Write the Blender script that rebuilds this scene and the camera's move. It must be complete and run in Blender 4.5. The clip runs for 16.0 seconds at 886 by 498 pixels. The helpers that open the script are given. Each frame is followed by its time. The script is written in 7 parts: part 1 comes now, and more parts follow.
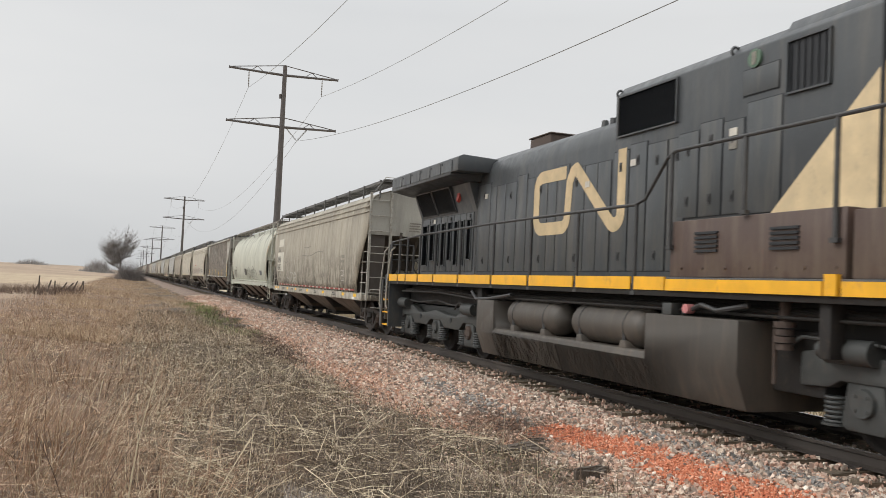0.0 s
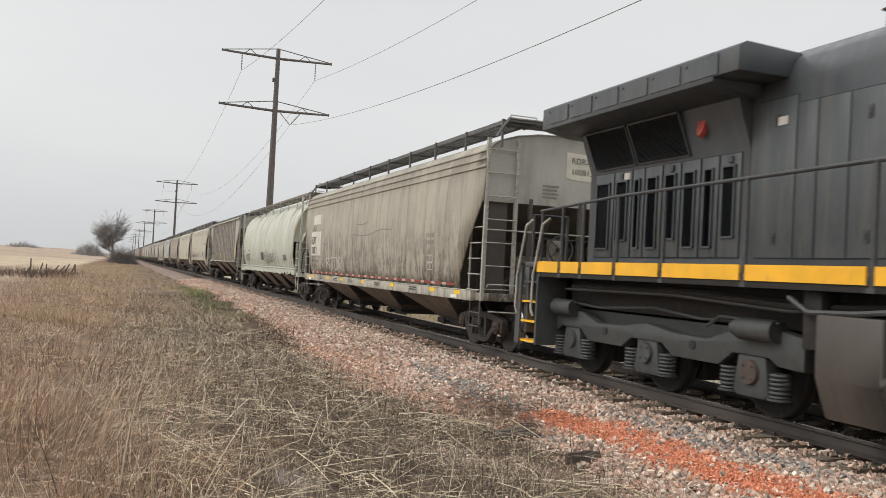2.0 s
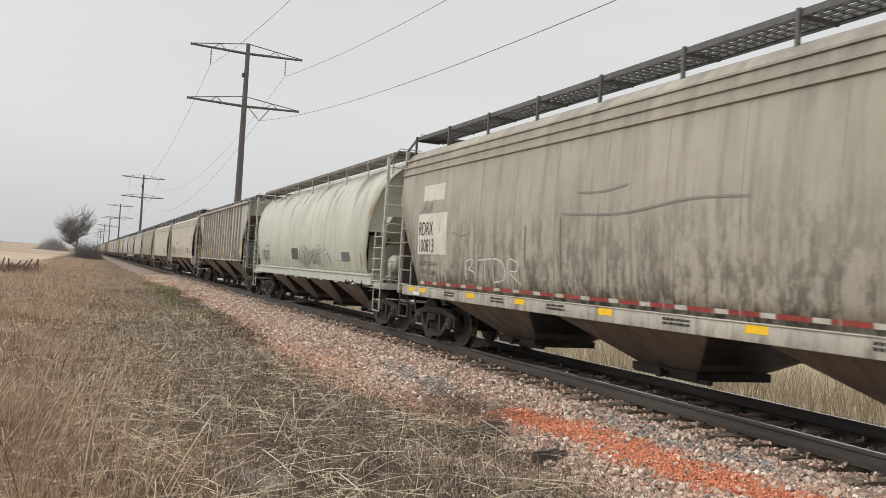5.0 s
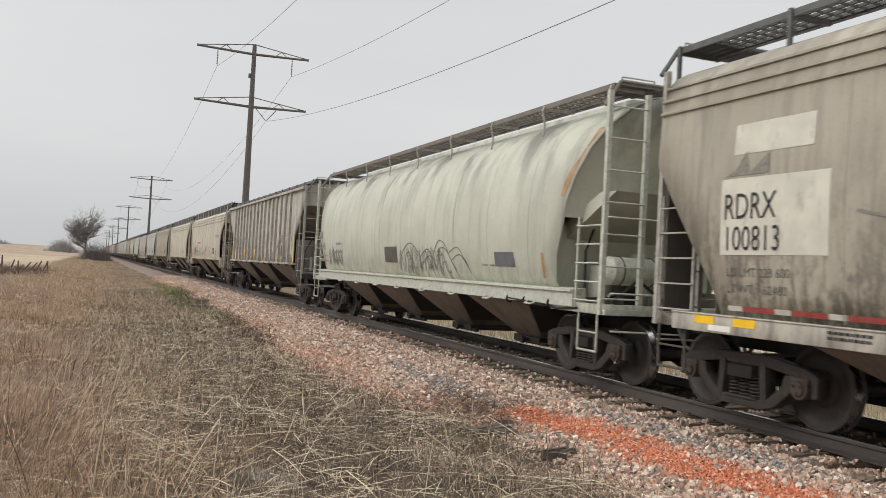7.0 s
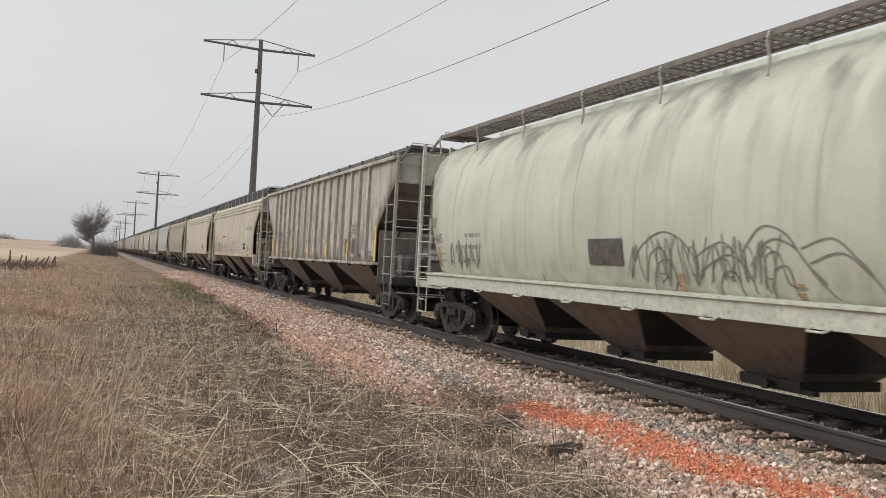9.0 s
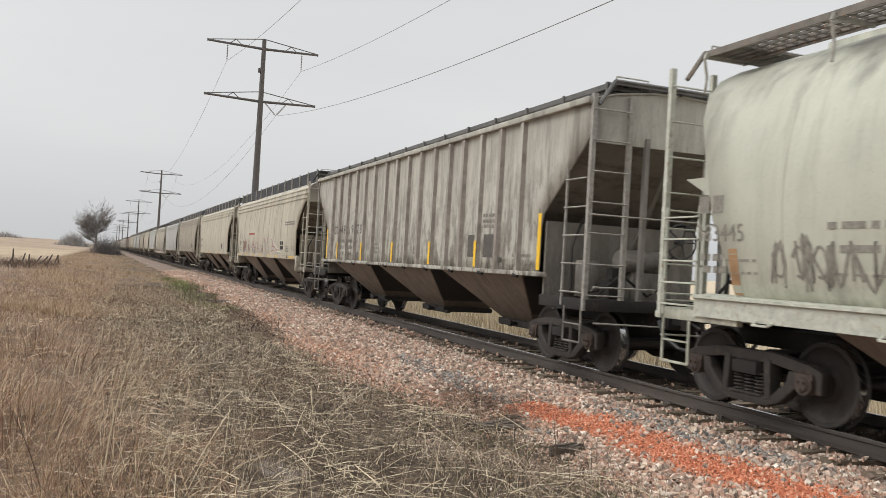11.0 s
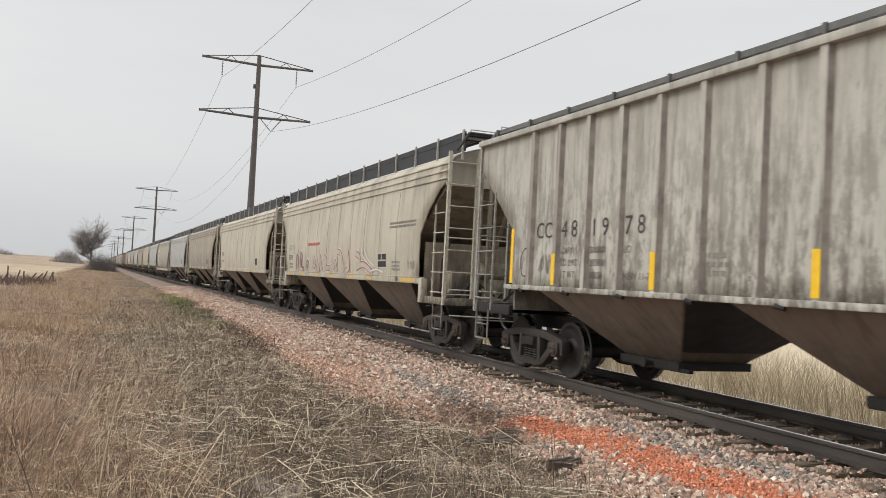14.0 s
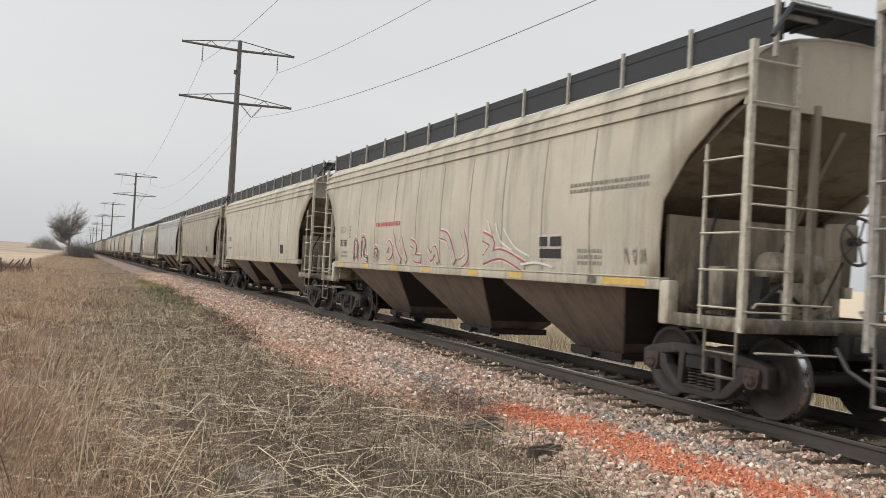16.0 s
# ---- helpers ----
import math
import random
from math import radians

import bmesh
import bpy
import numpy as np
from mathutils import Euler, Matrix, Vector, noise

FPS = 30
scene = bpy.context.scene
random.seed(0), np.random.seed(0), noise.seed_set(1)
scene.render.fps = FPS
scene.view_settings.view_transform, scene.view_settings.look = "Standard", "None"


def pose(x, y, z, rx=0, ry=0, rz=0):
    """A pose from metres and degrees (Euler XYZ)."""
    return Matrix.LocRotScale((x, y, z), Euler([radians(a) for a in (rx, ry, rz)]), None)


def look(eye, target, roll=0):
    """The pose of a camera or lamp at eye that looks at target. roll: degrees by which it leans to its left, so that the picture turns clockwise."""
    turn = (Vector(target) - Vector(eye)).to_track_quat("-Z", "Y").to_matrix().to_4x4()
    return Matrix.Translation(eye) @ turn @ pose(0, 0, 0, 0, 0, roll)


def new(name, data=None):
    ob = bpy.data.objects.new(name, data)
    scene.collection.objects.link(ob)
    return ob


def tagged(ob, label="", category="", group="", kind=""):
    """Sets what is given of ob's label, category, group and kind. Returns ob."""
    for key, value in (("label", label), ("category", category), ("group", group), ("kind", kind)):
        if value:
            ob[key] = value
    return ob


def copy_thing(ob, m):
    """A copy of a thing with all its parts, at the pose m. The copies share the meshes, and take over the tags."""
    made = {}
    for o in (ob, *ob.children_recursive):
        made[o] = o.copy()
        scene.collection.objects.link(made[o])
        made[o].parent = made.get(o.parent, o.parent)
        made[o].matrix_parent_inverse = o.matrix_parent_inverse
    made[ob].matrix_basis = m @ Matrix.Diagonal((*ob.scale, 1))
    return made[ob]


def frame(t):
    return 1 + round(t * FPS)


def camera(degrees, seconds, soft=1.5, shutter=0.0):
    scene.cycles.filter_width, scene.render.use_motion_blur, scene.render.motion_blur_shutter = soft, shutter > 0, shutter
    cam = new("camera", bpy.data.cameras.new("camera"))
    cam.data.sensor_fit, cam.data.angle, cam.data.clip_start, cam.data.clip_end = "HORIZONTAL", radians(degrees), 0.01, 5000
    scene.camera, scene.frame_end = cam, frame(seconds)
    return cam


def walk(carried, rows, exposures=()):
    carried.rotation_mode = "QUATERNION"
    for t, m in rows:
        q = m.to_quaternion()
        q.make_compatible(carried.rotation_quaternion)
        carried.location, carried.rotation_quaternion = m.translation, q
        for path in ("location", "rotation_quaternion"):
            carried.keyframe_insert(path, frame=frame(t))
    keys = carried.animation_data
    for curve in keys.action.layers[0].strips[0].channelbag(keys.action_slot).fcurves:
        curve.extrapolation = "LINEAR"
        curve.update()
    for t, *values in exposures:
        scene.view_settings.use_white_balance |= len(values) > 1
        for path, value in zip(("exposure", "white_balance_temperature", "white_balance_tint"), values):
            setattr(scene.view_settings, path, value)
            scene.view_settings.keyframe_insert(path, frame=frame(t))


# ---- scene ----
# ---- camera ----
EYE = 1.493
TURNS = [(0.0, 2.470, -2.713, -20.062), (0.5, 2.111, -2.977, -20.308), (1.0, 1.865, -3.088, -20.457), (1.5, 1.711, -3.105, -20.485),
         (2.0, 1.516, -3.045, -20.538), (2.5, 1.370, -3.073, -20.702), (3.0, 1.274, -3.167, -21.117), (5.5, 1.559, -3.590, -22.683),
         (6.0, 1.550, -3.387, -22.445), (6.5, 1.500, -3.276, -22.263), (7.0, 1.414, -3.115, -22.072), (7.5, 1.293, -3.037, -21.937),
         (8.0, 1.211, -3.043, -21.826), (8.5, 1.131, -3.083, -21.738), (9.0, 1.079, -3.117, -21.651), (11.5, 1.066, -3.348, -21.482),
         (12.0, 1.128, -3.217, -21.441), (12.5, 1.317, -3.094, -21.447), (13.0, 1.628, -3.016, -21.483), (13.5, 1.943, -2.994, -21.550),
         (14.0, 2.037, -2.971, -21.764), (14.5, 1.986, -2.951, -22.014), (15.0, 1.747, -2.931, -22.341), (15.5, 1.565, -3.139, -22.754),
         (16.0, 1.288, -3.127, -22.998)]
cam = camera(54.263, 16.0, soft=0.75, shutter=0.3)
walk(cam, [(t, pose(0, 0, EYE, 90 + p, r, y)) for t, p, r, y in TURNS],
     [(0.0, 0.02), (2.0, 0.08), (3.0, 0.05), (5.5, 0.0), (9.0, -0.05), (12.5, 0.05), (16.0, 0.03)])

# ---- sky and sun: a bright overcast day ----
SUN_UP, SUN_TURN = 40, 276
world = bpy.data.worlds.new("overcast_sky")
scene.world = world
world.use_nodes = True
wn, wl = world.node_tree.nodes, world.node_tree.links
wn.clear()
sky = wn.new("ShaderNodeTexSky")
sky.sky_type, sky.sun_disc = "NISHITA", False
sky.sun_elevation, sky.sun_rotation = radians(SUN_UP), radians(SUN_TURN)
sky.air_density, sky.dust_density = 1.0, 4.0
grey = wn.new("ShaderNodeHueSaturation")
grey.inputs["Saturation"].default_value = 0.06
grey.inputs["Value"].default_value = 0.055
wl.new(sky.outputs[0], grey.inputs["Color"])
tc = wn.new("ShaderNodeTexCoord")
mp = wn.new("ShaderNodeMapping")
mp.inputs["Scale"].default_value = (1.0, 1.0, 3.5)
wl.new(tc.outputs["Generated"], mp.inputs[0])
cl = wn.new("ShaderNodeTexNoise")
cl.inputs["Scale"].default_value, cl.inputs["Detail"].default_value = 1.7, 5
wl.new(mp.outputs[0], cl.inputs["Vector"])
cr = wn.new("ShaderNodeValToRGB")
cr.color_ramp.elements[0].position, cr.color_ramp.elements[0].color = 0.25, (0.63, 0.65, 0.67, 1)
cr.color_ramp.elements[1].position, cr.color_ramp.elements[1].color = 0.75, (0.74, 0.745, 0.745, 1)
wl.new(cl.outputs[0], cr.inputs[0])
# a cloud deck is brighter overhead than at the horizon
sx = wn.new("ShaderNodeSeparateXYZ")
wl.new(tc.outputs["Generated"], sx.inputs[0])
up = wn.new("ShaderNodeMapRange")
up.inputs["From Min"].default_value, up.inputs["From Max"].default_value = 0.3, 1.0
up.inputs["To Min"].default_value, up.inputs["To Max"].default_value = 1.0, 2.9
wl.new(sx.outputs["Z"], up.inputs[0])
sc = wn.new("ShaderNodeVectorMath")
sc.operation = "SCALE"
wl.new(cr.outputs[0], sc.inputs[0])
wl.new(up.outputs[0], sc.inputs["Scale"])
ad = wn.new("ShaderNodeVectorMath")
ad.operation = "ADD"
wl.new(sc.outputs[0], ad.inputs[0])
wl.new(grey.outputs[0], ad.inputs[1])
bg = wn.new("ShaderNodeBackground")
bg.inputs["Strength"].default_value = 0.80
wl.new(ad.outputs[0], bg.inputs[0])
wo = wn.new("ShaderNodeOutputWorld")
wl.new(bg.outputs[0], wo.inputs[0])
sun = new("sun", bpy.data.lights.new("sun", "SUN"))
sun.data.energy, sun.data.angle, sun.data.color = 1.0, radians(25), (1.0, 0.97, 0.93)
sun.matrix_world = look((0, 0, 30), (0 - math.sin(radians(SUN_TURN)) * 30, 0 - math.cos(radians(SUN_TURN)) * 30, 30 - 30 * math.tan(radians(SUN_UP))))


# ---- materials ----
class Mat:
    """A node material in the making: short calls that return sockets."""

    def __init__(self, name):
        self.m = bpy.data.materials.new(name)
        self.m.use_nodes = True
        self.n, self.l = self.m.node_tree.nodes, self.m.node_tree.links
        self.b = self.n["Principled BSDF"]
        self.pos = self.n.new("ShaderNodeTexCoord").outputs["Object"]

    def put(self, socket, value):
        if isinstance(value, bpy.types.NodeSocket):
            self.l.new(value, socket)
        elif isinstance(value, (tuple, list)) and len(value) == 3 and socket.type == "RGBA":
            socket.default_value = (*value, 1)
        else:
            socket.default_value = value

    def noise(self, scale, detail=4, stretch=(1, 1, 1), rough=0.55):
        g = self.n.new("ShaderNodeMapping")
        g.inputs["Scale"].default_value = stretch
        self.l.new(self.pos, g.inputs[0])
        x = self.n.new("ShaderNodeTexNoise")
        x.inputs["Scale"].default_value, x.inputs["Detail"].default_value, x.inputs["Roughness"].default_value = scale, detail, rough
        self.l.new(g.outputs[0], x.inputs["Vector"])
        return x.outputs[0]

    def cells(self, scale, feature="F1", out="Distance"):
        x = self.n.new("ShaderNodeTexVoronoi")
        x.feature = feature
        x.inputs["Scale"].default_value = scale
        self.l.new(self.pos, x.inputs["Vector"])
        return x.outputs[out]

    def rng(self, v, a, b, c=0.0, d=1.0):
        x = self.n.new("ShaderNodeMapRange")
        self.put(x.inputs[0], v)
        for i, k in enumerate((a, b, c, d)):
            x.inputs[i + 1].default_value = k
        return x.outputs[0]

    def math(self, op, a, b=0.0):
        x = self.n.new("ShaderNodeMath")
        x.operation = op
        self.put(x.inputs[0], a)
        self.put(x.inputs[1], b)
        return x.outputs[0]

    def mix(self, f, a, b, mode="MIX"):
        x = self.n.new("ShaderNodeMix")
        x.data_type, x.blend_type = "RGBA", mode
        self.put(x.inputs[0], f)
        self.put(x.inputs[6], a)
        self.put(x.inputs[7], b)
        return x.outputs[2]

    def axis(self, k):
        x = self.n.new("ShaderNodeSeparateXYZ")
        self.l.new(self.pos, x.inputs[0])
        return x.outputs[k]

    def chance(self):
        return self.n.new("ShaderNodeObjectInfo").outputs["Random"]

    def island(self):
        return self.n.new("ShaderNodeNewGeometry").outputs["Random Per Island"]

    def ramp(self, v, *stops):
        x = self.n.new("ShaderNodeValToRGB")
        e = x.color_ramp.elements
        while len(e) < len(stops):
            e.new(0.5)
        for k, (p, c) in zip(e, stops):
            k.position, k.color = p, (*c, 1)
        self.put(x.inputs[0], v)
        return x.outputs[0]

    def done(self, colour, rough=0.7, metal=0.0, bump=None, depth=0.01, strength=0.6, spec=None):
        self.put(self.b.inputs["Base Color"], colour)
        self.put(self.b.inputs["Roughness"], rough)
        self.put(self.b.inputs["Metallic"], metal)
        if spec is not None:
            self.b.inputs["Specular IOR Level"].default_value = spec
        if bump is not None:
            x = self.n.new("ShaderNodeBump")
            x.inputs["Strength"].default_value, x.inputs["Distance"].default_value = strength, depth
            self.put(x.inputs["Height"], bump)
            self.l.new(x.outputs[0], self.b.inputs["Normal"])
        return self.m


def weathered(name, base, dirt=(0.06, 0.05, 0.042), streak=0.45, grime=0.6, low=1.1, high=2.6, rust=0.15, rough=0.55, top=0.3, stain=(0.30, 0.12, 0.04), soot=0.0):
    """Old paint on steel: mottling, running streaks, grime thrown up from the track, rust spots."""
    k = Mat(name)
    big = k.noise(0.9, 5)
    c = k.mix(k.rng(big, 0.3, 0.75), tuple(v * 0.86 for v in base), tuple(min(1, v * 1.1) for v in base))
    runs = k.noise(5.0, 6, (0.4, 1.0, 0.09), 0.65)
    c = k.mix(k.math("MULTIPLY", k.rng(runs, 0.50, 0.66), streak), c, dirt)
    z = k.axis(2)
    spots = k.noise(4.2, 8, (1, 1, 0.45), 0.75)
    lowpart = k.rng(z, low, high, 1, 0)
    m = k.math("MULTIPLY", k.math("POWER", lowpart, 1.2), k.rng(spots, 0.46, 0.56))
    c = k.mix(k.math("MULTIPLY", m, grime), c, dirt)
    hi = k.math("MULTIPLY", k.rng(z, 3.3, 4.1), k.rng(k.noise(2.0, 5, (1, 1, 0.3)), 0.35, 0.7))
    c = k.mix(k.math("MULTIPLY", hi, top), c, tuple(0.35 * a + 0.65 * b for a, b in zip(base, dirt)))
    if soot:
        plume = k.math("MULTIPLY", k.rng(k.noise(1.5, 4, (1, 1, 0.22), 0.5), 0.50, 0.66), k.rng(z, 2.6, 3.7))
        c = k.mix(k.math("MULTIPLY", plume, soot), c, (0.085, 0.08, 0.07))
    drip = k.noise(11.0, 7, (0.5, 1.0, 0.07), 0.7)
    c = k.mix(k.math("MULTIPLY", k.math("MULTIPLY", k.rng(drip, 0.54, 0.575), k.rng(z, low - 0.3, high + 0.3, 1, 0)), grime * 0.75), c, dirt)
    chip = k.noise(34, 6, (1, 1, 0.7), 0.75)
    c = k.mix(k.math("MULTIPLY", k.rng(chip, 0.58, 0.64), 0.22), c, dirt)
    c = k.mix(k.math("MULTIPLY", k.rng(chip, 0.42, 0.36), 0.18), c, tuple(min(1, v * 1.25) for v in base))
    ru = k.noise(7.0, 7, (1, 1, 0.3), 0.7)
    c = k.mix(k.math("MULTIPLY", k.rng(ru, 0.66, 0.74), rust), c, stain)
    fine = k.noise(60, 3)
    return k.done(c, k.rng(spots, 0.3, 0.7, rough - 0.08, rough + 0.2), 0.0, k.math("ADD", k.math("MULTIPLY", big, 2.0), k.math("MULTIPLY", fine, 0.06)), 0.03, 0.35)


def plain(name, col, rough=0.6, metal=0.0, vary=0.25, scale=8, depth=0.004, worn=None):
    k = Mat(name)
    n = k.noise(scale, 6)
    c = k.mix(k.rng(n, 0.3, 0.7), tuple(v * (1 - vary) for v in col), tuple(min(1, v * (1 + vary)) for v in col))
    if worn:
        c = k.mix(k.rng(k.noise(scale * 2.1, 7, (1, 1, 0.5), 0.7), 0.56, 0.68), c, worn)
    return k.done(c, k.rng(n, 0.3, 0.7, max(0, rough - 0.1), min(1, rough + 0.1)), metal, k.noise(scale * 9, 4), depth, 0.5)


M_GREY_CAR = weathered("weathered_grey_paint", (0.375, 0.34, 0.27), dirt=(0.075, 0.062, 0.047), streak=0.26, grime=1.0, high=2.9, rust=0.15, top=0.95, soot=0.45)
M_PALE_CAR = weathered("pale_green_white_paint", (0.485, 0.485, 0.40), dirt=(0.12, 0.12, 0.085), streak=0.2, grime=0.45, high=1.9, rust=0.5, top=0.6, stain=(0.36, 0.20, 0.09), soot=0.7)
M_RIB_CAR = weathered("stained_light_grey_paint", (0.475, 0.455, 0.395), dirt=(0.095, 0.080, 0.064), streak=0.5, grime=0.9, high=4.3, rust=0.85, top=0.6, stain=(0.14, 0.095, 0.07), soot=0.25)
M_BEIGE_CAR = weathered("beige_paint", (0.475, 0.43, 0.34), dirt=(0.12, 0.10, 0.08), streak=0.28, grime=0.45, high=2.0, rust=0.05, top=0.25, soot=0.5)
M_TAN_CAR = weathered("tan_paint", (0.43, 0.38, 0.30), streak=0.35, grime=0.5, rust=0.1, soot=0.6)
M_DUSK_CAR = weathered("dark_tan_paint", (0.34, 0.295, 0.23), streak=0.5, grime=0.7, rust=0.2, soot=0.5)
M_SILVER_CAR = weathered("pale_grey_paint", (0.40, 0.395, 0.37), streak=0.35, grime=0.5, rust=0.05, soot=0.4)
M_RED_CAR = weathered("oxide_red_paint", (0.20, 0.06, 0.045), streak=0.4, grime=0.4, rust=0.2)
M_BOTTOM = weathered("grimy_hopper_steel", (0.185, 0.150, 0.120), streak=0.5, grime=0.4, low=0.2, high=1.3, rust=0.4, rough=0.5)
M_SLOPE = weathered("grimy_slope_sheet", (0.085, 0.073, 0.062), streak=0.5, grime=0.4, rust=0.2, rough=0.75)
M_BLACK = weathered("dusty_black_paint", (0.050, 0.056, 0.061), dirt=(0.10, 0.094, 0.083), streak=0.45, grime=0.4, low=1.6, high=3.2, rust=0.25, rough=0.36, stain=(0.10, 0.05, 0.03))
M_BLACK_PANEL = weathered("faded_black_door_paint", (0.057, 0.063, 0.067), dirt=(0.115, 0.108, 0.095), streak=0.6, grime=0.5, low=1.6, high=3.4, rust=0.3, rough=0.38, stain=(0.11, 0.06, 0.04))
M_TANK = weathered("dusty_tank_steel", (0.066, 0.058, 0.049), dirt=(0.115, 0.092, 0.070), streak=0.6, grime=0.3, low=0.2, high=1.4, rust=0.2, rough=0.5)
M_SHADE = plain("shade_black_steel", (0.018, 0.016, 0.016), 0.45, 0.0, 0.4, 5, 0.004, (0.04, 0.032, 0.026))
M_UNDER = plain("grimy_running_gear", (0.017, 0.015, 0.0135), 0.8, 0.0, 0.4, 7, 0.006, (0.05, 0.038, 0.028))
M_BOGIE = plain("rusty_cast_steel", (0.037, 0.031, 0.027), 0.75, 0.0, 0.35, 6, 0.006, (0.078, 0.055, 0.040))
M_LOCO_BOGIE = plain("grey_cast_steel", (0.050, 0.053, 0.051), 0.6, 0.0, 0.3, 7, 0.006, (0.07, 0.062, 0.054))
M_WHEEL = plain("dark_wheel_steel", (0.034, 0.029, 0.026), 0.65, 0.1, 0.3, 9, 0.003, (0.065, 0.046, 0.034))
M_TREAD = plain("polished_steel", (0.52, 0.52, 0.53), 0.22, 1.0, 0.1, 20, 0.001)
M_RUSTCAP = plain("rust_brown_casting", (0.070, 0.050, 0.040), 0.8, 0.0, 0.35, 14, 0.006)
M_GRATE = plain("galvanised_grating", (0.115, 0.112, 0.106), 0.6, 0.3, 0.3, 5, 0.003)
M_LIGHT_BAR = plain("weathered_pale_bar", (0.34, 0.325, 0.285), 0.6, 0.0, 0.25, 12, 0.003, (0.20, 0.13, 0.08))
M_DARK_BAR = plain("dark_bar_paint", (0.045, 0.045, 0.045), 0.5, 0.0, 0.3, 12, 0.002)
M_YELLOW = plain("safety_yellow_paint", (0.80, 0.41, 0.02), 0.45, 0.0, 0.12, 3, 0.002, (0.62, 0.31, 0.04))
M_YELLOW2 = plain("reflective_yellow_tape", (0.82, 0.50, 0.015), 0.4, 0.0, 0.08, 9, 0.001)
M_RED_TAPE = plain("reflective_red_tape", (0.30, 0.05, 0.04), 0.5, 0.0, 0.35, 6, 0.001, (0.22, 0.17, 0.13))
M_WHITE_TAPE = plain("reflective_white_tape", (0.50, 0.47, 0.41), 0.45, 0.0, 0.2, 6, 0.001, (0.35, 0.30, 0.24))
M_WHITE_MARK = plain("clean_white_mark", (0.74, 0.72, 0.67), 0.5, 0.0, 0.1, 6, 0.001)
M_CREAM = plain("faded_cream_paint", (0.52, 0.40, 0.235), 0.55, 0.0, 0.16, 4, 0.002, (0.40, 0.31, 0.19))
M_PATCH = plain("repainted_cream_patch", (0.56, 0.535, 0.45), 0.6, 0.0, 0.12, 3, 0.002, (0.40, 0.37, 0.30))
M_OCHRE = plain("ochre_reflective_tape", (0.58, 0.38, 0.10), 0.5, 0.0, 0.15, 9, 0.001)
M_LOCO_RED = plain("faded_red_paint", (0.36, 0.055, 0.04), 0.5, 0.0, 0.2, 4, 0.002)
M_BROWN_PANEL = weathered("dusty_brown_panel", (0.080, 0.052, 0.043), dirt=(0.15, 0.115, 0.085), streak=0.5, grime=0.5, low=1.7, high=2.6, rust=0.5, rough=0.5, stain=(0.20, 0.06, 0.04))
M_MESH = plain("black_grille", (0.014, 0.016, 0.019), 0.55, 0.0, 0.3, 30, 0.004)
M_INK = plain("black_lettering", (0.022, 0.020, 0.02), 0.7, 0.0, 0.3, 20, 0.001, (0.10, 0.09, 0.075))
M_WORNINK = plain("worn_black_lettering", (0.095, 0.088, 0.078), 0.75, 0.0, 0.4, 25, 0.001, (0.24, 0.22, 0.19))
M_FADEINK = plain("faded_black_lettering", (0.05, 0.047, 0.042), 0.75, 0.0, 0.4, 18, 0.001, (0.17, 0.155, 0.13))
M_GHOST = plain("worn_grey_lettering", (0.21, 0.195, 0.165), 0.75, 0.0, 0.3, 25, 0.001)
M_SPRAY_WHITE = plain("white_spray_paint", (0.62, 0.61, 0.57), 0.7, 0.0, 0.15, 9, 0.001)
M_SPRAY_BLACK = plain("faded_black_spray_paint", (0.17, 0.17, 0.14), 0.75, 0.0, 0.4, 7, 0.001)
M_SPRAY_RED = plain("red_spray_paint", (0.40, 0.085, 0.07), 0.7, 0.0, 0.25, 9, 0.001)
M_SPRAY_GREY = plain("silver_spray_paint", (0.42, 0.40, 0.34), 0.7, 0.0, 0.15, 6, 0.001)
M_RUST_BAND = plain("rust_orange_stain", (0.34, 0.20, 0.10), 0.8, 0.0, 0.3, 5, 0.001, (0.42, 0.36, 0.26))
M_GREEN_DISC = plain("green_badge_paint", (0.09, 0.15, 0.10), 0.5, 0.0, 0.2, 30, 0.001)
M_GLASS = plain("dark_window_glass", (0.015, 0.017, 0.019), 0.08, 0.0, 0.1, 5, 0.0005)
M_POLE = plain("weathering_steel_pole", (0.092, 0.083, 0.080), 0.8, 0.0, 0.2, 3, 0.004)
M_WIRE = plain("dull_aluminium_wire", (0.20, 0.20, 0.20), 0.5, 0.4, 0.1, 3, 0.001)
M_INSUL = plain("grey_insulator", (0.22, 0.21, 0.20), 0.4, 0.0, 0.2, 9, 0.002)


def rail_mat():
    k = Mat("rusty_rail_web")
    n = k.noise(3, 6, (1, 0.2, 1))
    c = k.mix(k.rng(n, 0.3, 0.7), (0.045, 0.038, 0.033), (0.095, 0.078, 0.066))
    return k.done(c, 0.6, 0.2, k.noise(60, 3), 0.003)


def tie_mat():
    k = Mat("creosoted_timber")
    g = k.noise(9, 7, (0.25, 6, 6), 0.7)
    c = k.ramp(g, (0.25, (0.05, 0.04, 0.03)), (0.5, (0.17, 0.13, 0.092)), (0.8, (0.36, 0.285, 0.205)))
    c = k.mix(k.math("MULTIPLY", k.chance(), 0.5), c, (0.10, 0.09, 0.06))
    return k.done(c, 0.85, 0.0, g, 0.02, 0.8)


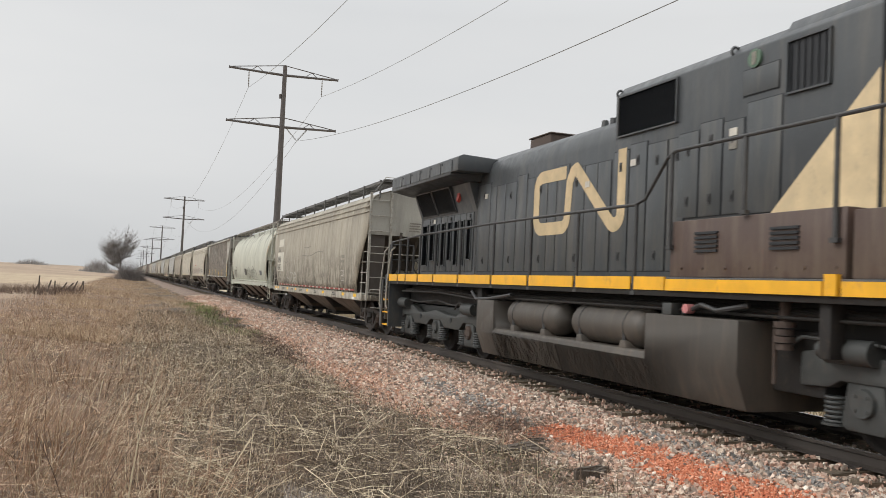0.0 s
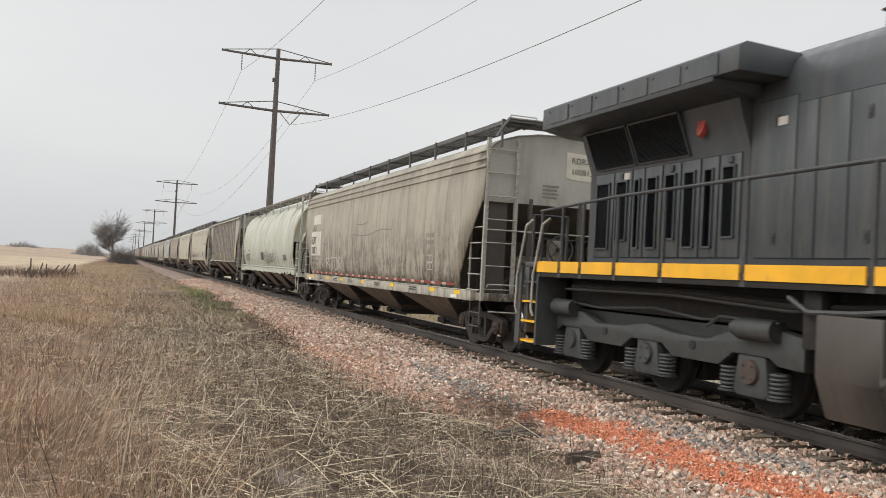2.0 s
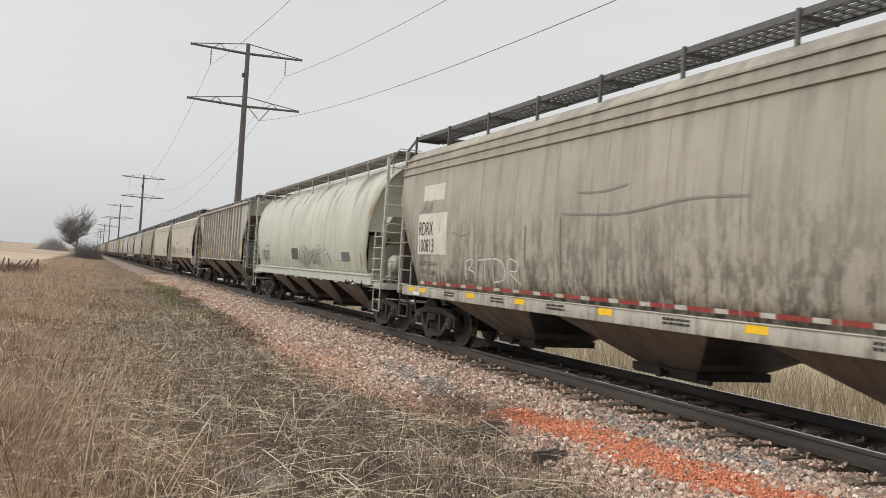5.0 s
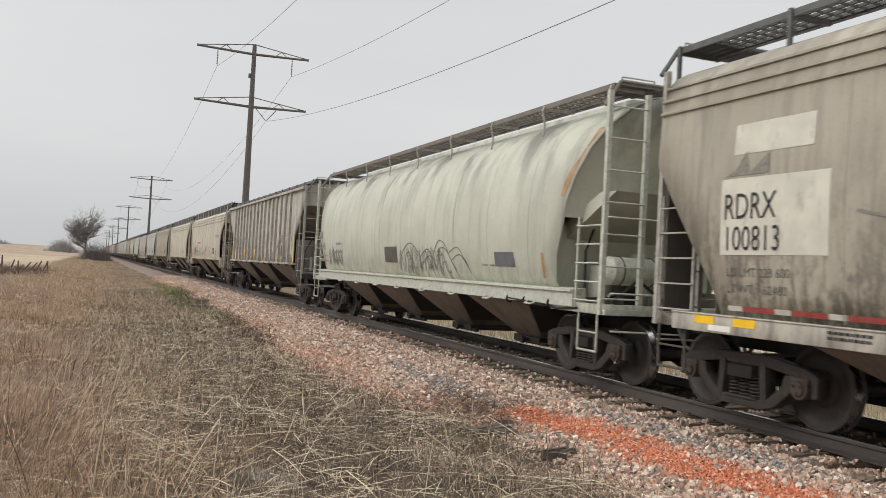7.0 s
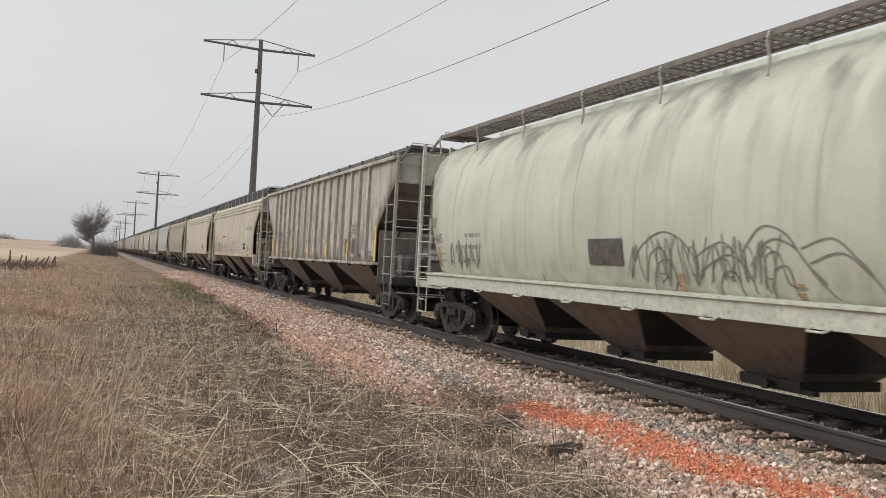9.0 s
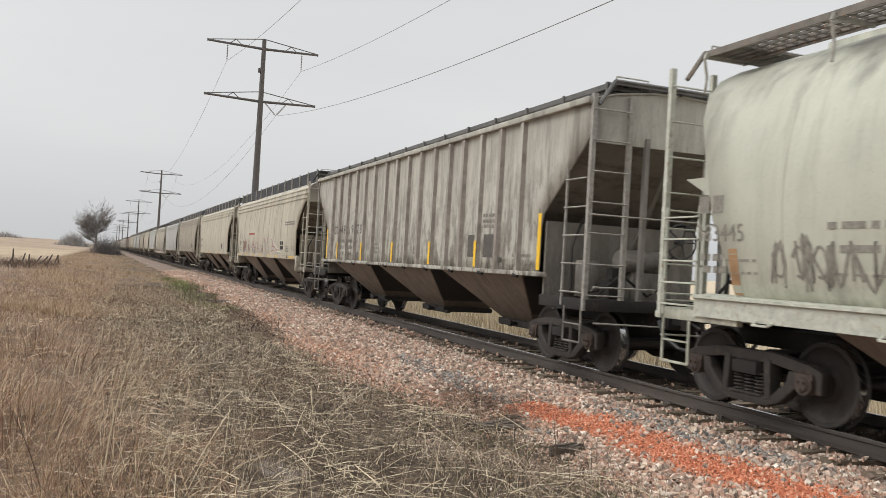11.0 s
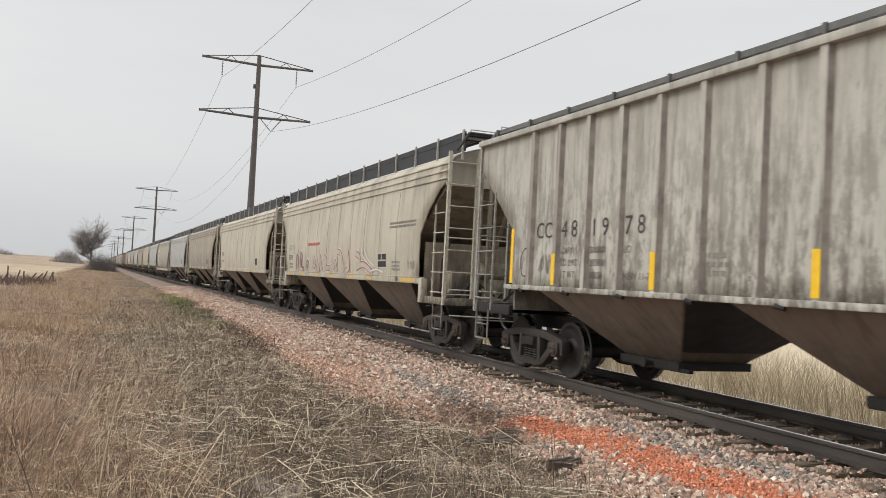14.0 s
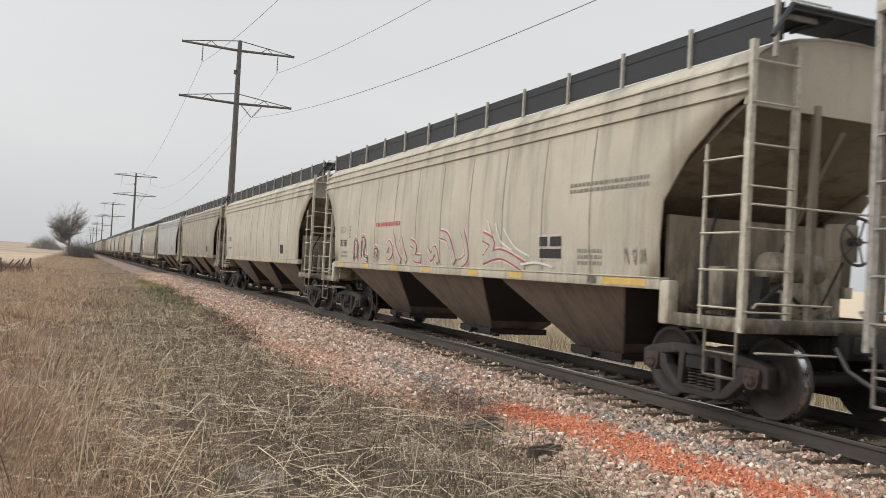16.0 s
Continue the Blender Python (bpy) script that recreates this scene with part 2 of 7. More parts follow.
def stone_mat(name, by_object):
    k = Mat(name)
    r = k.chance() if by_object else k.island()
    c = k.ramp(r, (0.0, (0.42, 0.23, 0.16)), (0.18, (0.66, 0.45, 0.335)), (0.36, (0.17, 0.125, 0.098)), (0.55, (0.82, 0.67, 0.53)), (0.68, (0.19, 0.163, 0.138)), (0.84, (0.56, 0.33, 0.235)), (1.0, (0.90, 0.82, 0.70)))
    c = k.mix(k.rng(k.noise(25, 6), 0.35, 0.7, 0, 0.45), c, (0.20, 0.16, 0.135))
    return k.done(c, 0.85, 0.0, k.noise(70, 5), 0.004, 0.6)


def island_mat(name, stops, rough=0.85, grain=20, amount=0.3, dark=(0.1, 0.08, 0.06), thin=0.0):
    k = Mat(name)
    c = k.ramp(k.island(), *stops)
    c = k.mix(k.rng(k.noise(grain, 4), 0.35, 0.7, 0, amount), c, dark)
    patch = k.noise(0.55, 4)
    c = k.mix(k.rng(patch, 0.35, 0.7, 0.0, 0.35), c, tuple(0.8 * v for v in stops[len(stops) // 2][1]))
    return k.done(c, rough)


M_RAIL, M_TIE = rail_mat(), tie_mat()
M_STONE, M_STONE1 = stone_mat("granite_ballast", False), stone_mat("granite_ballast_stone", True)
M_ORANGE = island_mat("orange_gravel", [(0.0, (0.34, 0.10, 0.055)), (0.3, (0.68, 0.22, 0.105)), (0.5, (0.48, 0.15, 0.08)), (0.72, (0.78, 0.34, 0.20)), (0.88, (0.64, 0.24, 0.12)), (1.0, (0.82, 0.62, 0.48))], 0.85, 40, 0.25, (0.25, 0.09, 0.05))
M_BLUE = island_mat("blue_grey_gravel", [(0.0, (0.13, 0.122, 0.112)), (0.5, (0.25, 0.232, 0.212)), (1.0, (0.50, 0.45, 0.40))], 0.8, 40, 0.25, (0.12, 0.12, 0.12))
M_TALL = island_mat("dry_tall_grass", [(0.0, (0.045, 0.024, 0.016)), (0.28, (0.46, 0.29, 0.178)), (0.52, (0.19, 0.102, 0.064)), (0.78, (0.66, 0.465, 0.30)), (1.0, (0.84, 0.69, 0.50))])
M_STRAW = island_mat("matted_straw", [(0.0, (0.03, 0.020, 0.014)), (0.3, (0.17, 0.118, 0.077)), (0.55, (0.07, 0.05, 0.033)), (0.8, (0.42, 0.315, 0.21)), (1.0, (0.88, 0.74, 0.56))])
M_LONGSTRAW = island_mat("greyed_long_straw", [(0.0, (0.03, 0.021, 0.015)), (0.35, (0.17, 0.125, 0.083)), (0.6, (0.065, 0.047, 0.032)), (0.85, (0.36, 0.28, 0.19)), (1.0, (0.84, 0.72, 0.54))])
M_PALE_STRAW = island_mat("pale_straw", [(0.0, (0.50, 0.41, 0.27)), (0.5, (0.62, 0.53, 0.37)), (1.0, (0.40, 0.31, 0.20))])
M_FARSTRAW = island_mat("sun_bleached_grass", [(0.0, (0.62, 0.52, 0.36)), (0.5, (0.80, 0.71, 0.53)), (1.0, (0.48, 0.38, 0.25))])
M_GRIT = island_mat("pinkish_grit", [(0.0, (0.33, 0.18, 0.12)), (0.3, (0.66, 0.40, 0.28)), (0.55, (0.50, 0.28, 0.19)), (0.8, (0.76, 0.56, 0.42)), (1.0, (0.34, 0.25, 0.19))], 0.9, 40, 0.3, (0.24, 0.14, 0.09))
M_VERGE = island_mat("dry_verge_grass", [(0.0, (0.29, 0.195, 0.125)), (0.4, (0.58, 0.43, 0.275)), (0.7, (0.42, 0.295, 0.19)), (1.0, (0.74, 0.59, 0.40))])
M_GREEN = island_mat("new_green_grass", [(0.0, (0.10, 0.16, 0.04)), (0.5, (0.17, 0.22, 0.07)), (1.0, (0.25, 0.25, 0.10))])
M_BARK = plain("grey_brown_bark", (0.19, 0.168, 0.152), 0.9, 0.0, 0.3, 2, 0.02)
M_TWIG = plain("bare_twigs", (0.19, 0.17, 0.158), 0.9, 0.0, 0.3, 2, 0.01)
# wood paled so that its colour carries the distant haze
M_FARWOOD = plain("haze_pale_bare_wood", (0.38, 0.365, 0.355), 0.95, 0.0, 0.2, 0.3, 0.01)
M_WOODBIT = plain("weathered_broken_timber", (0.085, 0.068, 0.054), 0.9, 0.0, 0.4, 12, 0.01, (0.22, 0.18, 0.14))


def ground_mat():
    """Bare soil, matted grass and far stubble, told apart by their place on the plan."""
    k = Mat("dead_grass_and_soil")
    x, y = k.axis(0), k.axis(1)
    fine = k.noise(9, 8, (1, 1, 1), 0.7)
    soil = k.ramp(fine, (0.25, (0.026, 0.018, 0.013)), (0.5, (0.085, 0.061, 0.042)), (0.75, (0.21, 0.155, 0.105)))
    tuft = k.ramp(k.noise(2.2, 8, (1, 1, 1), 0.7), (0.3, (0.06, 0.038, 0.025)), (0.55, (0.18, 0.115, 0.072)), (0.75, (0.34, 0.225, 0.14)))
    c = k.mix(k.rng(k.math("ADD", x, k.rng(k.noise(0.7, 5), 0.3, 0.7, -1.6, 1.6)), 2.0, -0.6), soil, tuft)
    far = k.ramp(k.noise(0.03, 6, (1, 0.35, 1), 0.6), (0.35, (0.20, 0.145, 0.105)), (0.5, (0.27, 0.20, 0.142)), (0.6, (0.33, 0.25, 0.175)), (0.68, (0.24, 0.175, 0.125)))
    rows = k.noise(1.1, 6, (1, 0.05, 1), 0.7)
    far = k.mix(k.rng(rows, 0.35, 0.65, 0.0, 0.35), far, (0.42, 0.31, 0.20))
    wy = k.math("ADD", y, k.rng(k.noise(0.035, 4), 0.3, 0.7, -45, 45))
    stub = k.math("MULTIPLY", k.rng(wy, 105, 130), k.rng(wy, 250, 215))
    far = k.mix(k.math("MULTIPLY", stub, 0.4), far, k.ramp(rows, (0.3, (0.42, 0.33, 0.205)), (0.7, (0.56, 0.46, 0.30))))
    wob = k.math("ADD", x, k.rng(k.noise(0.08, 3), 0.3, 0.7, -1.5, 1.5))
    c = k.mix(k.rng(wob, -4.6, -6.0), c, far)
    beyond = k.math("MULTIPLY", k.rng(x, 10.6, 11.4), 1.0)
    c = k.mix(beyond, c, k.ramp(k.noise(2.5, 7, (1, 1, 1), 0.7), (0.3, (0.34, 0.265, 0.175)), (0.7, (0.62, 0.52, 0.37))))
    return k.done(c, 0.95, 0.0, fine, 0.05, 0.8)


M_GROUND = ground_mat()


def bed_mat():
    k = Mat("ballast_bed")
    c = k.ramp(k.cells(17, out="Color"), (0.0, (0.19, 0.122, 0.092)), (0.4, (0.42, 0.285, 0.212)), (0.7, (0.25, 0.195, 0.16)), (1.0, (0.56, 0.44, 0.35)))
    # shadow between the stones, painted as darker colour towards the cell borders
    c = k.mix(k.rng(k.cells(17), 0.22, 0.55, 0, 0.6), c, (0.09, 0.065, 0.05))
    c = k.mix(k.rng(k.noise(0.6, 5, (1, 0.4, 1)), 0.46, 0.64, 0, 0.35), c, (0.20, 0.17, 0.15))
    return k.done(c, 0.9, 0.0, k.math("SUBTRACT", 1.0, k.cells(17)), 0.03, 1.0)


M_BED = bed_mat()


def water_mat():
    k = Mat("muddy_puddle_sky_pale")
    # mud colour lightened to stand in for part of the sky's reflection
    return k.done((0.24, 0.20, 0.17), k.rng(k.noise(6, 4), 0.4, 0.6, 0.03, 0.12), 0.0, k.noise(14, 3), 0.002, 0.2)


M_PUDDLE = water_mat()


# ---- mesh helpers ----
class Mesh:
    """Collects vertices and faces of one mesh."""

    def __init__(self):
        self.v, self.f = [], []

    def add(self, pts, faces):
        n = len(self.v)
        self.v += [tuple(p) for p in pts]
        self.f += [tuple(n + i for i in q) for q in faces]
        return self

    def box(self, x0, x1, y0, y1, z0, z1):
        return self.add([(x0, y0, z0), (x1, y0, z0), (x1, y1, z0), (x0, y1, z0), (x0, y0, z1), (x1, y0, z1), (x1, y1, z1), (x0, y1, z1)],
                        [(3, 2, 1, 0), (4, 5, 6, 7), (0, 1, 5, 4), (1, 2, 6, 5), (2, 3, 7, 6), (3, 0, 4, 7)])

    def prism(self, pts, axis, a, b):
        """An outline pushed from a to b: (y, z) along x, (x, z) along y, (x, y) along z."""
        put = {"x": lambda p, t: (t, p[0], p[1]), "y": lambda p, t: (p[0], t, p[1]), "z": lambda p, t: (p[0], p[1], t)}[axis]
        n = len(pts)
        return self.add([put(p, a) for p in pts] + [put(p, b) for p in pts],
                        [tuple(range(n))[::-1], tuple(range(n, 2 * n))] + [(i, (i + 1) % n, n + (i + 1) % n, n + i) for i in range(n)])

    def cyl(self, p, q, r, n=10, r2=None, cap=True):
        p, q = Vector(p), Vector(q)
        d = (q - p).normalized()
        u = d.cross(Vector((0, 0, 1)) if abs(d.z) < 0.9 else Vector((1, 0, 0))).normalized()
        w = d.cross(u)
        r2 = r if r2 is None else r2
        ring = [(math.cos(6.28318 * i / n), math.sin(6.28318 * i / n)) for i in range(n)]
        pts = [p + (u * c + w * s) * r for c, s in ring] + [q + (u * c + w * s) * r2 for c, s in ring]
        fs = [(i, (i + 1) % n, n + (i + 1) % n, n + i) for i in range(n)]
        if cap:
            fs += [tuple(range(n))[::-1], tuple(range(n, 2 * n))]
        return self.add(pts, fs)

    def tube(self, pts, r, n=6):
        for a, b in zip(pts[:-1], pts[1:]):
            self.cyl(a, b, r, n)
        return self

    def lathe(self, prof, axis_point, n=28):
        """A profile of (x, radius) turned about the x axis through axis_point."""
        ox, oy, oz = axis_point
        pts, m = [], len(prof)
        for i in range(n):
            c, s = math.cos(6.28318 * i / n), math.sin(6.28318 * i / n)
            pts += [(ox + x, oy + r * c, oz + r * s) for x, r in prof]
        fs = [(i * m + j, i * m + j + 1, ((i + 1) % n) * m + j + 1, ((i + 1) % n) * m + j) for i in range(n) for j in range(m - 1)]
        return self.add(pts, fs)

    def ring(self, centre, R, r, axis="z", n=14, k=5):
        pts = []
        for i in range(n):
            a = 6.28318 * i / n
            for j in range(k):
                b = 6.28318 * j / k
                u, v, w = (R + r * math.cos(b)) * math.cos(a), (R + r * math.cos(b)) * math.sin(a), r * math.sin(b)
                p = {"z": (u, v, w), "x": (w, u, v), "y": (u, w, v)}[axis]
                pts.append((centre[0] + p[0], centre[1] + p[1], centre[2] + p[2]))
        fs = [(i * k + j, i * k + (j + 1) % k, ((i + 1) % n) * k + (j + 1) % k, ((i + 1) % n) * k + j) for i in range(n) for j in range(k)]
        return self.add(pts, fs)

    def sheet(self, rows):
        m = len(rows[0])
        return self.add([p for r in rows for p in r], [(i * m + j, i * m + j + 1, (i + 1) * m + j + 1, (i + 1) * m + j) for i in range(len(rows) - 1) for j in range(m - 1)])

    def data(self, name, material, bevel=0.0, angle=35):
        me = bpy.data.meshes.new(name)
        me.from_pydata(self.v, [], self.f)
        if bevel:
            bm = bmesh.new()
            bm.from_mesh(me)
            bmesh.ops.remove_doubles(bm, verts=bm.verts, dist=1e-5)
            sharp = [e for e in bm.edges if len(e.link_faces) == 2 and e.calc_face_angle(0) > 0.6]
            bmesh.ops.bevel(bm, geom=sharp, offset=bevel, segments=2, profile=0.5, affect="EDGES", clamp_overlap=True)
            bm.to_mesh(me)
            bm.free()
        me.materials.append(material)
        me.polygons.foreach_set("use_smooth", [True] * len(me.polygons))
        me.set_sharp_from_angle(angle=radians(angle))
        return me


def part(name, mesh, material, parent, label="", bevel=0.0, at=None):
    ob = new(name, mesh.data(name, material, bevel) if isinstance(mesh, Mesh) else mesh)
    ob.parent = parent
    if at is not None:
        ob.matrix_basis = at
    if label:
        ob["label"] = label
    return ob


def thing(name, label, category, group="", kind="", at=None):
    ob = new(name)
    ob.empty_display_size = 0.3
    if at is not None:
        ob.matrix_basis = at
    return tagged(ob, label, category, group, kind)


def solid(name, mesh, material, label, category="", kind="structure", bevel=0.0, group=""):
    return tagged(new(name, mesh.data(name, material, bevel)), label, category, group, kind)


def quick(name, verts, faces, material):
    """A large mesh from arrays, all faces with equally many corners."""
    me = bpy.data.meshes.new(name)
    verts, faces = np.asarray(verts, np.float32), np.asarray(faces, np.int32)
    k = faces.shape[1]
    me.vertices.add(len(verts))
    me.vertices.foreach_set("co", verts.ravel())
    me.loops.add(faces.size)
    me.loops.foreach_set("vertex_index", faces.ravel())
    me.polygons.add(len(faces))
    me.polygons.foreach_set("loop_start", np.arange(0, faces.size, k, dtype=np.int32))
    me.update(calc_edges=True)
    me.materials.append(material)
    return me


# ---- ground, ballast and track ----
TRACK = 8.02           # middle of the track; rail tops are at z = 0
GAUGE_HALF = 0.7525
BED_TOP, SOIL = -0.20, -0.40
rng = np.random.default_rng(7)


def toe(y):
    """Where the ballast meets the soil on the near side."""
    y = np.asarray(y, float)
    return 4.55 - 0.75 * np.clip((y - 10.2) / 2.6, 0, 1) + 0.75 * np.clip((y - 22) / 26, 0, 1) + 0.16 * np.sin(np.asarray(y, float) * 0.9) + 0.08 * np.sin(np.asarray(y, float) * 2.7 + 1) + 0.22 * np.clip((y - 14) / 6, 0, 1) * np.sin(y * 0.41 + 0.6) * np.sin(y * 0.17)


def soil_height(x, y):
    x, y = np.asarray(x, float), np.asarray(y, float)
    h = SOIL + 0.045 * np.sin(x * 1.3 + 0.4 * np.sin(y * 0.7)) * np.sin(y * 0.83 + 1) + 0.03 * np.sin(x * 3.1 + y * 2.3)
    h = h + 0.16 * np.clip((0.6 - x) / 3.0, 0, 1) * np.clip(1 - (-x - 6) / 6, 0, 1)
    h = h - 0.10 * np.exp(-((x - 1.55) ** 2 / 0.5 + (y - 7.6) ** 2 / 2.0))
    under = np.clip((x - toe(y) - 0.1) / 0.4, 0, 1) * np.clip((11.6 - x) / 0.4, 0, 1)
    far = np.clip((np.hypot(x, y) - 120) / 1500, 0, 1)
    return h - 0.14 * under + 7.5 * far * np.clip((-x - 10) / 70, 0, 1) - 0.35 * np.clip((x - 11) / 4, 0, 1)


def bed_height(x, y):
    x, y = np.asarray(x, float), np.asarray(y, float)
    t = np.clip((x - toe(y)) / (6.35 - toe(y)), 0, 1)
    near = SOIL - 0.04 + (BED_TOP - SOIL + 0.04) * (t ** 0.85)
    near = near - 0.045 * np.clip((x - 6.2) / 0.3, 0, 1) - 0.12 * np.clip(3 - y, 0, 1) * np.clip(5 - x, 0, 1)
    return np.where(x > 9.7, BED_TOP - (x - 9.7) * 0.22, near) + 0.012 * np.sin(x * 9 + y * 4) * np.sin(y * 7)


def grid_mesh(xs, ys, height, name, material):
    gx, gy = np.meshgrid(xs, ys)
    v = np.stack([gx, gy, height(gx, gy)], -1).reshape(-1, 3)
    m = len(xs)
    i = (np.arange(len(ys) - 1)[:, None] * m + np.arange(m - 1)[None]).ravel()
    return quick(name, v, np.stack([i, i + 1, i + m + 1, i + m], 1), material)


def spread(a, b, first, growth):
    out, s = [a], first
    while out[-1] < b:
        out.append(out[-1] + s)
        s *= growth
    return out


gx = sorted(set([-v for v in spread(0.5, 2600, 0.4, 1.16)] + list(np.arange(-0.2, 12.5, 0.25)) + spread(12.6, 2600, 0.5, 1.18)))
gy = sorted(set([-v for v in spread(5, 900, 1.0, 1.3)] + list(np.arange(-4.5, 30, 0.3)) + spread(30.2, 4000, 0.5, 1.08)))
tagged(new("ground", grid_mesh(gx, gy, soil_height, "ground", M_GROUND)), "bare soil and matted dead grass beside fields", "ground", kind="structure")
bx = list(np.arange(3.3, 11.9, 0.12))
by = sorted(set(list(np.arange(-12, 40, 0.16)) + spread(40.2, 2500, 0.5, 1.06)))
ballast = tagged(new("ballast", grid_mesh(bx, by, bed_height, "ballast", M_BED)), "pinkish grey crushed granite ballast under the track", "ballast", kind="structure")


def rail(x, name, label):
    """A flat-bottomed rail with a polished running band."""
    half = [(0.075, -0.172), (0.075, -0.160), (0.012, -0.135), (0.010, -0.05), (0.036, -0.038), (0.037, -0.010), (0.030, -0.001)]
    m = Mesh()
    m.prism([(x + a, z) for a, z in half] + [(x - a, z) for a, z in half[::-1]], "y", -60, 2400)
    ob = solid(name, m, M_RAIL, label, "rail")
    part("running_band", Mesh().box(x - 0.024, x + 0.024, -60, 2400, -0.002, 0.0015), M_TREAD, ob, "polished steel running surface")
    return ob


rail(TRACK - GAUGE_HALF, "rail_near", "worn steel rail with dark rusty web and polished top")
rail(TRACK + GAUGE_HALF, "rail_far", "worn steel rail with dark rusty web and polished top")


def tie_mesh(k):
    r = random.Random(k)
    m = Mesh()
    x0, x1, w = TRACK - 1.30 - r.uniform(0, 0.08), TRACK + 1.30 + r.uniform(0, 0.08), 0.115
    n = 6
    rows = []
    for i in range(n + 1):
        x = x0 + (x1 - x0) * i / n
        j = [r.uniform(-0.010, 0.010) for _ in range(4)]
        rows.append([(x, -w + j[0], -0.36), (x, -w + j[1], -0.182 + j[2]), (x, w + j[3], -0.182 + j[0]), (x, w + j[1], -0.36)])
    m.sheet(rows)
    m.add(rows[0], [(0, 1, 2, 3)]).add(rows[-1], [(3, 2, 1, 0)])
    return m.data("crosstie", M_TIE)


ties = thing("crossties", "dark creosoted timber crossties bedded in ballast", "crossties", kind="structure")
tie_meshes = [tie_mesh(k) for k in range(6)]
for k in range(190):
    part("crosstie", tie_meshes[k * 7 % 6], None, ties, at=pose(0, -8 + 0.535 * k + 0.03 * math.sin(k * 3.3), 0.006 * math.sin(k * 1.7), 0, 0, 0) @ pose(TRACK, 0, 0, 0, 0, 0.8 * math.sin(k * 2.1)) @ pose(-TRACK, 0, 0))
far_ties = Mesh()
for k in range(600):
    y = -8 + 0.535 * (190 + k)
    far_ties.box(TRACK - 1.3, TRACK + 1.3, y - 0.11, y + 0.11, -0.36, -0.182)
part("crosstie_row", far_ties, M_TIE, ties)["kind"] = "stuff"
plates = Mesh()
for k in range(190):
    y = -8 + 0.535 * k + 0.03 * math.sin(k * 3.3)
    for s in (-1, 1):
        x = TRACK + s * GAUGE_HALF
        plates.box(x - 0.17, x + 0.17, y - 0.09, y + 0.09, -0.186, -0.170)
        for a in (-0.11, 0.11):
            plates.box(x + a - 0.015, x + a + 0.015, y - 0.05, y - 0.02, -0.172, -0.145)
part("tie_plates", plates, M_RAIL, ties, "rusty tie plates with spikes")["kind"] = "stuff"


# ---- loose stone ----
CUBE_V = np.array([(x, y, z) for x in (-1, 1) for y in (-1, 1) for z in (-1, 1)]) * 0.62
CUBE_F = np.array([(0, 1, 3, 2), (4, 6, 7, 5), (0, 4, 5, 1), (2, 3, 7, 6), (0, 2, 6, 4), (1, 5, 7, 3)])


def stones(name, x, y, z, size, material):
    n = len(x)
    v = CUBE_V[None] * rng.uniform(0.55, 1.3, (n, 8, 1)) * rng.uniform(0.5, 1.35, (n, 1, 3)) * size[:, None, None]
    a, b = rng.uniform(0, 6.28, (2, n))
    ca, sa, cb, sb = np.cos(a), np.sin(a), np.cos(b) , np.sin(b)
    v = np.stack([v[..., 0] * ca[:, None] - v[..., 1] * sa[:, None], v[..., 0] * sa[:, None] + v[..., 1] * ca[:, None], v[..., 2]], -1)
    v = np.stack([v[..., 0], v[..., 1] * cb[:, None] - v[..., 2] * sb[:, None], v[..., 1] * sb[:, None] + v[..., 2] * cb[:, None]], -1)
    v += np.stack([x, y, z], -1)[:, None]
    me = quick(name, v.reshape(-1, 3), (CUBE_F[None] + 8 * np.arange(n)[:, None, None]).reshape(-1, 4), material)
    me.shade_flat()
    return me


def on_tie(x, y):
    k = np.round((y + 8) / 0.535)
    return (np.abs(y - (-8 + 0.535 * k)) < 0.13) & (x > 6.66) & (x < 9.4)


def orange_patch(x, y):
    """The spill of orange gravel along the foot of the ballast."""
    mid = 5.58 - 0.02 * (y - 6) - 0.045 * np.clip(y - 8.4, 0, 3) ** 2
    edge = 0.03 * np.sin(y * 5.1) + 0.03 * np.sin(y * 11 + 2) - 0.17 * np.abs(rng.normal(size=np.shape(y)))
    return (np.abs(x - mid + 0.05 * np.sin(y * 2)) < 0.42 + edge - 0.09 * np.clip(y - 9.2, 0, 2)) & (y > 3.5) & (y < 10.4)


def blue_patch(x, y):
    a = ((x - 5.25 - 0.03 * (y - 13)) / 0.26) ** 2 + ((y - 13.0) / 2.6) ** 2 < 1
    b = ((x - 6.22 + 0.05 * (y - 7)) / 0.20) ** 2 + ((y - 7.6) / 1.9) ** 2 < 1 + 0.6 * np.sin(x * 9 + y * 3)
    c = (np.sin(x * 2.3 + y * 0.35) * np.sin(y * 0.21 + x * 0.9 + 1.3) > 0.93) & (x > 4.8)
    return a | b | c


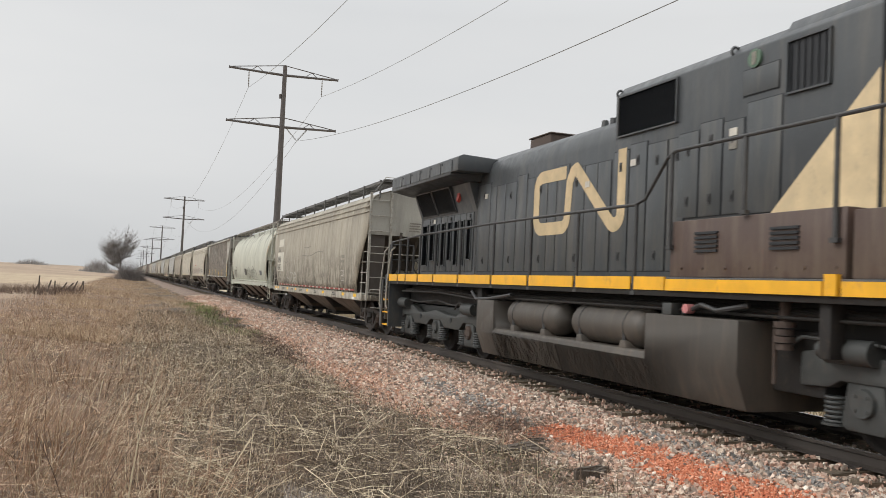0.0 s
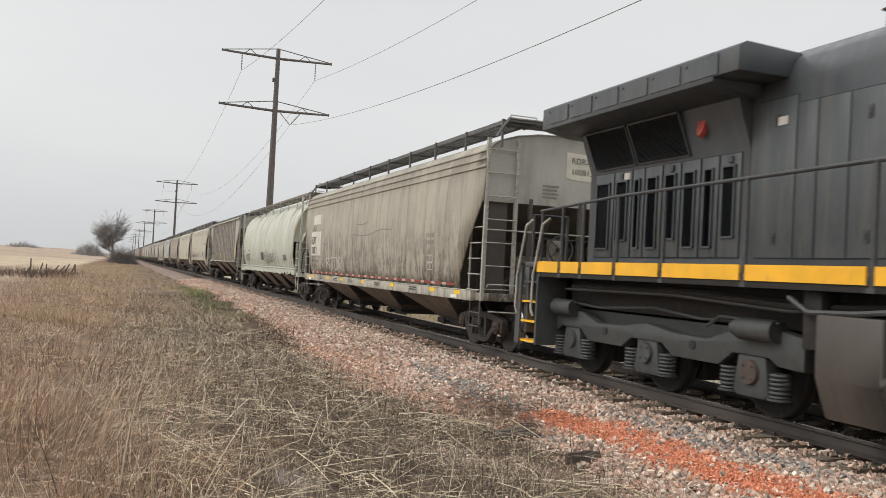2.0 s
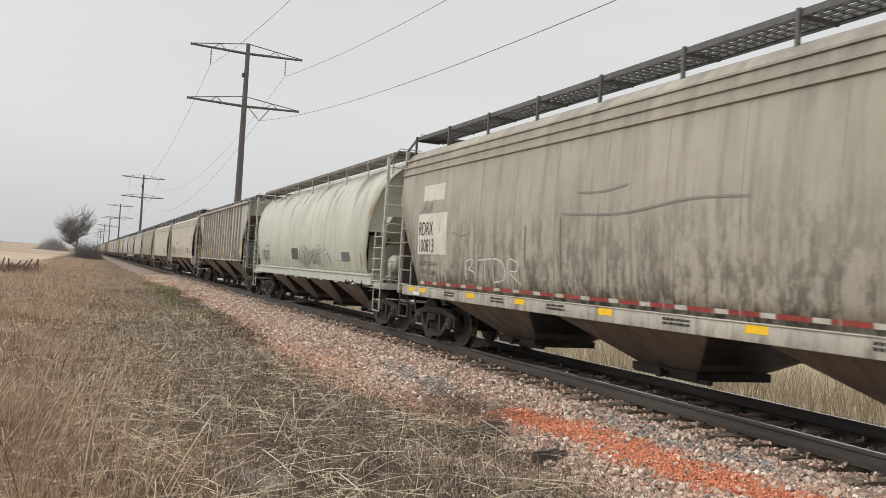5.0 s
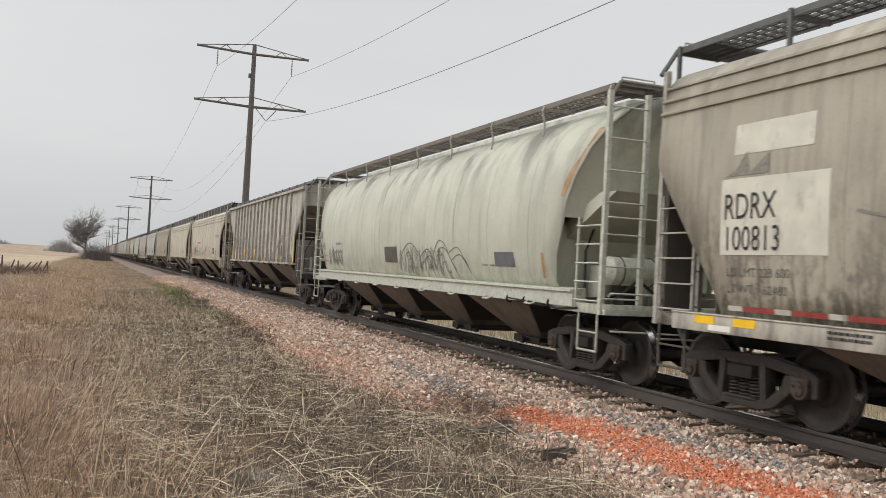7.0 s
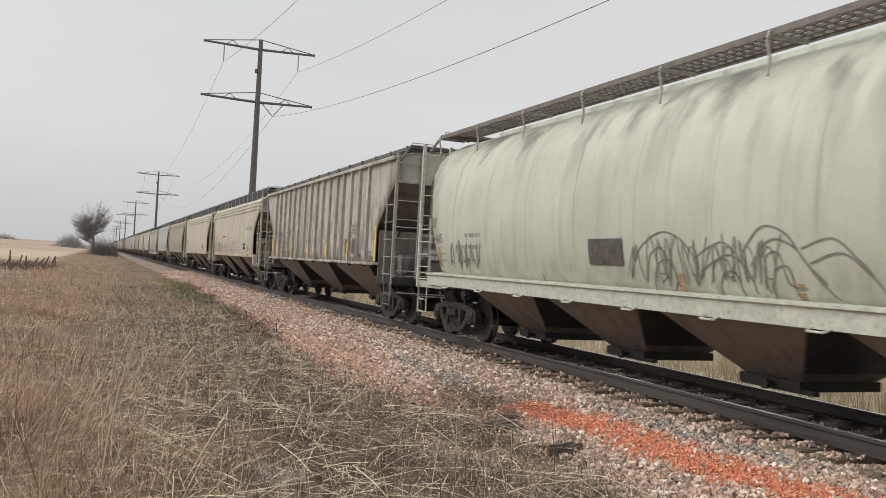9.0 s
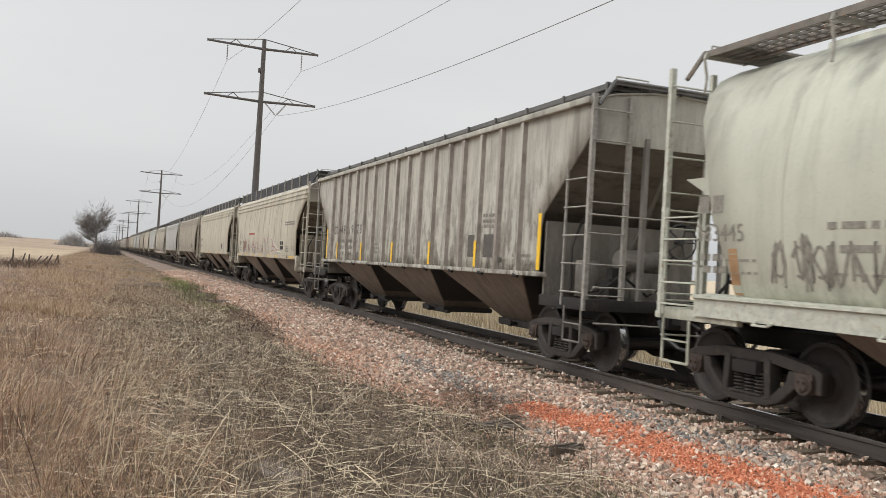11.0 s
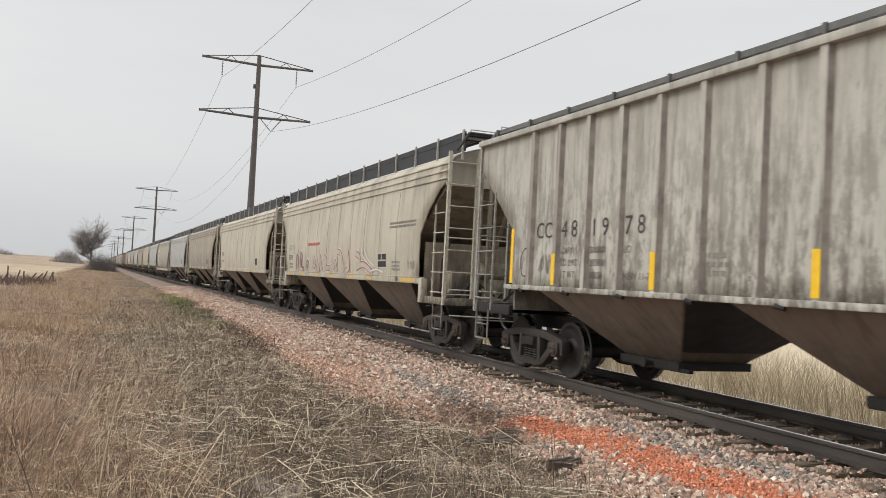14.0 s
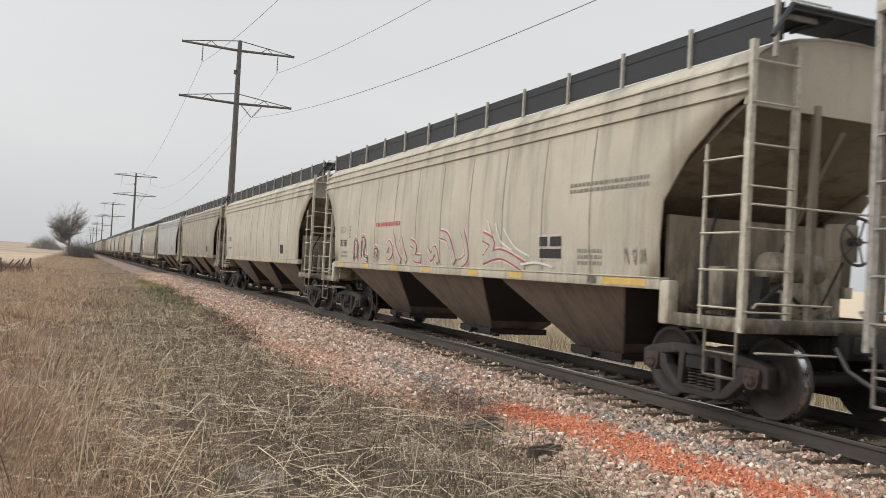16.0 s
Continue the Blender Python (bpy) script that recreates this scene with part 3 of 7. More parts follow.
def scatter_stones():
    n = 145000
    y = 3.0 + 72 * rng.random(n) ** 2.3
    x = toe(y) - 0.25 + (7.40 - toe(y)) * rng.random(n) ** 0.9
    n2 = 13000
    y = np.concatenate([y, 3 + 26 * rng.random(n2) ** 1.6])
    x = np.concatenate([x, 7.3 + 2.6 * rng.random(n2)])
    ok = ~on_tie(x, y) | (rng.random(len(x)) < 0.10)
    ok &= ~((np.abs(x - TRACK + GAUGE_HALF) < 0.10) | (np.abs(x - TRACK - GAUGE_HALF) < 0.10))
    ok &= (x > toe(y) + 0.05) | (rng.random(len(x)) < 0.45)
    x, y = x[ok], y[ok]
    size = (0.012 + 0.021 * rng.random(len(x)) ** 1.6) * (1 + 0.018 * y)
    z = np.maximum(bed_height(x, y), soil_height(x, y)) + size * rng.uniform(-0.1, 1.0, len(x))
    z = np.where(on_tie(x, y), -0.176 + size * 0.5, z)
    o, b = orange_patch(x, y), blue_patch(x, y) & (rng.random(len(x)) < 0.48)
    foot = (x < toe(y) + 0.75 + 0.35 * np.sin(y * 0.8) + 0.3 * rng.normal(size=len(x))) & (y > 9.0) & ~o & ~b & (rng.random(len(x)) < 0.75)
    rest = ~o & ~b & ~foot
    part("pink_stones", stones("pink_stones", x[foot], y[foot], z[foot], size[foot] * 0.8, M_GRIT), None, ballast, "pinkish orange gravel and grit at the foot of the ballast")["kind"] = "stuff"
    near = np.flatnonzero(rest & (x < 6.6) & (y > 5.2) & (y < 8.5))[:300]
    rest[near] = False
    part("loose_stones", stones("loose_stones", x[rest], y[rest], z[rest], size[rest], M_STONE), None, ballast, "pink, grey and tan crushed granite")["kind"] = "stuff"
    part("grey_stones", stones("grey_stones", x[b], y[b], z[b], size[b], M_BLUE), None, ballast, "blue-grey crushed stone")["kind"] = "stuff"
    shapes = [stones("ballast_stone", np.zeros(1), np.zeros(1), np.zeros(1), np.ones(1), M_STONE1) for _ in range(12)]
    for i, k in enumerate(near):
        part("ballast_stone", shapes[i % 12], None, ballast, at=pose(x[k], y[k], z[k], 0, 0, 37 * i) @ Matrix.Diagonal((size[k], size[k], size[k], 1)))
    ng = 15000
    yg = 3.4 + 14 * rng.random(ng) ** 1.2
    xg = toe(yg) + 0.15 - 1.7 * rng.random(ng) ** 1.8
    sg = 0.005 + 0.012 * rng.random(ng) ** 2
    zg = np.maximum(bed_height(xg, yg), soil_height(xg, yg)) + 0.02 * rng.random(ng) + sg * 0.3
    part("grit", stones("grit", xg, yg, zg, sg, M_STONE), None, ballast, "fine stones trodden into the soil beside the ballast")["kind"] = "stuff"
    m = 62000
    yo = 3.6 + 6.8 * rng.random(m)
    xo = 4.6 + 1.7 * rng.random(m)
    o = orange_patch(xo, yo)
    xo, yo = xo[o], yo[o]
    so = 0.005 + 0.015 * rng.random(len(xo)) ** 2.2
    zo = np.maximum(bed_height(xo, yo), soil_height(xo, yo)) + 0.012 + so * rng.uniform(0.2, 1.0, len(xo))
    spill = quick_thing("orange_gravel", stones("orange_gravel", xo, yo, zo, so, M_ORANGE), "spilled bright orange gravel at the foot of the ballast", "gravel")
    return spill


def quick_thing(name, data, label, category, kind="stuff"):
    return tagged(new(name, data), label, category, kind=kind)


# ---- grass and straw ----
def blades(name, x, y, z, length, width, lean, bend, material, segs=3, sweep=None):
    """Thin bent blades; lean: degrees from upright at the foot, bend: further degrees at the tip."""
    n = len(x)
    turn = rng.uniform(0, 6.28, n) if sweep is None else sweep
    dx, dy = np.cos(turn), np.sin(turn)
    tw = rng.uniform(0, 6.28, n)
    sx, sy = np.cos(tw), np.sin(tw)
    p = np.stack([x, y, z], -1)
    rows = []
    for i in range(segs + 1):
        w = width * (1 - 0.85 * i / segs) * 0.5
        off = np.stack([sx * w, sy * w, 0 * w], -1)
        rows += [p - off, p + off]
        a = np.radians(lean + bend * (i + 0.5) / segs)
        step = (length / segs)[:, None] * np.stack([np.sin(a) * dx, np.sin(a) * dy, np.cos(a)], -1)
        p = p + step
    v = np.stack(rows, 1)
    k = 2 * (segs + 1)
    f = np.array([(2 * i, 2 * i + 1, 2 * i + 3, 2 * i + 2) for i in range(segs)])
    return quick(name, v.reshape(-1, 3), (f[None] + k * np.arange(n)[:, None, None]).reshape(-1, 4), material)


def lying(name, x, y, z, length, width, material):
    """Straws that lie criss-cross over one another."""
    n = len(x)
    turn = rng.uniform(0, 6.28, n)
    tilt = rng.normal(0, 0.14, n) + (rng.random(n) < 0.35) * rng.normal(0, 0.5, n)
    d = np.stack([np.cos(turn) * np.cos(tilt), np.sin(turn) * np.cos(tilt), np.sin(tilt)], -1) * length[:, None] * 0.5
    s = np.stack([-np.sin(turn), np.cos(turn), 0 * turn], -1) * width[:, None] * 0.5
    u = np.array([0, 0, 1.0])[None] * width[:, None] * 0.5
    c = np.stack([x, y, z + np.abs(d[:, 2])], -1)
    sag = np.array([0, 0, 1.0])[None] * (length * rng.uniform(0.0, 0.06, n))[:, None]
    v = np.stack([c - d - s, c - d + s + u, c - s + sag, c + s + sag + u, c + d - s * 0.5, c + d + s * 0.5 + u], 1)
    f = np.array([(0, 1, 3, 2), (2, 3, 5, 4)])
    return quick(name, v.reshape(-1, 3), (f[None] + 6 * np.arange(n)[:, None, None]).reshape(-1, 4), material)


def swept(x, y, loose):
    """The way in which wind and snow have laid the grass, much the same within a tuft."""
    a = 1.9 * np.sin(x * 0.9 + 0.7 * np.sin(y * 0.6)) + 1.6 * np.sin(y * 0.75 + 1.3 * np.sin(x * 0.8 + 1)) + 0.9 * np.sin(x * 2.3 - y * 1.4)
    return a + loose * rng.normal(size=np.shape(x))


def on_verge(x, y):
    """The grass strip between the field and the line."""
    return (x > -4.3 + 0.5 * np.sin(y * 0.31) + 0.3 * np.sin(y * 1.1)) | (y < 55 + 3 * np.sin(x * 0.9) + 2 * np.sin(x * 2.3))


def plant_grass():
    # tall dry grass along the field side
    n = 64000
    y = 1.6 + 75 * rng.random(n) ** 1.75
    edge = 0.35 + 0.022 * y + 0.4 * np.sin(y * 0.55) + 0.3 * np.sin(y * 1.7) + 0.75 * np.abs(rng.normal(size=n))
    x = edge - (0.45 * y + 1.5) * rng.random(n) ** 1.15
    x += 0.12 * rng.normal(size=n)
    clump = 0.5 + 0.5 * np.sin(x * 2.1 + np.sin(y * 1.3)) * np.sin(y * 1.1 + np.cos(x * 1.7))
    clump = np.clip(clump * 1.5 - 0.25, 0, 1)
    keep = (rng.random(n) < 0.22 + 0.78 * clump) & on_verge(x, y)
    x, y, clump = x[keep], y[keep], clump[keep]
    fade = np.clip((edge[keep] - x) / 1.2, 0.15, 1)
    ln = (rng.uniform(0.22, 0.62, len(x)) + 0.28 * clump) * (0.4 + 0.6 * fade) * np.clip(1.12 - y / 60, 0.5, 1)
    wd = rng.uniform(0.0025, 0.0065, len(x)) * (1 + 0.05 * y)
    flat = rng.random(len(x)) < 0.6
    lean = np.where(flat, rng.uniform(28, 68, len(x)), 26 * rng.random(len(x)))
    bend = np.where(flat, rng.uniform(15, 75, len(x)), rng.uniform(-10, 55, len(x)))
    quick_thing("tall_grass", blades("tall_grass", x, y, soil_height(x, y) - 0.02, ln, wd, lean, bend, M_TALL, 4, swept(x, y, 0.55)), "tall dry reddish-tan grass on the field side", "grass")
    n = 13000
    y = 1.8 + 30 * rng.random(n) ** 1.8
    x = 0.9 + 0.02 * y - (0.45 * y + 1.6) * rng.random(n)
    quick_thing("fallen_grass", lying("fallen_grass", x, y, soil_height(x, y) + 0.02 + 0.22 * rng.random(n) ** 1.6, rng.uniform(0.10, 0.5, n), rng.uniform(0.0025, 0.005, n) * (1 + 0.04 * y), M_TALL), "bent and fallen reddish grass stems among the tall grass", "grass")
    n = 2600
    y = 2.2 + 34 * rng.random(n) ** 1.6
    x = 0.4 + 0.02 * y - (0.42 * y + 0.8) * rng.random(n)
    ln = rng.uniform(0.3, 0.85, n) * np.clip(1.1 - y / 50, 0.5, 1)
    quick_thing("dry_weed_stalks", blades("dry_weed_stalks", x, y, soil_height(x, y), ln, rng.uniform(0.003, 0.006, n) * (1 + 0.03 * y), rng.uniform(0, 32, n), rng.uniform(0, 45, n), M_TALL, 4), "tall dead weed stalks standing above the grass", "weeds")
    n = 3200
    y = 2.0 + 30 * rng.random(n) ** 1.5
    x = 0.9 + 0.02 * y - (0.42 * y + 1.2) * rng.random(n)
    quick_thing("bleached_stalks", blades("bleached_stalks", x, y, soil_height(x, y), rng.uniform(0.3, 0.85, n) * np.clip(1.1 - y / 50, 0.5, 1), rng.uniform(0.004, 0.009, n) * (1 + 0.03 * y), rng.uniform(0, 55, n), rng.uniform(0, 80, n), M_PALE_STRAW, 5, swept(x, y, 0.9)), "bleached bent stalks among the tall grass", "grass")
    # matted straw between the grass and the ballast
    n = 120000
    y = 2.0 + 42 * rng.random(n) ** 1.9
    lo, hi = -0.3 + 0.018 * y, toe(y) + 0.25
    x = lo + (hi - lo) * rng.random(n) ** 0.85
    drop = rng.random(n) < np.clip((x - hi + 1.3) / 1.2, 0, 0.85)
    wet = ((x - 1.55) / 0.32) ** 2 + ((y - 7.6) / 0.85) ** 2 < 1
    ok = ~drop & ~(wet & (rng.random(n) < 0.5)) & (rng.random(n) < 0.8)
    x, y = x[ok], y[ok]
    quick_thing("matted_straw", lying("matted_straw", x, y, soil_height(x, y) + 0.07 * rng.random(len(x)) ** 1.5, rng.uniform(0.05, 0.26, len(x)), rng.uniform(0.002, 0.0055, len(x)) * (1 + 0.035 * y), M_STRAW), "flattened brown and grey dead stalks on the soil", "straw")
    n = 20000
    y = 2.0 + 34 * rng.random(n) ** 1.7
    x = -0.6 + 0.015 * y + (toe(y) - 0.2 - 0.015 * y) * rng.random(n)
    tuft = np.sin(x * 1.9 + np.sin(y * 1.2)) * np.sin(y * 1.4 + np.cos(x * 1.5))
    ok = rng.random(n) < 0.35 + 0.65 * (tuft > 0.0)
    x, y = x[ok], y[ok]
    n = len(x)
    quick_thing("long_straw", blades("long_straw", x, y, soil_height(x, y) + 0.01 + 0.05 * rng.random(n), rng.uniform(0.25, 0.85, n), rng.uniform(0.002, 0.0052, n) * (1 + 0.03 * y), rng.uniform(52, 88, n), rng.uniform(0, 32, n), M_LONGSTRAW, 4, swept(x + 7, y, 0.5)), "long flattened stalks swept together on the soil", "straw")
    n = 520
    y = 3.2 + 17 * rng.random(n) ** 1.5
    x = 0.3 + (toe(y) - 0.6) * rng.random(n)
    quick_thing("standing_stubble", blades("standing_stubble", x, y, soil_height(x, y), rng.uniform(0.18, 0.55, n), rng.uniform(0.005, 0.009, n), rng.uniform(0, 24, n), rng.uniform(0, 14, n), M_PALE_STRAW, 3), "pale broken stems standing in the flattened grass", "grass")
    n = 2800
    y = 2.2 + 26 * rng.random(n) ** 1.8
    x = 0.2 + (toe(y) - 0.5) * rng.random(n)
    quick_thing("pale_straw", lying("pale_straw", x, y, soil_height(x, y) + 0.03 + 0.10 * rng.random(n), rng.uniform(0.12, 0.75, n), rng.uniform(0.003, 0.0075, n) * (1 + 0.02 * y), M_PALE_STRAW), "bleached broken stalks lying on the matted grass", "straw")
    n = 9000
    y = 2.5 + 30 * rng.random(n) ** 1.7
    x = 0.3 + (toe(y) - 0.3) * rng.random(n)
    quick_thing("short_stubble", blades("short_stubble", x, y, soil_height(x, y), rng.uniform(0.08, 0.42, n), rng.uniform(0.003, 0.006, n) * (1 + 0.03 * y), rng.uniform(0, 35, n), rng.uniform(0, 40, n), M_STRAW), "short upright broken grass stems", "grass")
    n = 5200
    y = 27 + 30 * rng.random(n)
    x = toe(y) - 0.55 + rng.normal(0, 0.38, n)
    y2 = 3.5 + 6 * rng.random(1500)
    x2 = 3.9 + 0.5 * rng.normal(size=1500)
    x, y = np.concatenate([x, x2]), np.concatenate([y, y2])
    wide = np.concatenate([np.full(n, 0.022), np.full(1500, 0.005)])
    quick_thing("green_grass", blades("green_grass", x, y, soil_height(x, y), np.where(y < 12, 0.07, 0.16) * rng.uniform(0.6, 1.3, len(x)), wide, rng.uniform(0, 30, len(x)), rng.uniform(10, 50, len(x)), M_GREEN), "patches of short new green grass", "grass")
    # pale grass beyond the track
    n = 26000
    y = 4 + 70 * rng.random(n) ** 1.4
    x = 11.0 + 6 * rng.random(n) ** 1.3
    quick_thing("far_side_grass", blades("far_side_grass", x, y, soil_height(x, y) - 0.03, rng.uniform(0.5, 1.25, n), rng.uniform(0.010, 0.018, n) * (1 + 0.015 * y), rng.uniform(0, 18, n), rng.uniform(5, 60, n), M_FARSTRAW), "tall bleached grass beyond the track", "grass")
    # rough grass that runs on to the tree
    n = 90000
    y = 24 + 200 * rng.random(n) ** 1.7
    x = toe(y) - 0.1 - 0.5 * np.abs(rng.normal(size=n)) - (5.2 + 0.05 * y) * rng.random(n)
    ok = on_verge(x, y)
    x, y = x[ok], y[ok]
    n = len(x)
    quick_thing("distant_grass", blades("distant_grass", x, y, soil_height(x, y) - 0.05, rng.uniform(0.12, 0.42, n) * (0.7 + 0.45 * np.sin(x * 0.9 + np.sin(y * 0.4)) * np.sin(y * 0.23)), rng.uniform(0.010, 0.022, n) * (1 + 0.006 * y), rng.uniform(0, 55, n), rng.uniform(5, 60, n), M_VERGE, 2), "dry grass verge running along the line", "grass")


def brush_and_fence():
    """Dark brush on the shoulder, weeds by the fence, and what is left of the fence."""
    n = 800
    x, y = 4.85 + 0.30 * rng.normal(size=n), 10.6 + 0.7 * rng.normal(size=n)
    quick_thing("dead_brush", lying("dead_brush", x, y, np.maximum(soil_height(x, y), bed_height(x, y)) + 0.05 * rng.random(n), rng.uniform(0.08, 0.4, n), rng.uniform(0.004, 0.008, n), M_BRUSH), "dark reddish dead brush at the foot of the ballast", "brush")
    n = 60
    x, y = 4.6 + 0.5 * rng.normal(size=n), 10.2 + 1.6 * rng.normal(size=n)
    quick_thing("brush_stems", blades("brush_stems", x, y, soil_height(x, y), rng.uniform(0.15, 0.45, n), rng.uniform(0.006, 0.010, n), rng.uniform(0, 25, n), rng.uniform(0, 30, n), M_BRUSH), "thin dark upright weed stems", "weeds")
    n = 2600
    y = 59 + 15 * rng.random(n)
    x = -3.4 - 7.5 * rng.random(n) ** 1.3 + 0.5 * rng.normal(size=n)
    quick_thing("dark_weeds", blades("dark_weeds", x, y, soil_height(x, y), rng.uniform(0.25, 0.75, n), rng.uniform(0.015, 0.03, n), rng.uniform(0, 45, n), rng.uniform(0, 40, n), M_BRUSH), "dark dead weeds along the old fence", "weeds")
    n = 3000
    y = 19 + 28 * rng.random(n) ** 1.3
    x = toe(y) - 0.15 + 0.25 * rng.normal(size=n)
    quick_thing("dead_litter", lying("dead_litter", x, y, np.maximum(soil_height(x, y), bed_height(x, y)) + 0.04 * rng.random(n), rng.uniform(0.08, 0.5, n), rng.uniform(0.006, 0.014, n) * (1 + 0.01 * y), M_BRUSH), "dark rotten stalks along the edge of the ballast", "litter")
    for bx_, by_, h, lean, turn, mat_, label in ((0.10, 7.0, 1.42, 1, 10, M_PALE_STRAW, "single tall bleached stalk leaning over"), (-0.30, 6.9, 0.75, 14, 200, M_BRUSH, "thin dark dead weed stalk"), (-0.22, 6.2, 0.7, 22, 20, M_BRUSH, "thin dark dead weed stalk"), (4.02, 7.05, 0.62, 2, 90, M_BRUSH, "thin dark dead weed stalk"), (4.35, 8.6, 0.42, 12, 60, M_BRUSH, "thin dark dead weed stalk"), (5.05, 5.6, 0.34, 20, 0, M_BRUSH, "thin dark dead weed stalk")):
        d = Vector((math.cos(radians(turn)), math.sin(radians(turn)), 0))
        pts = [d * (h * (math.sin(radians(lean)) * u + 0.16 * u * u)) + Vector((0, 0, h * u)) for u in [i / 7 for i in range(8)]]
        m = Mesh()
        m.sheet([[pts[i] + Vector((math.cos(q), math.sin(q), 0)) * (0.0070 - 0.0008 * i) for q in [1.0472 * j for j in range(7)]] for i in range(8)])
        stalk = tagged(new("weed_stalk", m.data("weed_stalk", mat_)), label, "weed")
        stalk.matrix_basis = pose(bx_, by_, float(soil_height(bx_, by_)) - 0.02)
    fence = thing("old_fence", "remains of a leaning weathered post fence at the field edge", "fence")
    r = random.Random(8)
    for k in range(9):
        y = 64 + 1.2 * k + r.uniform(-0.5, 0.5)
        x = -5.9 + 0.34 * k + r.uniform(-0.1, 0.1)
        m = Mesh().cyl((0, 0, -0.1), (0, 0, r.uniform(0.75, 1.15)), 0.055, 7, 0.045)
        part("fence_post", m, M_WOODBIT, fence, at=pose(x, y, float(soil_height(x, y)), 0, r.uniform(-10, 40), 0))


M_BRUSH = island_mat("dark_dead_brush", [(0.0, (0.07, 0.045, 0.035)), (0.5, (0.13, 0.085, 0.062)), (1.0, (0.22, 0.15, 0.105))])


def puddle():
    m = Mesh()
    pts = [(1.55 + (0.20 + 0.07 * math.sin(3 * a + 1) + 0.05 * math.sin(7 * a)) * math.cos(a), 7.6 + (0.85 + 0.2 * math.sin(2 * a) + 0.08 * math.sin(9 * a)) * math.sin(a)) for a in [6.28318 * i / 40 for i in range(40)]]
    m.prism(pts, "z", -0.56, -0.462)
    solid("puddle", m, M_PUDDLE, "shallow muddy puddle among flattened grass", "puddle")


def broken_timber(x, y, turn, length, width, k):
    r = random.Random(k)
    t = thing("broken_timber", "splintered piece of old weathered tie lying by the ballast", "timber", "timber scraps", at=pose(x, y, float(soil_height(x, y)), 0, 0, turn))
    for i in range(4):
        w = width * r.uniform(0.25, 0.5)
        o = (i - 1.5) * width * 0.3
        m = Mesh()
        rows = []
        for j in range(5):
            u = -length / 2 + length * j / 4 + r.uniform(-0.03, 0.03)
            s = w * (1 - 0.5 * abs(j - 2) / 2)
            rows.append([(u, o - s, 0.0), (u, o - s * 0.7, 0.05 + r.uniform(0, 0.03)), (u, o + s * 0.7, 0.05 + r.uniform(0, 0.03)), (u, o + s, 0.0)])
        m.sheet(rows)
        m.add(rows[0], [(0, 1, 2, 3)]).add(rows[-1], [(3, 2, 1, 0)])
        part("splinter", m, M_WOODBIT, t, at=pose(0, 0, 0.01 * i, 0, 0, r.uniform(-12, 12)))
    return t


# ---- power line ----
POLE_X, POLE_Y, POLE_STEP = 13.4, 85.0, 159.0
TOP_Z = EYE + 0.2469 * POLE_Y


def arm(m, z, side, out=5.35):
    """One half of a braced crossarm."""
    m.cyl((0.12 * side, 0, z - 0.95), (out * side, 0, z - 0.80), 0.13, 8, 0.10)
    m.cyl((0.1 * side, 0, z), (out * side, 0, z - 0.74), 0.045, 6)
    for a, b in ((0.38, 0.50), (0.62, 0.50)):
        m.cyl((out * side * a, 0, z - 0.88), (out * side * b, 0, z - 0.74 * b), 0.035, 5)
    m.cyl((out * side, 0, z - 0.92), (out * side, 0, z - 0.66), 0.05, 6)


def insulator(m, top, bottom, r=0.085):
    m.cyl(top, bottom, 0.03, 6)
    a, b = Vector(top), Vector(bottom)
    for i in range(9):
        p = a.lerp(b, 0.15 + 0.7 * i / 8)
        m.cyl(p, p + (b - a).normalized() * 0.06, r, 8, r * 0.6)


LOW_DROP = 5.15
def wire_points():
    z = TOP_Z
    return [(-3.45, z - 2.59), (3.75, z - 2.67), (1.52, z - LOW_DROP - 2.19)]


def power_pole():
    t = thing("transmission_pole", "dark weathering-steel pole with two braced crossarms and insulators", "utility pole", "poles of the power line")
    shaft = Mesh()
    n, h = 12, TOP_Z + 0.7
    shaft.cyl((0, 0, -0.7), (0, 0, -0.7 + h), 0.40, n, 0.20)
    part("shaft", shaft, M_POLE, t)
    for z in (TOP_Z, TOP_Z - LOW_DROP):
        for s in (-1, 1):
            m = Mesh()
            arm(m, z - 0.02, s)
            part("crossarm", m, M_POLE, t)
    (lx, lz), (rx, rz), (vx, vz) = wire_points()
    for a, b in (((lx, 0, TOP_Z - 0.85), (lx, 0, lz)), ((rx, 0, TOP_Z - 0.85), (rx, 0, rz)), ((0.35, 0, TOP_Z - LOW_DROP - 0.95), (vx, 0, vz)), ((2.55, 0, TOP_Z - LOW_DROP - 0.88), (vx, 0, vz))):
        m = Mesh()
        insulator(m, a, b)
        part("insulator", m, M_INSUL, t, "grey ribbed insulator string")
    m = Mesh().box(-0.42, -0.22, -0.12, 0.12, TOP_Z - 3.3, TOP_Z - 2.9)
    part("bracket", m, M_POLE, t)
    return t


def span_wire(x, z, y0, y1, sag, r):
    pts = [(x, y0 + (y1 - y0) * i / 40, z - sag * 4 * (i / 40) * (1 - i / 40)) for i in range(41)]
    c = bpy.data.curves.new("power_line_wire", "CURVE")
    c.dimensions, c.bevel_depth, c.bevel_resolution = "3D", r, 1
    s = c.splines.new("POLY")
    s.points.add(len(pts) - 1)
    for q, p in zip(s.points, pts):
        q.co = (*p, 1)
    c.materials.append(M_WIRE)
    tmp = bpy.data.objects.new("tmp", c)
    me = bpy.data.meshes.new_from_object(tmp)
    bpy.data.objects.remove(tmp)
    bpy.data.curves.remove(c)
    return me


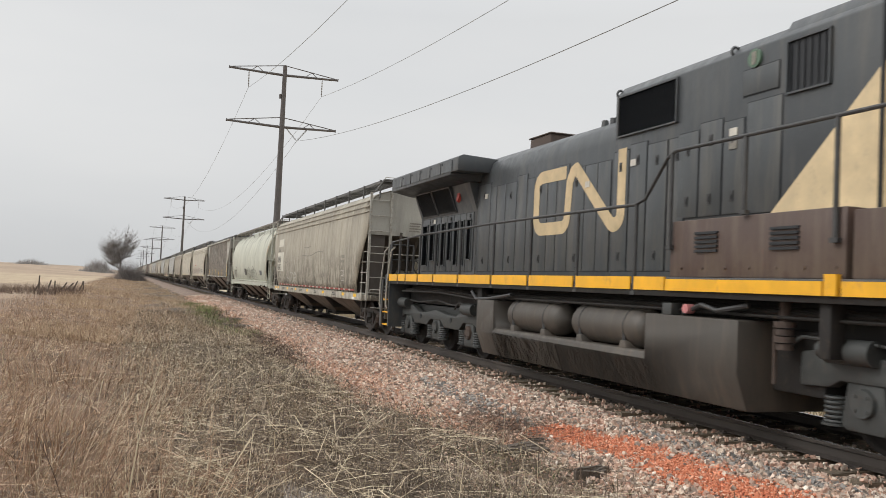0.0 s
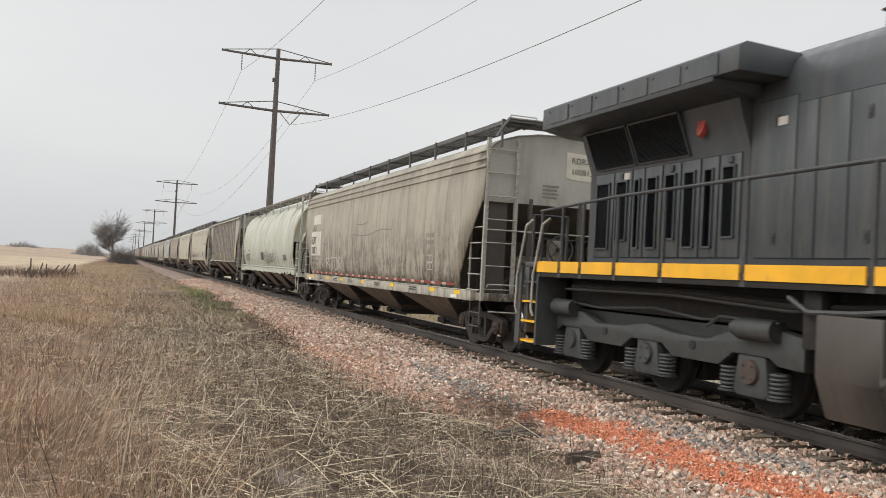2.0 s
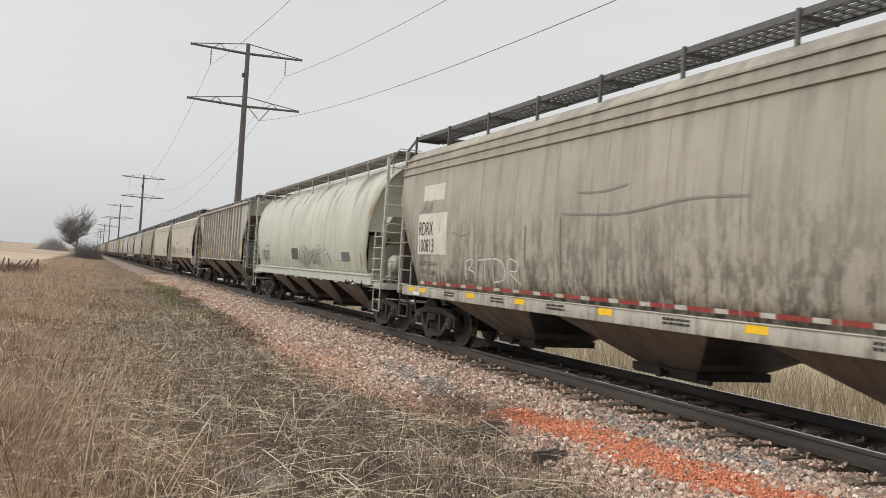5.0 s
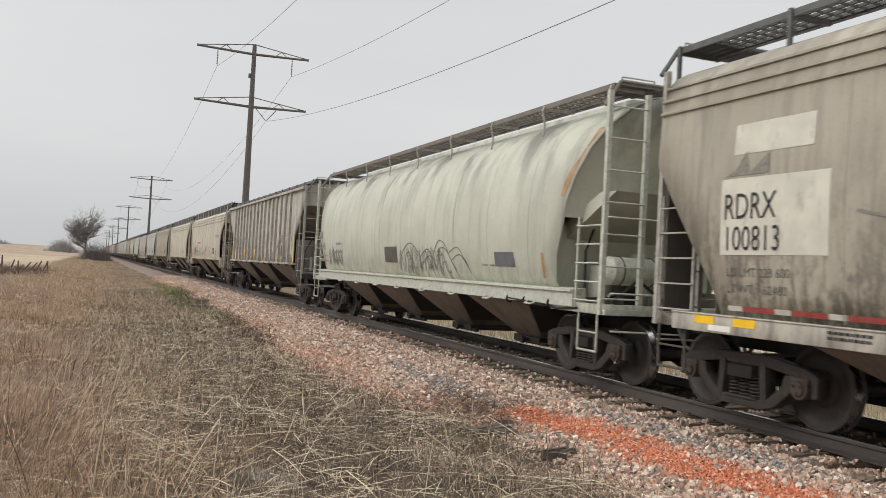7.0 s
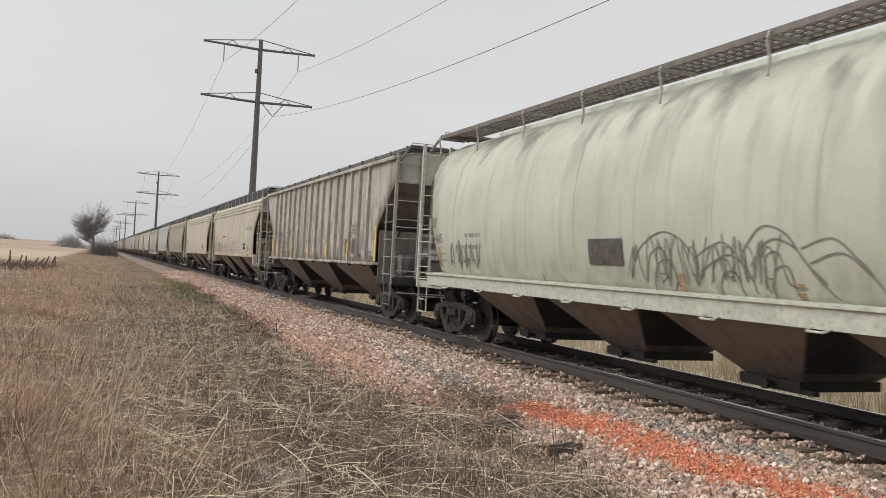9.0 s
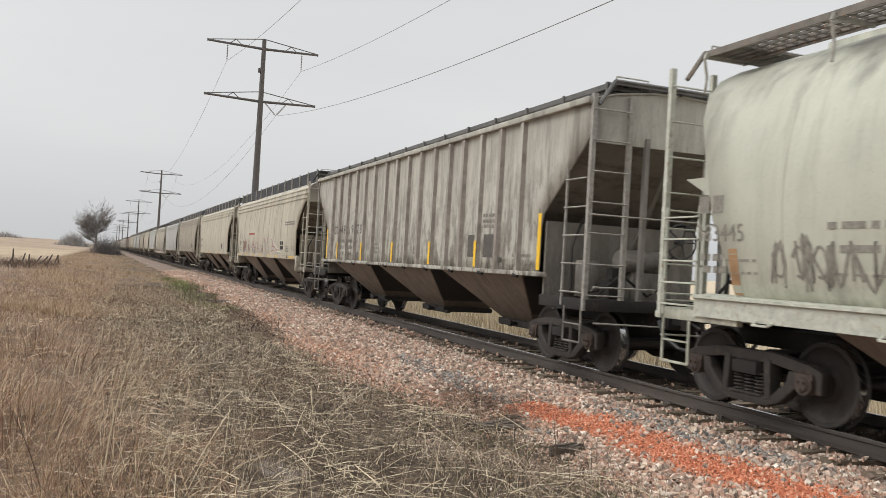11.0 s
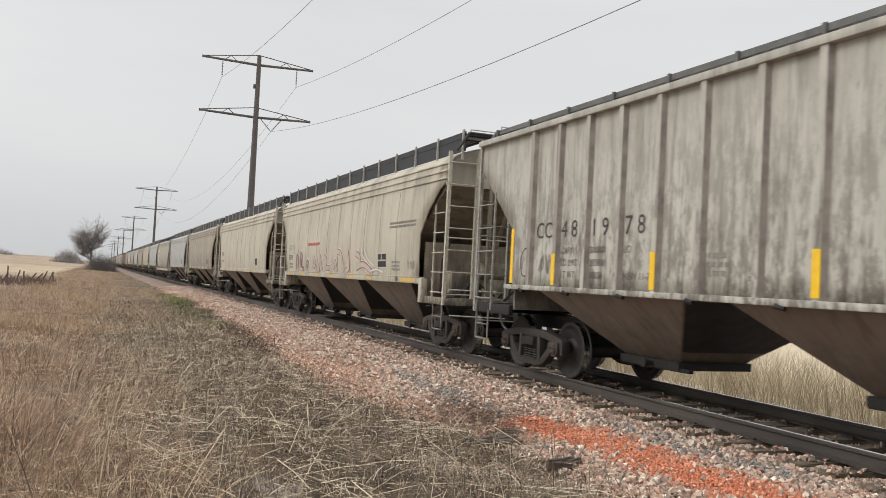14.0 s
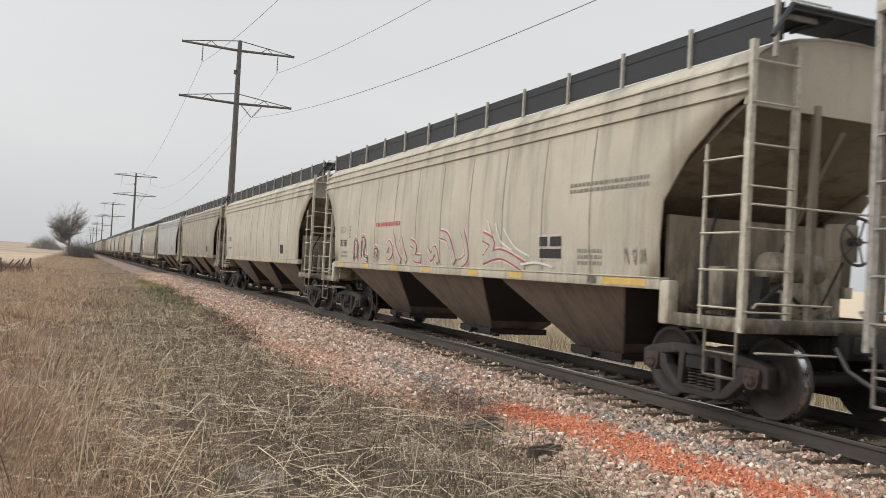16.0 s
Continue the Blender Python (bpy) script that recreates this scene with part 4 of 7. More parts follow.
def power_line():
    first = power_pole()
    first.matrix_basis = pose(POLE_X, POLE_Y, 0)
    for k in (-1, 1, 2, 3, 4, 5, 6):
        copy_thing(first, pose(POLE_X, POLE_Y + k * POLE_STEP, 0))
    for k in range(-1, 5):
        y0 = POLE_Y + k * POLE_STEP
        for (dx, z), sag in zip(wire_points(), (SAG_A, SAG_B, SAG_C)):
            ob = tagged(new("power_line_wire", span_wire(POLE_X + dx, z, y0, y0 + POLE_STEP, sag, 0.016)), "thin dull grey overhead conductor between poles", "cable", "wires of the power line")


SAG_A, SAG_B, SAG_C = 4.8, 4.66, 5.0


# ---- trees ----
def bare_tree(name, x, y, height, spread_, seed, label, levels=5, material=None, width=0.22):
    r = random.Random(seed)
    t = thing(name, label, "tree", at=pose(x, y, float(soil_height(x, y)) - 0.1))
    trunk, limbs, twigs = Mesh(), Mesh(), Mesh()

    def grow(p, d, length, rad, level):
        steps = 3
        for i in range(steps):
            q = p + d * (length / steps)
            target = trunk if level == 0 else limbs if level < 3 else twigs
            target.cyl(p, q, rad * (1 - 0.3 * i / steps), 7 if level < 2 else 4 if level < 3 else 3, rad * (1 - 0.3 * (i + 1) / steps), cap=False)
            p = q
            d = (d + Vector((r.uniform(-1, 1), r.uniform(-1, 1), r.uniform(-0.3, 0.8))) * 0.16).normalized()
            if level < levels and (level or i) and (level < 3 or r.random() < 0.85):
                for _ in range(2 if level < 3 else 2):
                    side = Vector((r.uniform(-1, 1), r.uniform(-1, 1), 0)).normalized()
                    nd = (d * r.uniform(0.7, 1.1) + side * r.uniform(0.35, 0.95) * spread_ + Vector((0, 0, 0.12))).normalized()
                    grow(p, nd, length * r.uniform(0.5, 0.82), rad * r.uniform(0.40, 0.56), level + 1)
        if level < levels:
            grow(p, d, length * 0.8, rad * 0.62, level + 1)

    grow(Vector((0, 0, 0)), Vector((0, 0, 1)), height * 0.24, width, 0)
    part("trunk", trunk, material or M_BARK, t)
    part("limb", limbs, material or M_BARK, t)
    part("twig_mass", twigs, material or M_TWIG, t)["kind"] = "stuff"
    return t


def thicket(name, x, y, w, d, h, seed, label, material, count=1500, wide=0.05):
    """Undergrowth: many bare stems that fan out from the ground."""
    r = np.random.default_rng(seed)
    px = x + w * r.normal(0, 0.33, count)
    py = y + d * r.normal(0, 0.33, count)
    hump = np.exp(-((px - x) / w) ** 2 * 2.2) * (0.75 + 0.25 * np.sin(px * 1.9 + seed))
    ln = h * hump * r.uniform(0.45, 1.05, count)
    return quick_thing(name, blades(name, px, py, soil_height(px, py) - 0.1, ln, wide * r.uniform(0.5, 1.2, count), r.uniform(0, 42, count), r.uniform(0, 30, count), material, 3), label, "bushes")


# ---- the train ----
# place along the line of each vehicle's middle, as it stands at 7 s
LOCO_Y, CAR_Y, PITCH = -20.0, [0.55, 18.5, 37.2, 55.8], 18.45
TRAVEL = [(0.0, -32.05), (0.5, -29.70), (1.0, -27.47), (2.0, -23.05), (4.0, -13.85), (6.0, -4.60), (8.0, 4.48), (10.0, 13.35), (12.0, 22.15), (14.0, 31.10), (16.0, 40.15)]


def travelled(t):
    for (a, s0), (b, s1) in zip(TRAVEL[:-1], TRAVEL[1:]):
        if t <= b:
            return s0 + (s1 - s0) * (t - a) / (b - a)
    return TRAVEL[-1][1]


WHEEL_R = 0.457


def wheel_data(s, r, material):
    """One wheel with hub, plate, rim and flange; the tread and the rim's edge are polished."""
    prof = [(0.0, 0.09), (s * 0.075, 0.09), (s * 0.07, 0.15), (s * 0.025, 0.20), (s * 0.03, r - 0.13), (s * 0.055, r - 0.065), (s * 0.066, r - 0.055), (s * 0.066, r - 0.03), (s * 0.066, r - 0.010), (s * 0.058, r), (-s * 0.045, r + 0.001), (-s * 0.055, r + 0.026), (-s * 0.072, r + 0.02), (-s * 0.072, r - 0.06), (-s * 0.03, r - 0.12), (-s * 0.035, 0.2), (-s * 0.07, 0.12), (-s * 0.07, 0.08)]
    m = Mesh().lathe(prof, (s * 0.735, 0, 0), 40)
    k = len(prof) - 1
    me = m.data("wheel", material)
    me.materials.append(M_TREAD)
    index = [1 if i % k == 9 else 0 for i in range(40 * k)]
    me.polygons.foreach_set("material_index", index)
    return me


def axle_data():
    m = Mesh().cyl((-1.05, 0, 0), (1.05, 0, 0), 0.085, 12)
    return m.data("axle", M_WHEEL)


WHEELS = {s: wheel_data(s, WHEEL_R, M_WHEEL) for s in (-1, 1)}
AXLE = axle_data()
AXLE_HALF = 0.889


def side_frame_data():
    """A cast three-piece truck frame: bowed top and bottom members, two columns, pedestal jaws."""
    m = Mesh()
    a = AXLE_HALF
    top = [(-a - 0.20, 0.50), (-a - 0.20, 0.61), (-a - 0.05, 0.66), (-0.45, 0.735), (0.45, 0.735), (a + 0.05, 0.66), (a + 0.20, 0.61), (a + 0.20, 0.50), (a + 0.14, 0.50), (a + 0.10, 0.56), (a - 0.10, 0.56), (0.40, 0.615), (-0.40, 0.615), (-a + 0.10, 0.56), (-a - 0.10, 0.56), (-a - 0.14, 0.50)]
    m.prism(top, "x", -0.07, 0.07)
    low = [(-a + 0.12, 0.57), (-a + 0.13, 0.40), (-0.50, 0.19), (-0.30, 0.135), (0.30, 0.135), (0.50, 0.19), (a - 0.13, 0.40), (a - 0.12, 0.57), (a - 0.24, 0.57), (a - 0.27, 0.45), (0.40, 0.265), (0.28, 0.245), (-0.28, 0.245), (-0.40, 0.265), (-a + 0.27, 0.45), (-a + 0.24, 0.57)]
    m.prism(low, "x", -0.075, 0.075)
    for s in (-1, 1):
        m.prism([(s * 0.31, 0.20), (s * 0.40, 0.22), (s * 0.37, 0.66), (s * 0.27, 0.66)][::s], "x", -0.085, 0.085)
        m.prism([(s * (a + 0.14), 0.37), (s * (a + 0.22), 0.37), (s * (a + 0.22), 0.60), (s * (a + 0.14), 0.60)][::s], "x", -0.07, 0.07)
    return m.data("side_frame", M_BOGIE, 0.012)


def spring_data():
    m = Mesh()
    for y in (-0.17, 0.0, 0.17):
        for i in range(6):
            m.ring((0, y, 0.27 + 0.04 * i), 0.065, 0.014, "z", 10, 4)
    m.box(-0.1, 0.1, -0.26, 0.26, 0.235, 0.255)
    return m.data("spring_group", M_BOGIE)


def bearing_data():
    m = Mesh()
    m.cyl((0.10, 0, 0), (-0.075, 0, 0), 0.115, 16)
    m.cyl((-0.075, 0, 0), (-0.105, 0, 0), 0.085, 14, 0.075)
    for k in range(3):
        b = 0.5 + 2.094 * k
        m.cyl((-0.10, 0.05 * math.cos(b), 0.05 * math.sin(b)), (-0.125, 0.05 * math.cos(b), 0.05 * math.sin(b)), 0.017, 6)
    m.box(-0.07, 0.08, -0.12, 0.12, 0.06, 0.115)
    return m.data("bearing_cap", M_RUSTCAP)


def bolster_data():
    m = Mesh()
    m.prism([(-1.12, 0.46), (1.12, 0.46), (1.12, 0.60), (0.6, 0.72), (-0.6, 0.72), (-1.12, 0.60)], "y", -0.2, 0.2)
    m.cyl((0, 0, 0.66), (0, 0, 0.92), 0.3, 16)
    m.box(-0.72, -0.58, -0.5, 0.5, 0.40, 0.48).box(0.58, 0.72, -0.5, 0.5, 0.40, 0.48)
    m.box(-0.9, 0.9, -0.46, -0.38, 0.30, 0.42).box(-0.9, 0.9, 0.38, 0.46, 0.30, 0.42)
    return m.data("bogie", M_UNDER, 0.01)


SIDE_FRAME, SPRINGS, BEARING, BOLSTER = side_frame_data(), spring_data(), bearing_data(), bolster_data()


def bogie(parent, y):
    b = part("bogie", BOLSTER, None, parent, "rusty cast-steel freight bogie", at=pose(0, y, 0))
    for s in (-1, 1):
        part("side_frame", SIDE_FRAME, None, b, at=pose(s * 1.0, 0, 0))
        part("spring_pack", SPRINGS, None, b, at=pose(s * 1.0, 0, 0))
        for e in (-1, 1):
            part("bearing_cap", BEARING, None, b, at=pose(s * 1.03, e * AXLE_HALF, WHEEL_R, 0, 0, 0 if s < 0 else 180))
    for e in (-1, 1):
        for s in (-1, 1):
            part("wheel", WHEELS[s], None, b, at=pose(0, e * AXLE_HALF, WHEEL_R))
        part("axle", AXLE, None, b, at=pose(0, e * AXLE_HALF, WHEEL_R))
    return b


# ---- hopper cars ----
def skin(profile):
    """Half width of a car's side at a height."""
    zs, xs = [p[1] for p in profile], [p[0] for p in profile]
    return lambda z: float(np.interp(z, zs, xs))


def shell(profile, reach, n=26):
    """Both sides and the roof as one sheet; reach(z) is the half length at a height."""
    full = [(-x, z) for x, z in profile] + [(x, z) for x, z in profile[::-1][1:]]
    rows = [[(x, reach(z) - 2 * reach(z) * i / n, z) for i in range(n + 1)] for x, z in full]
    m = Mesh()
    m.sheet(rows)
    return m


def on_side(mesh_data, hw, proud=0.006):
    """Lays flat artwork, drawn in (along, height), onto the near side of a car."""
    n = len(mesh_data.vertices)
    co = np.empty(n * 3, np.float32)
    mesh_data.vertices.foreach_get("co", co)
    co = co.reshape(-1, 3)
    out = np.stack([[-hw(z) - proud - p for z, p in zip(co[:, 1], co[:, 2])], -co[:, 0], co[:, 1]], -1)
    mesh_data.vertices.foreach_set("co", out.astype(np.float32).ravel())
    mesh_data.update()
    return mesh_data


def lettering(parent, text, y, z, size, hw, material, name="lettering", stretch=1.0, label="", proud=0.006):
    """Painted words on the near side, starting at y (they run towards -y)."""
    c = bpy.data.curves.new("lettering", "FONT")
    c.body, c.size, c.resolution_u = text, size, 3
    tmp = bpy.data.objects.new("tmp", c)
    me = bpy.data.meshes.new_from_object(tmp)
    bpy.data.objects.remove(tmp)
    bpy.data.curves.remove(c)
    for v in me.vertices:
        v.co = (v.co.x * stretch - y, v.co.y + z, 0)
    me.materials.clear()
    me.materials.append(material)
    return part(name, on_side(me, hw, proud), None, parent, label or f"painted words {text}")


def patch(parent, name, y0, y1, z0, z1, hw, material, label="", proud=0.004, steps=6):
    """A painted or taped rectangle that follows the side."""
    m = Mesh()
    rows = [[(-hw(z) - proud, y, z) for y in (y0, y1)] for z in [z0 + (z1 - z0) * i / steps for i in range(steps + 1)]]
    m.sheet(rows)
    back = [[(-hw(p[2]) + 0.004, p[1], p[2]) for p in r] for r in rows]
    m.sheet([r[::-1] for r in back])
    return part(name, m, material, parent, label)


def bars(parent, y, z, width, lines, height, hw, material, seed=1, label="small worn lettering"):
    """Writing too small to read: rows of short bars."""
    r = random.Random(seed)
    m = Mesh()
    for i in range(lines):
        zz, yy = z - i * height * 1.7, y
        while yy > y - width:
            w = min(height * r.uniform(0.5, 2.2), yy - (y - width) + 0.01)
            x = -hw(zz) - 0.006
            m.add([(x, yy, zz), (x, yy - w, zz), (x, yy - w, zz + height), (x, yy, zz + height)], [(0, 1, 2, 3)])
            yy -= w + height * 0.45
    return part("small_lettering", m, material, parent, label)


def ribbon(parent, name, strokes, width, hw, material, label, proud=0.007):
    """Spray-painted lines: each stroke a list of (y, z), smoothed into a band."""
    for k, st in enumerate(strokes):
        m = Mesh()
        pts = []
        for i in range(len(st) - 1):
            p0, p1, p2, p3 = (np.array(st[max(0, min(len(st) - 1, j))]) for j in (i - 1, i, i + 1, i + 2))
            for u in np.arange(0, 1, 0.2):
                pts.append(0.5 * (2 * p1 + (p2 - p0) * u + (2 * p0 - 5 * p1 + 4 * p2 - p3) * u * u + (3 * p1 - p0 - 3 * p2 + p3) * u ** 3))
        pts.append(np.array(st[-1]))
        rows = []
        for i, p in enumerate(pts):
            d = pts[min(i + 1, len(pts) - 1)] - pts[max(i - 1, 0)]
            d = d / (np.hypot(*d) + 1e-9)
            nrm = np.array([-d[1], d[0]]) * width / 2
            rows.append([(-hw(q[1]) - proud - 0.0007 * (k % 5), q[0], q[1]) for q in (p - nrm, p + nrm)])
        m.sheet(rows)
        part(name, m, material, parent, label)


def wild_strokes(seed, y0, y1, z0, z1, letters, jitter=0.15):
    """Made-up spray loops, no letters of any alphabet."""
    r = random.Random(seed)
    out = []
    step = (y0 - y1) / letters
    for i in range(letters):
        a = y0 - i * step
        n = r.randint(4, 6)
        out.append([(a - step * (j / (n - 1)) * 1.1 + r.uniform(-jitter, jitter), (z0 if j % 2 == i % 2 else z1) + r.uniform(-jitter, jitter) * (z1 - z0)) for j in range(n)])
        if r.random() < 0.6:
            zc = (z0 + z1) / 2
            out.append([(a - step * 0.5 + 0.3 * step * math.cos(t), zc + 0.35 * (z1 - z0) * math.sin(t)) for t in [0.3 + 1.0 * q for q in range(6)]])
    return out


def bottoms(parent, ys, half, ztop, zlow=0.33, wide=1.45, material=None):
    for y in ys:
        m = Mesh()
        for s, o in ((1, 0),):
            top = [(-wide, y - half, ztop), (wide, y - half, ztop), (wide, y + half, ztop), (-wide, y + half, ztop)]
            low = [(-0.55, y - half * 0.35, zlow + 0.1), (0.55, y - half * 0.35, zlow + 0.1), (0.55, y + half * 0.35, zlow + 0.1), (-0.55, y + half * 0.35, zlow + 0.1)]
            m.add(top + low, [(0, 1, 5, 4), (1, 2, 6, 5), (2, 3, 7, 6), (3, 0, 4, 7), (4, 5, 6, 7), (3, 2, 1, 0)])
        h = part("hopper", m, material or M_BOTTOM, parent, "grimy sloping discharge hopper", bevel=0.02)
        # thin black overlays put the shade of the end slopes into colour
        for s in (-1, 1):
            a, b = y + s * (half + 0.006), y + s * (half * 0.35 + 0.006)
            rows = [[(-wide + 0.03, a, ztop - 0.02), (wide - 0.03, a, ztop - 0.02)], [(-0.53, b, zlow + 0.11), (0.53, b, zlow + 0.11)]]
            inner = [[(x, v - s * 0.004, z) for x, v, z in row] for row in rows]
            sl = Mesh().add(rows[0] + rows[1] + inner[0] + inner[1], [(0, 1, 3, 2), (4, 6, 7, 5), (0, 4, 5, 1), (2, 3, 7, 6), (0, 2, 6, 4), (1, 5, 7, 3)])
            part("slope_sheet", sl, M_SHADE, h, "thin black sheet painting shade on the hopper slope")
        g = Mesh().box(-0.62, 0.62, y - half * 0.38, y + half * 0.38, zlow, zlow + 0.11)
        g.box(-0.60, -0.52, y - half * 0.38 - 0.2, y + half * 0.38, zlow - 0.02, zlow + 0.03)
        g.cyl((-0.75, y - 0.1, zlow + 0.05), (0.75, y - 0.1, zlow + 0.05), 0.03, 8)
        g.cyl((-0.78, y - 0.1, zlow + 0.05), (-0.72, y - 0.1, zlow + 0.05), 0.065, 8)
        part("outlet_gate", g, M_UNDER, h)


def ladder(parent, x, y, dx, dy, z0, z1, rungs, material, bar=0.028, name="ladder"):
    """Two stiles and rungs between (x, y) and (x + dx, y + dy)."""
    m = Mesh()
    for a, b in ((x, y), (x + dx, y + dy)):
        m.box(a - bar, a + bar, b - bar, b + bar, z0, z1)
    for i in range(rungs):
        z = z0 + (z1 - z0) * (i + 0.5) / rungs
        ox, oy = (0.0, 0.04) if abs(dx) > abs(dy) else (-0.04, 0.0)
        m.tube([(x, y, z), (x - abs(ox), y - oy, z), (x + dx - abs(ox), y + dy - oy, z), (x + dx, y + dy, z)], 0.012, 5)
    return part(name, m, material, parent)


def coupler(parent, s, end, reach):
    m = Mesh()
    m.box(-0.16, 0.16, *sorted((s * (end - 0.6), s * (end + 0.15))), 0.72, 1.02)
    m.box(-0.10, 0.10, *sorted((s * (end + 0.1), s * (reach - 0.12))), 0.80, 0.98)
    m.prism([(-0.16, s * (reach - 0.18)), (0.17, s * (reach - 0.18)), (0.15, s * (reach - 0.02)), (0.02, s * reach), (-0.05, s * (reach - 0.08)), (-0.17, s * (reach + 0.03))], "z", 0.74, 1.03)
    part("coupler", m, M_UNDER, parent, bevel=0.015)
    for k, o in ((0.28, 0.0), (-0.3, 0.06)):
        h = Mesh().tube([(k, s * (end + 0.1), 0.85), (k, s * (end + 0.28), 0.62), (k * 0.7, s * (end + 0.5), 0.42 + o), (k * 0.35, s * (reach - 0.02), 0.40 + o)], 0.028, 7)
        part("air_hose", h, M_DARK_BAR, parent, "black rubber air hose")


def hopper_end(parent, s, E, zc, paint_mat, bar_mat, slope_mat, brake, sill_z=(0.95, 1.12), slope_in=3.4, hw=1.5, base=1.46, bulk=None, sill_mat=None):
    """Slope sheet, end sill, platform, posts, ladders and brake gear of one end; s: -1 or 1 along the car."""
    q = lambda a, b: sorted((s * a, s * b))
    m = Mesh()
    m.prism([(s * (E - 0.13), zc + 0.02), (s * (E - slope_in), base), (s * (E - slope_in - 0.4), base), (s * (E - slope_in - 0.4), base + 0.2), (s * (E - 0.55), zc + 0.02)][::-s], "x", -hw + 0.02, hw - 0.02)
    part("slope_sheet", m, slope_mat, parent, "grimy dark sloping end sheet")
    b = Mesh()
    b.box(-1.42, 1.42, *q(E - 1.50, E - 1.44), 1.05, 2.3)
    b.prism([(s * (E - 1.52), 1.15), (s * (E - 0.3), zc - 0.25), (s * (E - 0.2), zc - 0.12), (s * (E - 1.52), 1.35)][::-s], "x", -0.04, 0.04)
    part("bulkhead", b, bulk or slope_mat, parent)
    p = Mesh()
    p.box(-1.5, 1.5, *q(E - 0.22, E), *sill_z)
    p.box(-1.5, -1.42, *q(E - 1.45, E - 0.2), *sill_z).box(1.42, 1.5, *q(E - 1.45, E - 0.2), *sill_z)
    part("platform_plate", Mesh().box(-1.42, 1.42, *q(E - 1.0, E - 0.22), sill_z[1] - 0.05, sill_z[1] - 0.02), sill_mat or paint_mat, parent)
    part("centre_sill", Mesh().box(-0.32, 0.32, *q(E - 3.6, E - 0.1), 0.72, 0.95), M_UNDER, parent, bevel=0.008)
    part("end_sill", p, sill_mat or paint_mat, parent, bevel=0.008)
    for k in (-0.55, 0.55):
        part("end_post", Mesh().box(k - 0.035, k + 0.035, *q(E - 0.12, E - 0.04), sill_z[1], zc + 0.1), slope_mat, parent)
    for side in (-1, 1):
        ladder(parent, side * 1.5, s * (E - 0.05), -side * 0.62, 0, sill_z[0], 4.12, 7, bar_mat, 0.034, "end_ladder")
        ladder(parent, side * 1.5, s * (E - 0.72), 0, s * 0.62, sill_z[0] + 0.05, zc - 0.35, 5, bar_mat, 0.016, "side_ladder")
        st = Mesh()
        st.tube([(side * 1.5, s * (E - 0.62), 1.0), (side * 1.5, s * (E - 0.62), 0.48), (side * 1.5, s * (E - 0.12), 0.48), (side * 1.5, s * (E - 0.12), 1.0)], 0.018, 5)
        st.tube([(side * 1.5, s * (E - 0.62), 0.74), (side * 1.5, s * (E - 0.12), 0.74)], 0.014, 5)
        part("stirrup_step", st, slope_mat, parent)
    h = Mesh()
    h.tube([(-1.5, s * (E + 0.03), 2.35), (1.5, s * (E + 0.03), 2.35)], 0.014, 5)
    h.tube([(-1.45, s * (E + 0.05), 1.25), (-1.45, s * (E + 0.10), 1.3), (-0.4, s * (E + 0.10), 1.3), (-0.4, s * (E + 0.05), 1.25)], 0.014, 5)
    h.tube([(-1.4, s * (E + 0.06), 0.78), (1.4, s * (E + 0.06), 0.72)], 0.014, 5)
    part("grab_iron", h, bar_mat, parent)
    if brake:
        w = Mesh()
        w.ring((0.15, s * (E - 0.06), 2.05), 0.27, 0.018, "y", 20, 6)
        for k in range(5):
            a = 1.2566 * k
            w.cyl((0.15, s * (E - 0.06), 2.05), (0.15 + 0.27 * math.cos(a), s * (E - 0.06), 2.05 + 0.27 * math.sin(a)), 0.012, 5)
        w.cyl((0.15, s * (E - 0.28), 2.05), (0.15, s * (E - 0.04), 2.05), 0.05, 8)
        part("brake_wheel", w, M_DARK_BAR, parent, "black handbrake wheel")
        c = Mesh()
        c.cyl((-0.35, s * (E - 0.95), 1.72), (0.45, s * (E - 0.95), 1.72), 0.19, 16)
        c.cyl((-0.42, s * (E - 0.95), 1.72), (-0.35, s * (E - 0.95), 1.72), 0.12, 14, 0.19)
        c.box(-0.2, 0.3, *q(E - 1.1, E - 0.8), 1.12, 1.55)
        c.box(0.02, 0.28, *q(E - 0.42, E - 0.18), 1.82, 2.25)
        part("air_reservoir", c, bulk or paint_mat, parent, bevel=0.01)
        v = Mesh()
        v.box(-0.75, -0.45, *q(E - 0.9, E - 0.6), 1.12, 1.42).cyl((-0.6, s * (E - 0.75), 1.4), (-0.6, s * (E - 0.75), 1.6), 0.1, 10)
        v.tube([(-0.6, s * (E - 0.8), 1.3), (-0.9, s * (E - 0.8), 1.22), (-1.1, s * (E - 1.4), 1.16), (-0.4, s * (E - 1.5), 1.16)], 0.022, 6)
        part("brake_valve", v, M_UNDER, parent)
        v = Mesh()
        v.tube([(0.15, s * (E - 0.22), 1.9), (0.1, s * (E - 0.5), 1.3), (0.05, s * (E - 1.2), 1.0)], 0.014, 5)
        part("brake_chain", v, M_UNDER, parent)
        k = Mesh().tube([(-1.25, s * (E - 0.9), 1.2), (-1.2, s * (E - 1.0), 1.9), (-0.9, s * (E - 1.2), 2.4)], 0.02, 6)
        part("vent_pipe", k, M_UNDER, parent)
        part("lever", Mesh().tube([(-1.1, s * (E - 0.4), 1.16), (-0.7, s * (E - 0.35), 1.5), (-0.2, s * (E - 0.4), 1.2)], 0.022, 6), M_UNDER, parent)
        part("release_rod", Mesh().tube([(-1.55, s * (E - 0.9), 0.92), (-1.4, s * (E - 0.5), 0.98), (-0.3, s * (E - 0.2), 0.95)], 0.014, 5), M_UNDER, parent)
